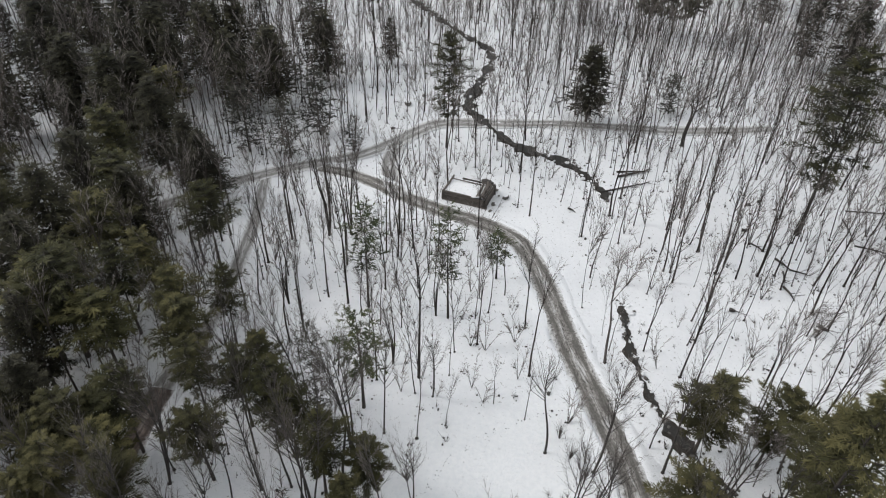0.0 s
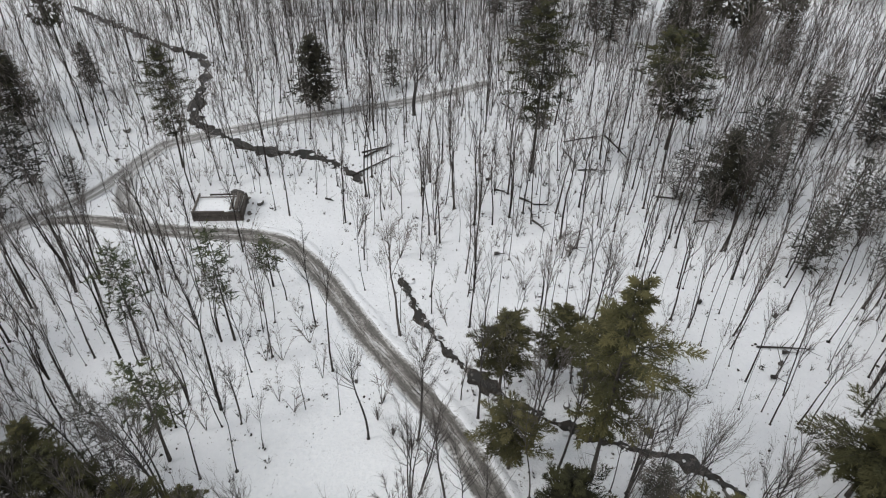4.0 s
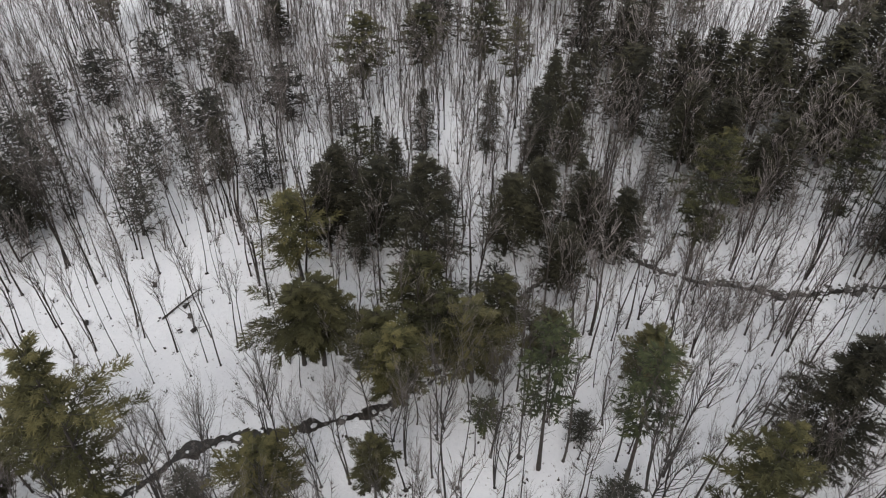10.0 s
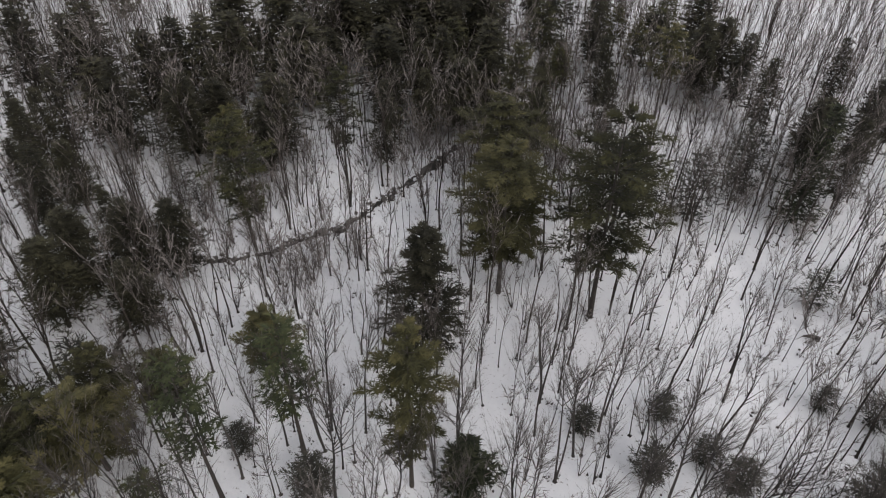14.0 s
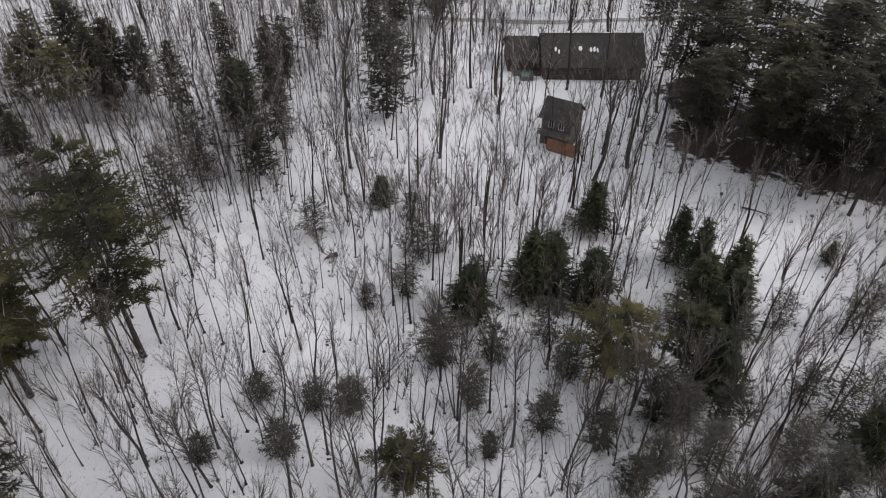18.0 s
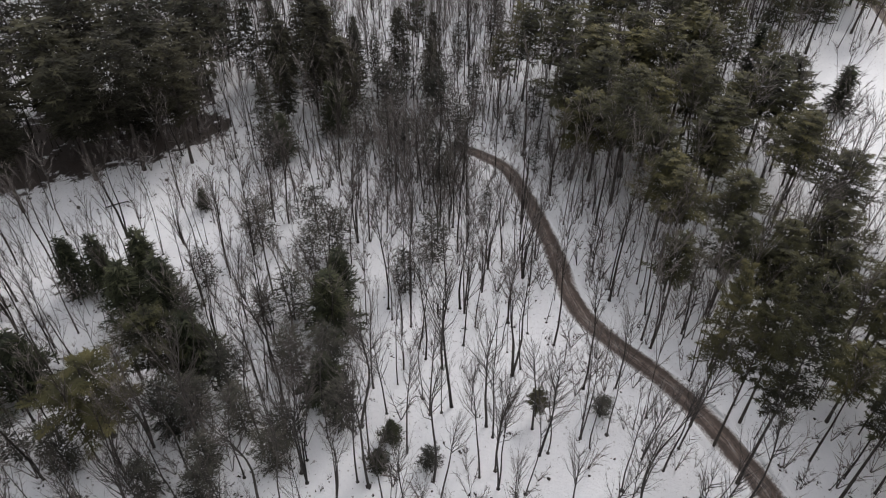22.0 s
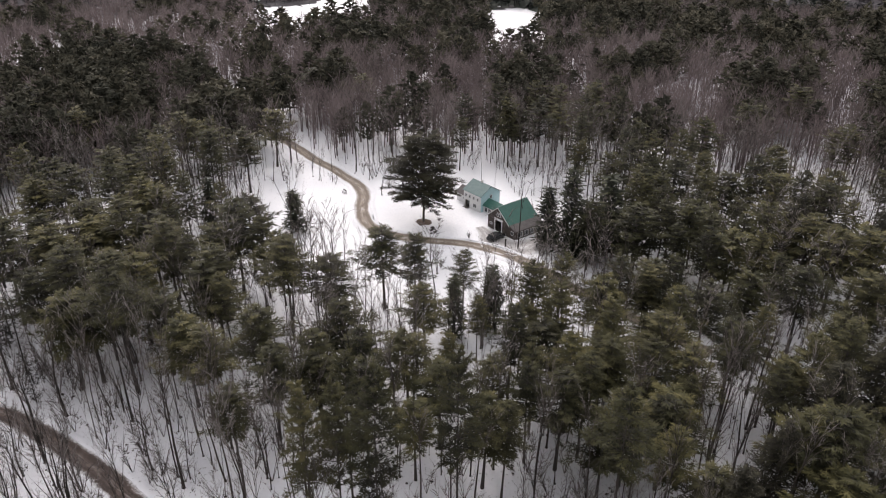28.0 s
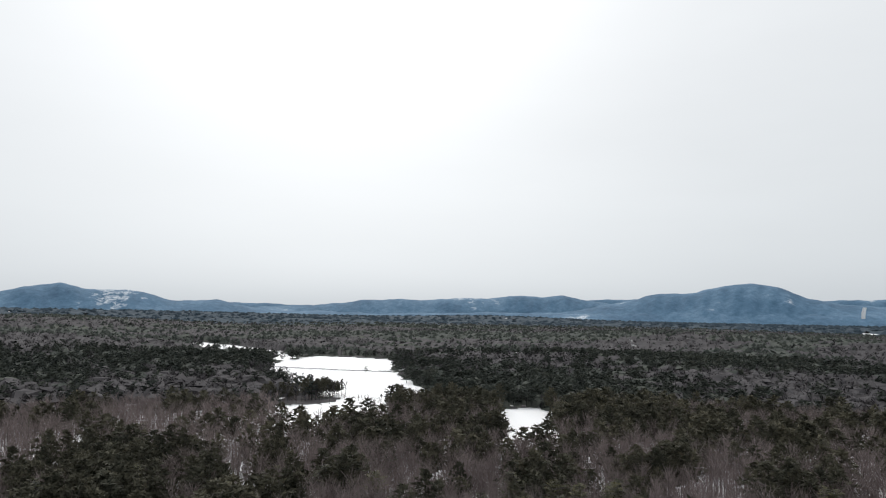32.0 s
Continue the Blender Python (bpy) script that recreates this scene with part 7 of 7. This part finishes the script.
def bush(name, x, y, w, h, material, label, category, n=420, size=0.28, dense=True):
    """A shrub: stems from one base and sprays over an uneven dome."""
    b = at_place(name, x, y, 0, label, category)
    r = random.Random(name + str(round(x * 10)))
    stems, leaves = Shape(), Shape()
    for k in range(16):
        a = r.uniform(0, 6.28)
        q = r.uniform(0.3, 1)
        stems.tube([Vector((0, 0, -0.15)), Vector((math.cos(a) * w * 0.2 * q, math.sin(a) * w * 0.2 * q, h * 0.5)), Vector((math.cos(a) * w * 0.42 * q, math.sin(a) * w * 0.42 * q, h * r.uniform(0.6, 0.95)))], [0.04, 0.025, 0.006], 3, 0.4, True)
    for k in range(n):
        a, z = r.uniform(0, 6.28), r.uniform(0.05, 1) ** 0.8
        rad = w / 2 * math.sqrt(max(0, 1 - (z - 0.25) ** 2 / 0.6)) * (r.uniform(0.75, 1.05) if dense else r.uniform(0.3, 1.0)) * (1 + 0.18 * math.sin(3 * a + z * 4))
        if z > 0.7:
            rad *= math.sqrt(r.random())
        lump = 1 + 0.16 * math.sin(5 * a + 7 * z) * math.sin(2 * a + 3)
        c = Vector((math.cos(a) * rad * lump, math.sin(a) * rad * lump, z * h * (0.85 + 0.15 * math.sin(2 * a + 1))))
        d = Vector((math.cos(a), math.sin(a), r.uniform(-0.2, 1.0) + (1.0 if z > 0.7 else 0))).normalized()
        # tone rises with height: light from above put into the leaf colour
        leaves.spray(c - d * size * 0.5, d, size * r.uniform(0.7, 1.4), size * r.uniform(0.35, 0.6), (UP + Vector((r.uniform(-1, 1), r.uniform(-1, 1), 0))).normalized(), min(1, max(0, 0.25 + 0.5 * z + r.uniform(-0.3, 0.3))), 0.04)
    # near-black inner leaves stand for the shade inside the shrub
    for k in range(n // 2 if dense else n // 4):
        a, z, q = r.uniform(0, 6.28), r.uniform(0.1, 0.85), math.sqrt(r.random()) * 0.8
        rad = w / 2 * q * math.sqrt(max(0, 1 - (z - 0.25) ** 2 / 0.6))
        d = Vector((math.cos(a), math.sin(a), r.uniform(-0.4, 0.6))).normalized()
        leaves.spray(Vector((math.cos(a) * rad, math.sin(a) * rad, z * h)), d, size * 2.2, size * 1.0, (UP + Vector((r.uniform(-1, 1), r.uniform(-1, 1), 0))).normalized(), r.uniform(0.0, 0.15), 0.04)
    part("stem_tangle", stems.mesh("stems", BARK), None, b)["kind"] = "stuff"
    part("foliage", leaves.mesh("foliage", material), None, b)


def twiggy(x, y, w, h, label, n=40):
    b = at_place("shrub", x, y, 0, label, "shrub", "bare shrubs in the yard")
    r = random.Random("twiggy" + str(round(x * 10)))
    s = Shape()
    for k in range(n):
        a, q = r.uniform(0, 6.28), r.uniform(0.1, 1)
        p1 = Vector((math.cos(a) * w * 0.25 * q, math.sin(a) * w * 0.25 * q, h * 0.55))
        p2 = p1 + Vector((math.cos(a + r.uniform(-1, 1)) * w * 0.25, math.sin(a + r.uniform(-1, 1)) * w * 0.25, h * r.uniform(0.1, 0.45)))
        s.tube([Vector((0, 0, -0.1)), p1, p2], [0.016, 0.011, 0.003], 3, r.uniform(0.3, 0.9), True)
    part("stem_tangle", s.mesh("stems", TWIGS), None, b)["kind"] = "stuff"


def fallen_tree(p, q, r0, label, branches=14):
    b = new("fallen_tree")
    tagged(b, label, "fallen tree")
    a, c = Vector((*p, float(lie(*p)) + r0)), Vector((*q, float(lie(*q)) + r0 * 0.6 + 0.15))
    b.matrix_basis = Matrix.Translation(a)
    r = random.Random("fall" + str(p))
    s, tw = Shape(), Shape()
    d = c - a
    s.tube([Vector((0, 0, 0)), d * 0.5 + Vector((0.1, -0.1, 0.1)), d], [r0, r0 * 0.75, r0 * 0.25], 7, 0.4)
    side = d.cross(UP).normalized()
    for k in range(branches):
        t = r.uniform(0.25, 1)
        e = (d.normalized() * 0.6 + side * r.choice((-1, 1)) * r.uniform(0.4, 1) + UP * r.uniform(0.0, 0.7)).normalized()
        L = r.uniform(0.8, 2.6)
        tw.tube([d * t, d * t + e * L * 0.6, d * t + e * L + UP * 0.15], [0.05, 0.03, 0.006], 3, r.uniform(0.2, 0.6), True)
    part("trunk", s.mesh("trunk", BARK, True), None, b)
    limbs = part("branch_tangle", tw.mesh("branch_tangle", TWIGS), None, b)
    limbs["kind"] = "stuff"


def boulder(x, y, w, cap):
    b = at_place("boulder", x, y, random.uniform(0, 360), "dark boulder with snow on top" if cap else "dark bare boulder in the snow", "boulder", "boulders on the forest floor")
    bm = bmesh.new()
    bmesh.ops.create_icosphere(bm, subdivisions=2, radius=0.5)
    for v in bm.verts:
        v.co *= 1 + 0.35 * noise.noise(v.co * 2.2 + Vector((x, y, 0)))
    bm.transform(Matrix.Translation((0, 0, w * 0.18)) @ Matrix.Diagonal((w, w * 0.8, w * 0.7, 1)))
    part("stone", bm, ROCK, b)
    if cap:
        bm = bmesh.new()
        bmesh.ops.create_icosphere(bm, subdivisions=2, radius=0.4)
        bm.transform(Matrix.Translation((0, 0, w * 0.46)) @ Matrix.Diagonal((w, w * 0.75, w * 0.22, 1)))
        part("snow_cap", bm, SNOW, b)


def fence():
    f = at_place("fence", 0, 0, 0, "thin wire garden fence on dark posts", "fence")
    f.matrix_basis = Matrix()
    line = smooth_line([(-152, 60), (-143.5, 58.2), (-135, 57.5), (-136, 64), (-142, 70), (-150, 72)], 2.4)
    tops = []
    for x, y in line:
        z = float(lie(x, y))
        part("post", boxes((x - 0.05, x + 0.05, y - 0.05, y + 0.05, z - 0.3, z + 1.5)), BARK, f)
        tops.append(Vector((x, y, z)))
    for h in (0.35, 0.75, 1.15, 1.42):
        s = Shape()
        s.tube([t + UP * h for t in tops], [0.014] * len(tops), 3, 0.4)
        part("wire", s.mesh("wire", STEEL), None, f)


barn()
house()
suv()
ruin()
long_house()
hill_cabin()
fence()
bench(-39.1, 12.6, 62, "grey wooden bench dusted with snow beside the lane")
bench(-147.2, 19.6, 20, "weathered bench in the snowy yard")
bush("yew", -38.4, 4.6, 4.3, 3.5, YEW, "dense round dark evergreen bush in snow", "bush", 4200, 0.26)
plant("hemlock", -36.2, 23.2, 6.4, 4.8)
plant("hemlock", -37.6, 24.6, 5.0, 3.4)
bush("evergreen_bush", -41.8, 12.0, 1.7, 2.6, YEW, "small upright evergreen bush by the lane", "bush", 500, 0.25)
bush("evergreen_bush", -39.6, 10.2, 0.9, 0.9, YEW, "tiny evergreen bush in the snow", "bush", 160, 0.2)
bush("beech_sapling", -36.6, 10.6, 1.5, 1.9, RUSTY, "small beech with russet winter leaves", "sapling", 160, 0.16, False)
bush("beech_sapling", -38.0, 9.4, 1.4, 1.7, RUSTY, "small beech with pale russet leaves", "sapling", 60, 0.14, False)
for x, y, w, h in ((-116.8, 39.6, 1.8, 1.6), (-131.0, 12.5, 3.4, 1.4), (-133.5, 10.5, 3.0, 1.8), (-126.5, 36.2, 2.4, 0.9), (-104, 34, 3.0, 2.4), (-107, 31, 3.4, 3.0), (-101, 38, 3.0, 2.6), (-147, 30, 3.0, 2.6), (-108.5, 27.5, 2.6, 2.2), (-97, 40.5, 3.6, 3.2), (-99.5, 57.5, 4.5, 2.0), (-103.5, 57.8, 4.0, 2.2), (-96, 57, 4.5, 2.2)):
    twiggy(x, y, w, h, "leafless brown shrub in the snowy yard")
fallen_tree((-49.0, 17.6), (-42.2, 25.2), 0.2, "fallen dead tree with bare branches beside the lane", 80)
fallen_tree((-50.5, 19.5), (-44.5, 21.5), 0.13, "thin fallen tree lying on snow", 40)
fallen_tree((-45.8, -80.6), (-49.2, -78.1), 0.12, "short brown log lying on snow", 2)
fallen_tree((12.0, -70.4), (13.6, -69.6), 0.34, "broken brown stump tipped over in snow", 6)
fallen_tree((57, 36), (63, 33), 0.14, "fallen branchy trunk half sunk in snow", 10)
fallen_tree((24, 88), (32, 90.5), 0.16, "fallen trunk near the brook", 6)
STONES = random.Random(8)
for x, y, w in ((45.7, 59.7, 0.8), (11.9, 49.0, 0.5), (47.5, 54, 0.5), (52, 50, 0.4), (33, 33.5, 1.0), (31.5, 37, 0.9), (37.5, 30.5, 1.1), (40.5, 22, 1.2), (43.5, 12, 0.9), (60, -4, 1.0), (72.5, -22.3, 0.9), (69.5, -27, 1.0), (68.6, -33, 1.0), (67.2, -38, 1.3), (67, -43, 1.2), (68.6, -47, 1.0), (9.3, 86.4, 1.2), (-32, -94, 0.7), (-38, -90, 0.6), (-44, -84, 0.7), (-50, -86, 0.6), (-36, -98, 0.8), (-42, -92, 0.6), (-55, -78, 0.6)):
    boulder(x, y, w, STONES.random() < 0.6)


# ---- brook stones, yard trees, field edge ----
def lumps(name, spots, material, label, category, flat=0.7, seed=3):
    """Many small rounded lumps in one mesh. spots: x, y, width, lift."""
    r = random.Random(seed)
    bm = bmesh.new()
    bmesh.ops.create_icosphere(bm, subdivisions=1, radius=0.5)
    base = np.array([v.co for v in bm.verts])
    faces = np.array([[v.index for v in f.verts] for f in bm.faces])
    bm.free()
    vs, fs = [], []
    for k, (x, y, w, lift) in enumerate(spots):
        a = r.uniform(0, 6.28)
        c = base * np.array([r.uniform(0.8, 1.2) for _ in range(len(base))])[:, None] * np.array((w * r.uniform(0.9, 1.5), w, w * flat))
        c = np.stack([c[:, 0] * math.cos(a) - c[:, 1] * math.sin(a) + x, c[:, 0] * math.sin(a) + c[:, 1] * math.cos(a) + y, c[:, 2] + float(lie(x, y)) + lift], 1)
        vs.append(c)
        fs.append(faces + k * len(base))
    tagged(new(name, mesh_np(name, np.concatenate(vs), np.concatenate(fs), material, smooth=True)), label, category, kind="stuff")


def along(line, n, seed, spread, sizes, lift):
    r = random.Random(seed)
    pts = smooth_line(line, 0.5)
    out = []
    for _ in range(n):
        i = r.randrange(len(pts))
        w = r.uniform(*sizes)
        out.append((float(pts[i][0]) + r.gauss(0, spread), float(pts[i][1]) + r.gauss(0, spread), w, lift + 0.1 * w))
    return out


lumps("brook_stones", along(LOWER_BROOK, 420, 5, 0.55, (0.15, 0.5), 0.08) + along(UPPER_BROOK, 160, 6, 0.9, (0.2, 0.6), 0.08) + along(LOWER_BROOK[11:20], 120, 9, 0.5, (0.3, 0.8), 0.12), ROCK, "dark wet stones scattered along the brook", "stones")
lumps("snow_hummocks", along(LOWER_BROOK, 260, 15, 0.6, (0.2, 0.7), 0.06) + along(UPPER_BROOK, 90, 16, 1.0, (0.25, 0.8), 0.06), SNOW, "small snow hummocks biting into the brook", "snow", 0.45)

tuft_rng = random.Random(41)
tufts = []
for a, b in (((-2.5, 35.5), (1.4, 40.9)), ((1.4, 40.9), (9.1, 45.6)), ((9.1, 45.6), (14.7, 47.0)), ((14.7, 47), (16.2, 43))):
    for k in range(26):
        q = tuft_rng.random()
        tufts.append((a[0] + (b[0] - a[0]) * q + tuft_rng.gauss(0, 0.3), a[1] + (b[1] - a[1]) * q + tuft_rng.gauss(0, 0.3), tuft_rng.uniform(0.04, 0.12), 0.02))
for k in range(2200):
    d, a = 24 + 90 * math.sqrt(tuft_rng.random()), tuft_rng.uniform(0, 6.28)
    if room(np.array([d * math.sin(a)]), np.array([d * math.cos(a)]))[0] > 0.3:
        tufts.append((d * math.sin(a), d * math.cos(a), tuft_rng.uniform(0.08, 0.3) * (1.4 if tuft_rng.random() < 0.12 else 1), 0.04))
lumps("forest_litter", tufts, MUD, "dark stubs, bark and fallen litter on the snow", "litter", 0.6)


def lone_tree(x, y, h, spread, girth, limbs, twigs, label, fork=True):
    b = at_place("hardwood_tree", x, y, 40 * x, label, "tree", "leafless trees by themselves")
    wood, fine = bare_tree(random.Random("lone" + str(round(x * 10))), h, spread, limbs, twigs, 6, 8, fork=fork)
    part("trunk", wood.mesh("trunk", BARK, True), None, b)
    c_ = part("twig_crown", fine.mesh("twigs", TWIGS), None, b)
    c_["kind"] = "stuff"
    b.matrix_basis = b.matrix_basis @ Matrix.Diagonal((girth, girth, 1, 1))


lone_tree(40.2, 103.0, 12.5, 4.4, 1.9, 22, 200, "old dark spreading tree forking low beside the track")
lone_tree(-83.5, 33.0, 11.0, 3.4, 1.25, 30, 420, "grey leafless tree with a dense twiggy crown")
lone_tree(-81.0, 30.0, 9.5, 3.0, 1.2, 26, 360, "grey leafless tree with a dense twiggy crown")
lone_tree(-86.5, 42.5, 8.5, 3.2, 1.4, 24, 160, "dark crooked leafless tree beside the driveway")
lone_tree(-90.5, 44.0, 7.0, 2.6, 1.3, 22, 140, "dark crooked leafless tree beside the driveway")
for x, y, h in ((-105.2, 29.8, 4.5), (-103.3, 32.7, 4.2), (-143, 27.5, 8.0), (-146, 33, 9.0)):
    lone_tree(x, y, h, h * 0.42, 1.3, 18, 130, "small leafless fruit tree in open snow")
for x, y in ((13.2, 40.8), (14.4, 38.6), (15.2, 36.2), (12.4, 43.2), (-3.0, 38.0)):
    twiggy(x, y, 2.2, 2.8, "leafless shrub at the edge of open snow", 46)


def mulch(x, y):
    b = at_place("mulch_ring", x, y, 0, "ring of brown mulch under the great pine", "mulch")
    bm = bmesh.new()
    bmesh.ops.create_circle(bm, cap_ends=True, cap_tris=True, segments=20, radius=1.7)
    for v in bm.verts:
        k = v.co.length
        v.co *= random.uniform(0.8, 1.15)
        v.co.z = 0.22 if k < 0.5 else 0.03
    part("mulch", bm, DRIVE_MULCH, b)


DRIVE_MULCH = grain_material("brown_mulch", (0.05, 0.032, 0.022), (0.15, 0.10, 0.07), 3.0, 0.9, 5.0, 0.7, 0.05)
mulch(-126.6, 32.9)
lumps("flower_bed", [(-121.5 + random.uniform(-2, 2), 33.5 + random.uniform(-0.9, 0.9), random.uniform(0.25, 0.7), 0.08) for _ in range(14)], MUD, "frozen remains of a flower bed in snow", "flower bed", 0.6, 12)
for x, y, h, w in [(-44.2, -111.1, 19.0, 6.5), (-52.0, -119.9, 21.0, 7.5), (-46.0, -129.9, 20.0, 6.5), (-53.8, -135.2, 22.0, 8.0)]:
    plant("tall_hemlock", x, y, h, w)
yard_post = at_place("post", -111.6, 45.3, 10, "short dark wooden post by the parking place", "post")
part("shaft", boxes((-0.11, 0.11, -0.11, 0.11, -0.3, 1.7)), BARK, yard_post)
part("cap", boxes((-0.14, 0.14, -0.14, 0.14, 1.702, 1.78)), BARK, yard_post)
boulder(-7.0, 115.7, 1.5, True)
boulder(-4.2, 119.0, 0.9, False)
fallen_tree((27.2, 92.0), (33.0, 94.2), 0.2, "mossy log lying near the brook", 5)
fallen_tree((18.5, 84.0), (19.4, 82.8), 0.16, "short dark log end sticking out of snow", 1)
# low dark stumps
for k, (px, py) in enumerate(((47.5, 86.6), (46.0, 59.8), (55.2, 44.4), (36.1, 63.1), (62.3, 38.9), (59.1, 34.1), (57.4, 32.8), (55.0, 31.7), (45.7, 59.9), (42.6, 79.0), (-9.4, 105.9), (45.4, 85.7))):
    fallen_tree((px, py), (px + 0.7, py + 0.35 * (-1) ** k), 0.26, "short dark stump end poking out of snow", 2)
# dead limbs and thin trunks strewn on the snow of the north-eastern woods
for k, (p, q) in enumerate((
        ((27.3, 93.4), (32.4, 93.6)), ((66.0, 58.0), (69.0, 57.0)),
        ((60.1, 84.9), (67.5, 83.7)), ((67.5, 83.7), (66.6, 75.6)), ((58.8, 82.7), (57.8, 76.9)), ((57.7, 76.5), (62.3, 74.2)),
        ((45.2, 72.8), (46.3, 70.2)), ((46.3, 70.6), (48.5, 69.2)), ((45.3, 70.2), (44.2, 67.0)), ((44.3, 67.3), (44.7, 64.5)),
        ((56.7, 100.9), (57.2, 95.5)), ((42.9, 76.2), (44.2, 74.1)), ((64.4, 65.4), (67.3, 63.3)), ((68.5, 66.1), (66.6, 62.3)))):
    fallen_tree(p, q, 0.12 if k % 3 else 0.17, "crooked dead trunk lying dark across the snow" if k % 2 else "dark dead limb lying on the snow", 5)


# ---- the far field ----
divider = smooth_line([(-752, 14), (-722, 52), (-697, 85), (-663, 130)], 1.4)
v, f, t = stack(firs_far, places_of(divider[:, 0] + rng.normal(0, 0.5, len(divider)), divider[:, 1], (2.0, 3.0), (0.07, 0.13)), rng)
tagged(new("hedgerow", mesh_np("field_divider", v, f, LAST_WOOD, t)), "thin dark line of brush across the white field", "brush", kind="stuff")
for x, y, h in ((-658, 101, 7.5), (-535, 50, 11.0), (-470, 92, 6.0), (-455, 84, 6.0)):
    plant("white_pine", x, y, h, h * 0.7)
# a hedgerow between the two snowy fields, pines at one end of it
hedge = smooth_line([(-478, 12), (-472, 34), (-482, 52), (-474, 66), (-452, 80), (-436, 96)], 1.6)
hx, hy = hedge[:, 0] + rng.normal(0, 2.5, len(hedge)), hedge[:, 1] + rng.normal(0, 2.5, len(hedge))
v, f, t = stack(bare_mid, places_of(hx, hy, (1.2, 2.0), (0.2, 0.4)), rng)
tagged(new("hedgerow", mesh_np("hedgerow", v, f, FAR_WOOD, t)), "low brown brush dividing two snowy fields", "brush", kind="stuff")
along_row = rng.random(75)
row_x, row_y = -466 - 30 * along_row - rng.uniform(0, 24, 75), 4 + 56 * along_row
v, f, t = stack(firs_rough, places_of(row_x, row_y, (0.7, 1.0), (0.5, 0.85)), rng)
tagged(new("hedgerow_pines", mesh_np("hedgerow_pines", v, f, FAR_PINE, t)), "row of dark pines at the field's edge", "trees", kind="stuff")
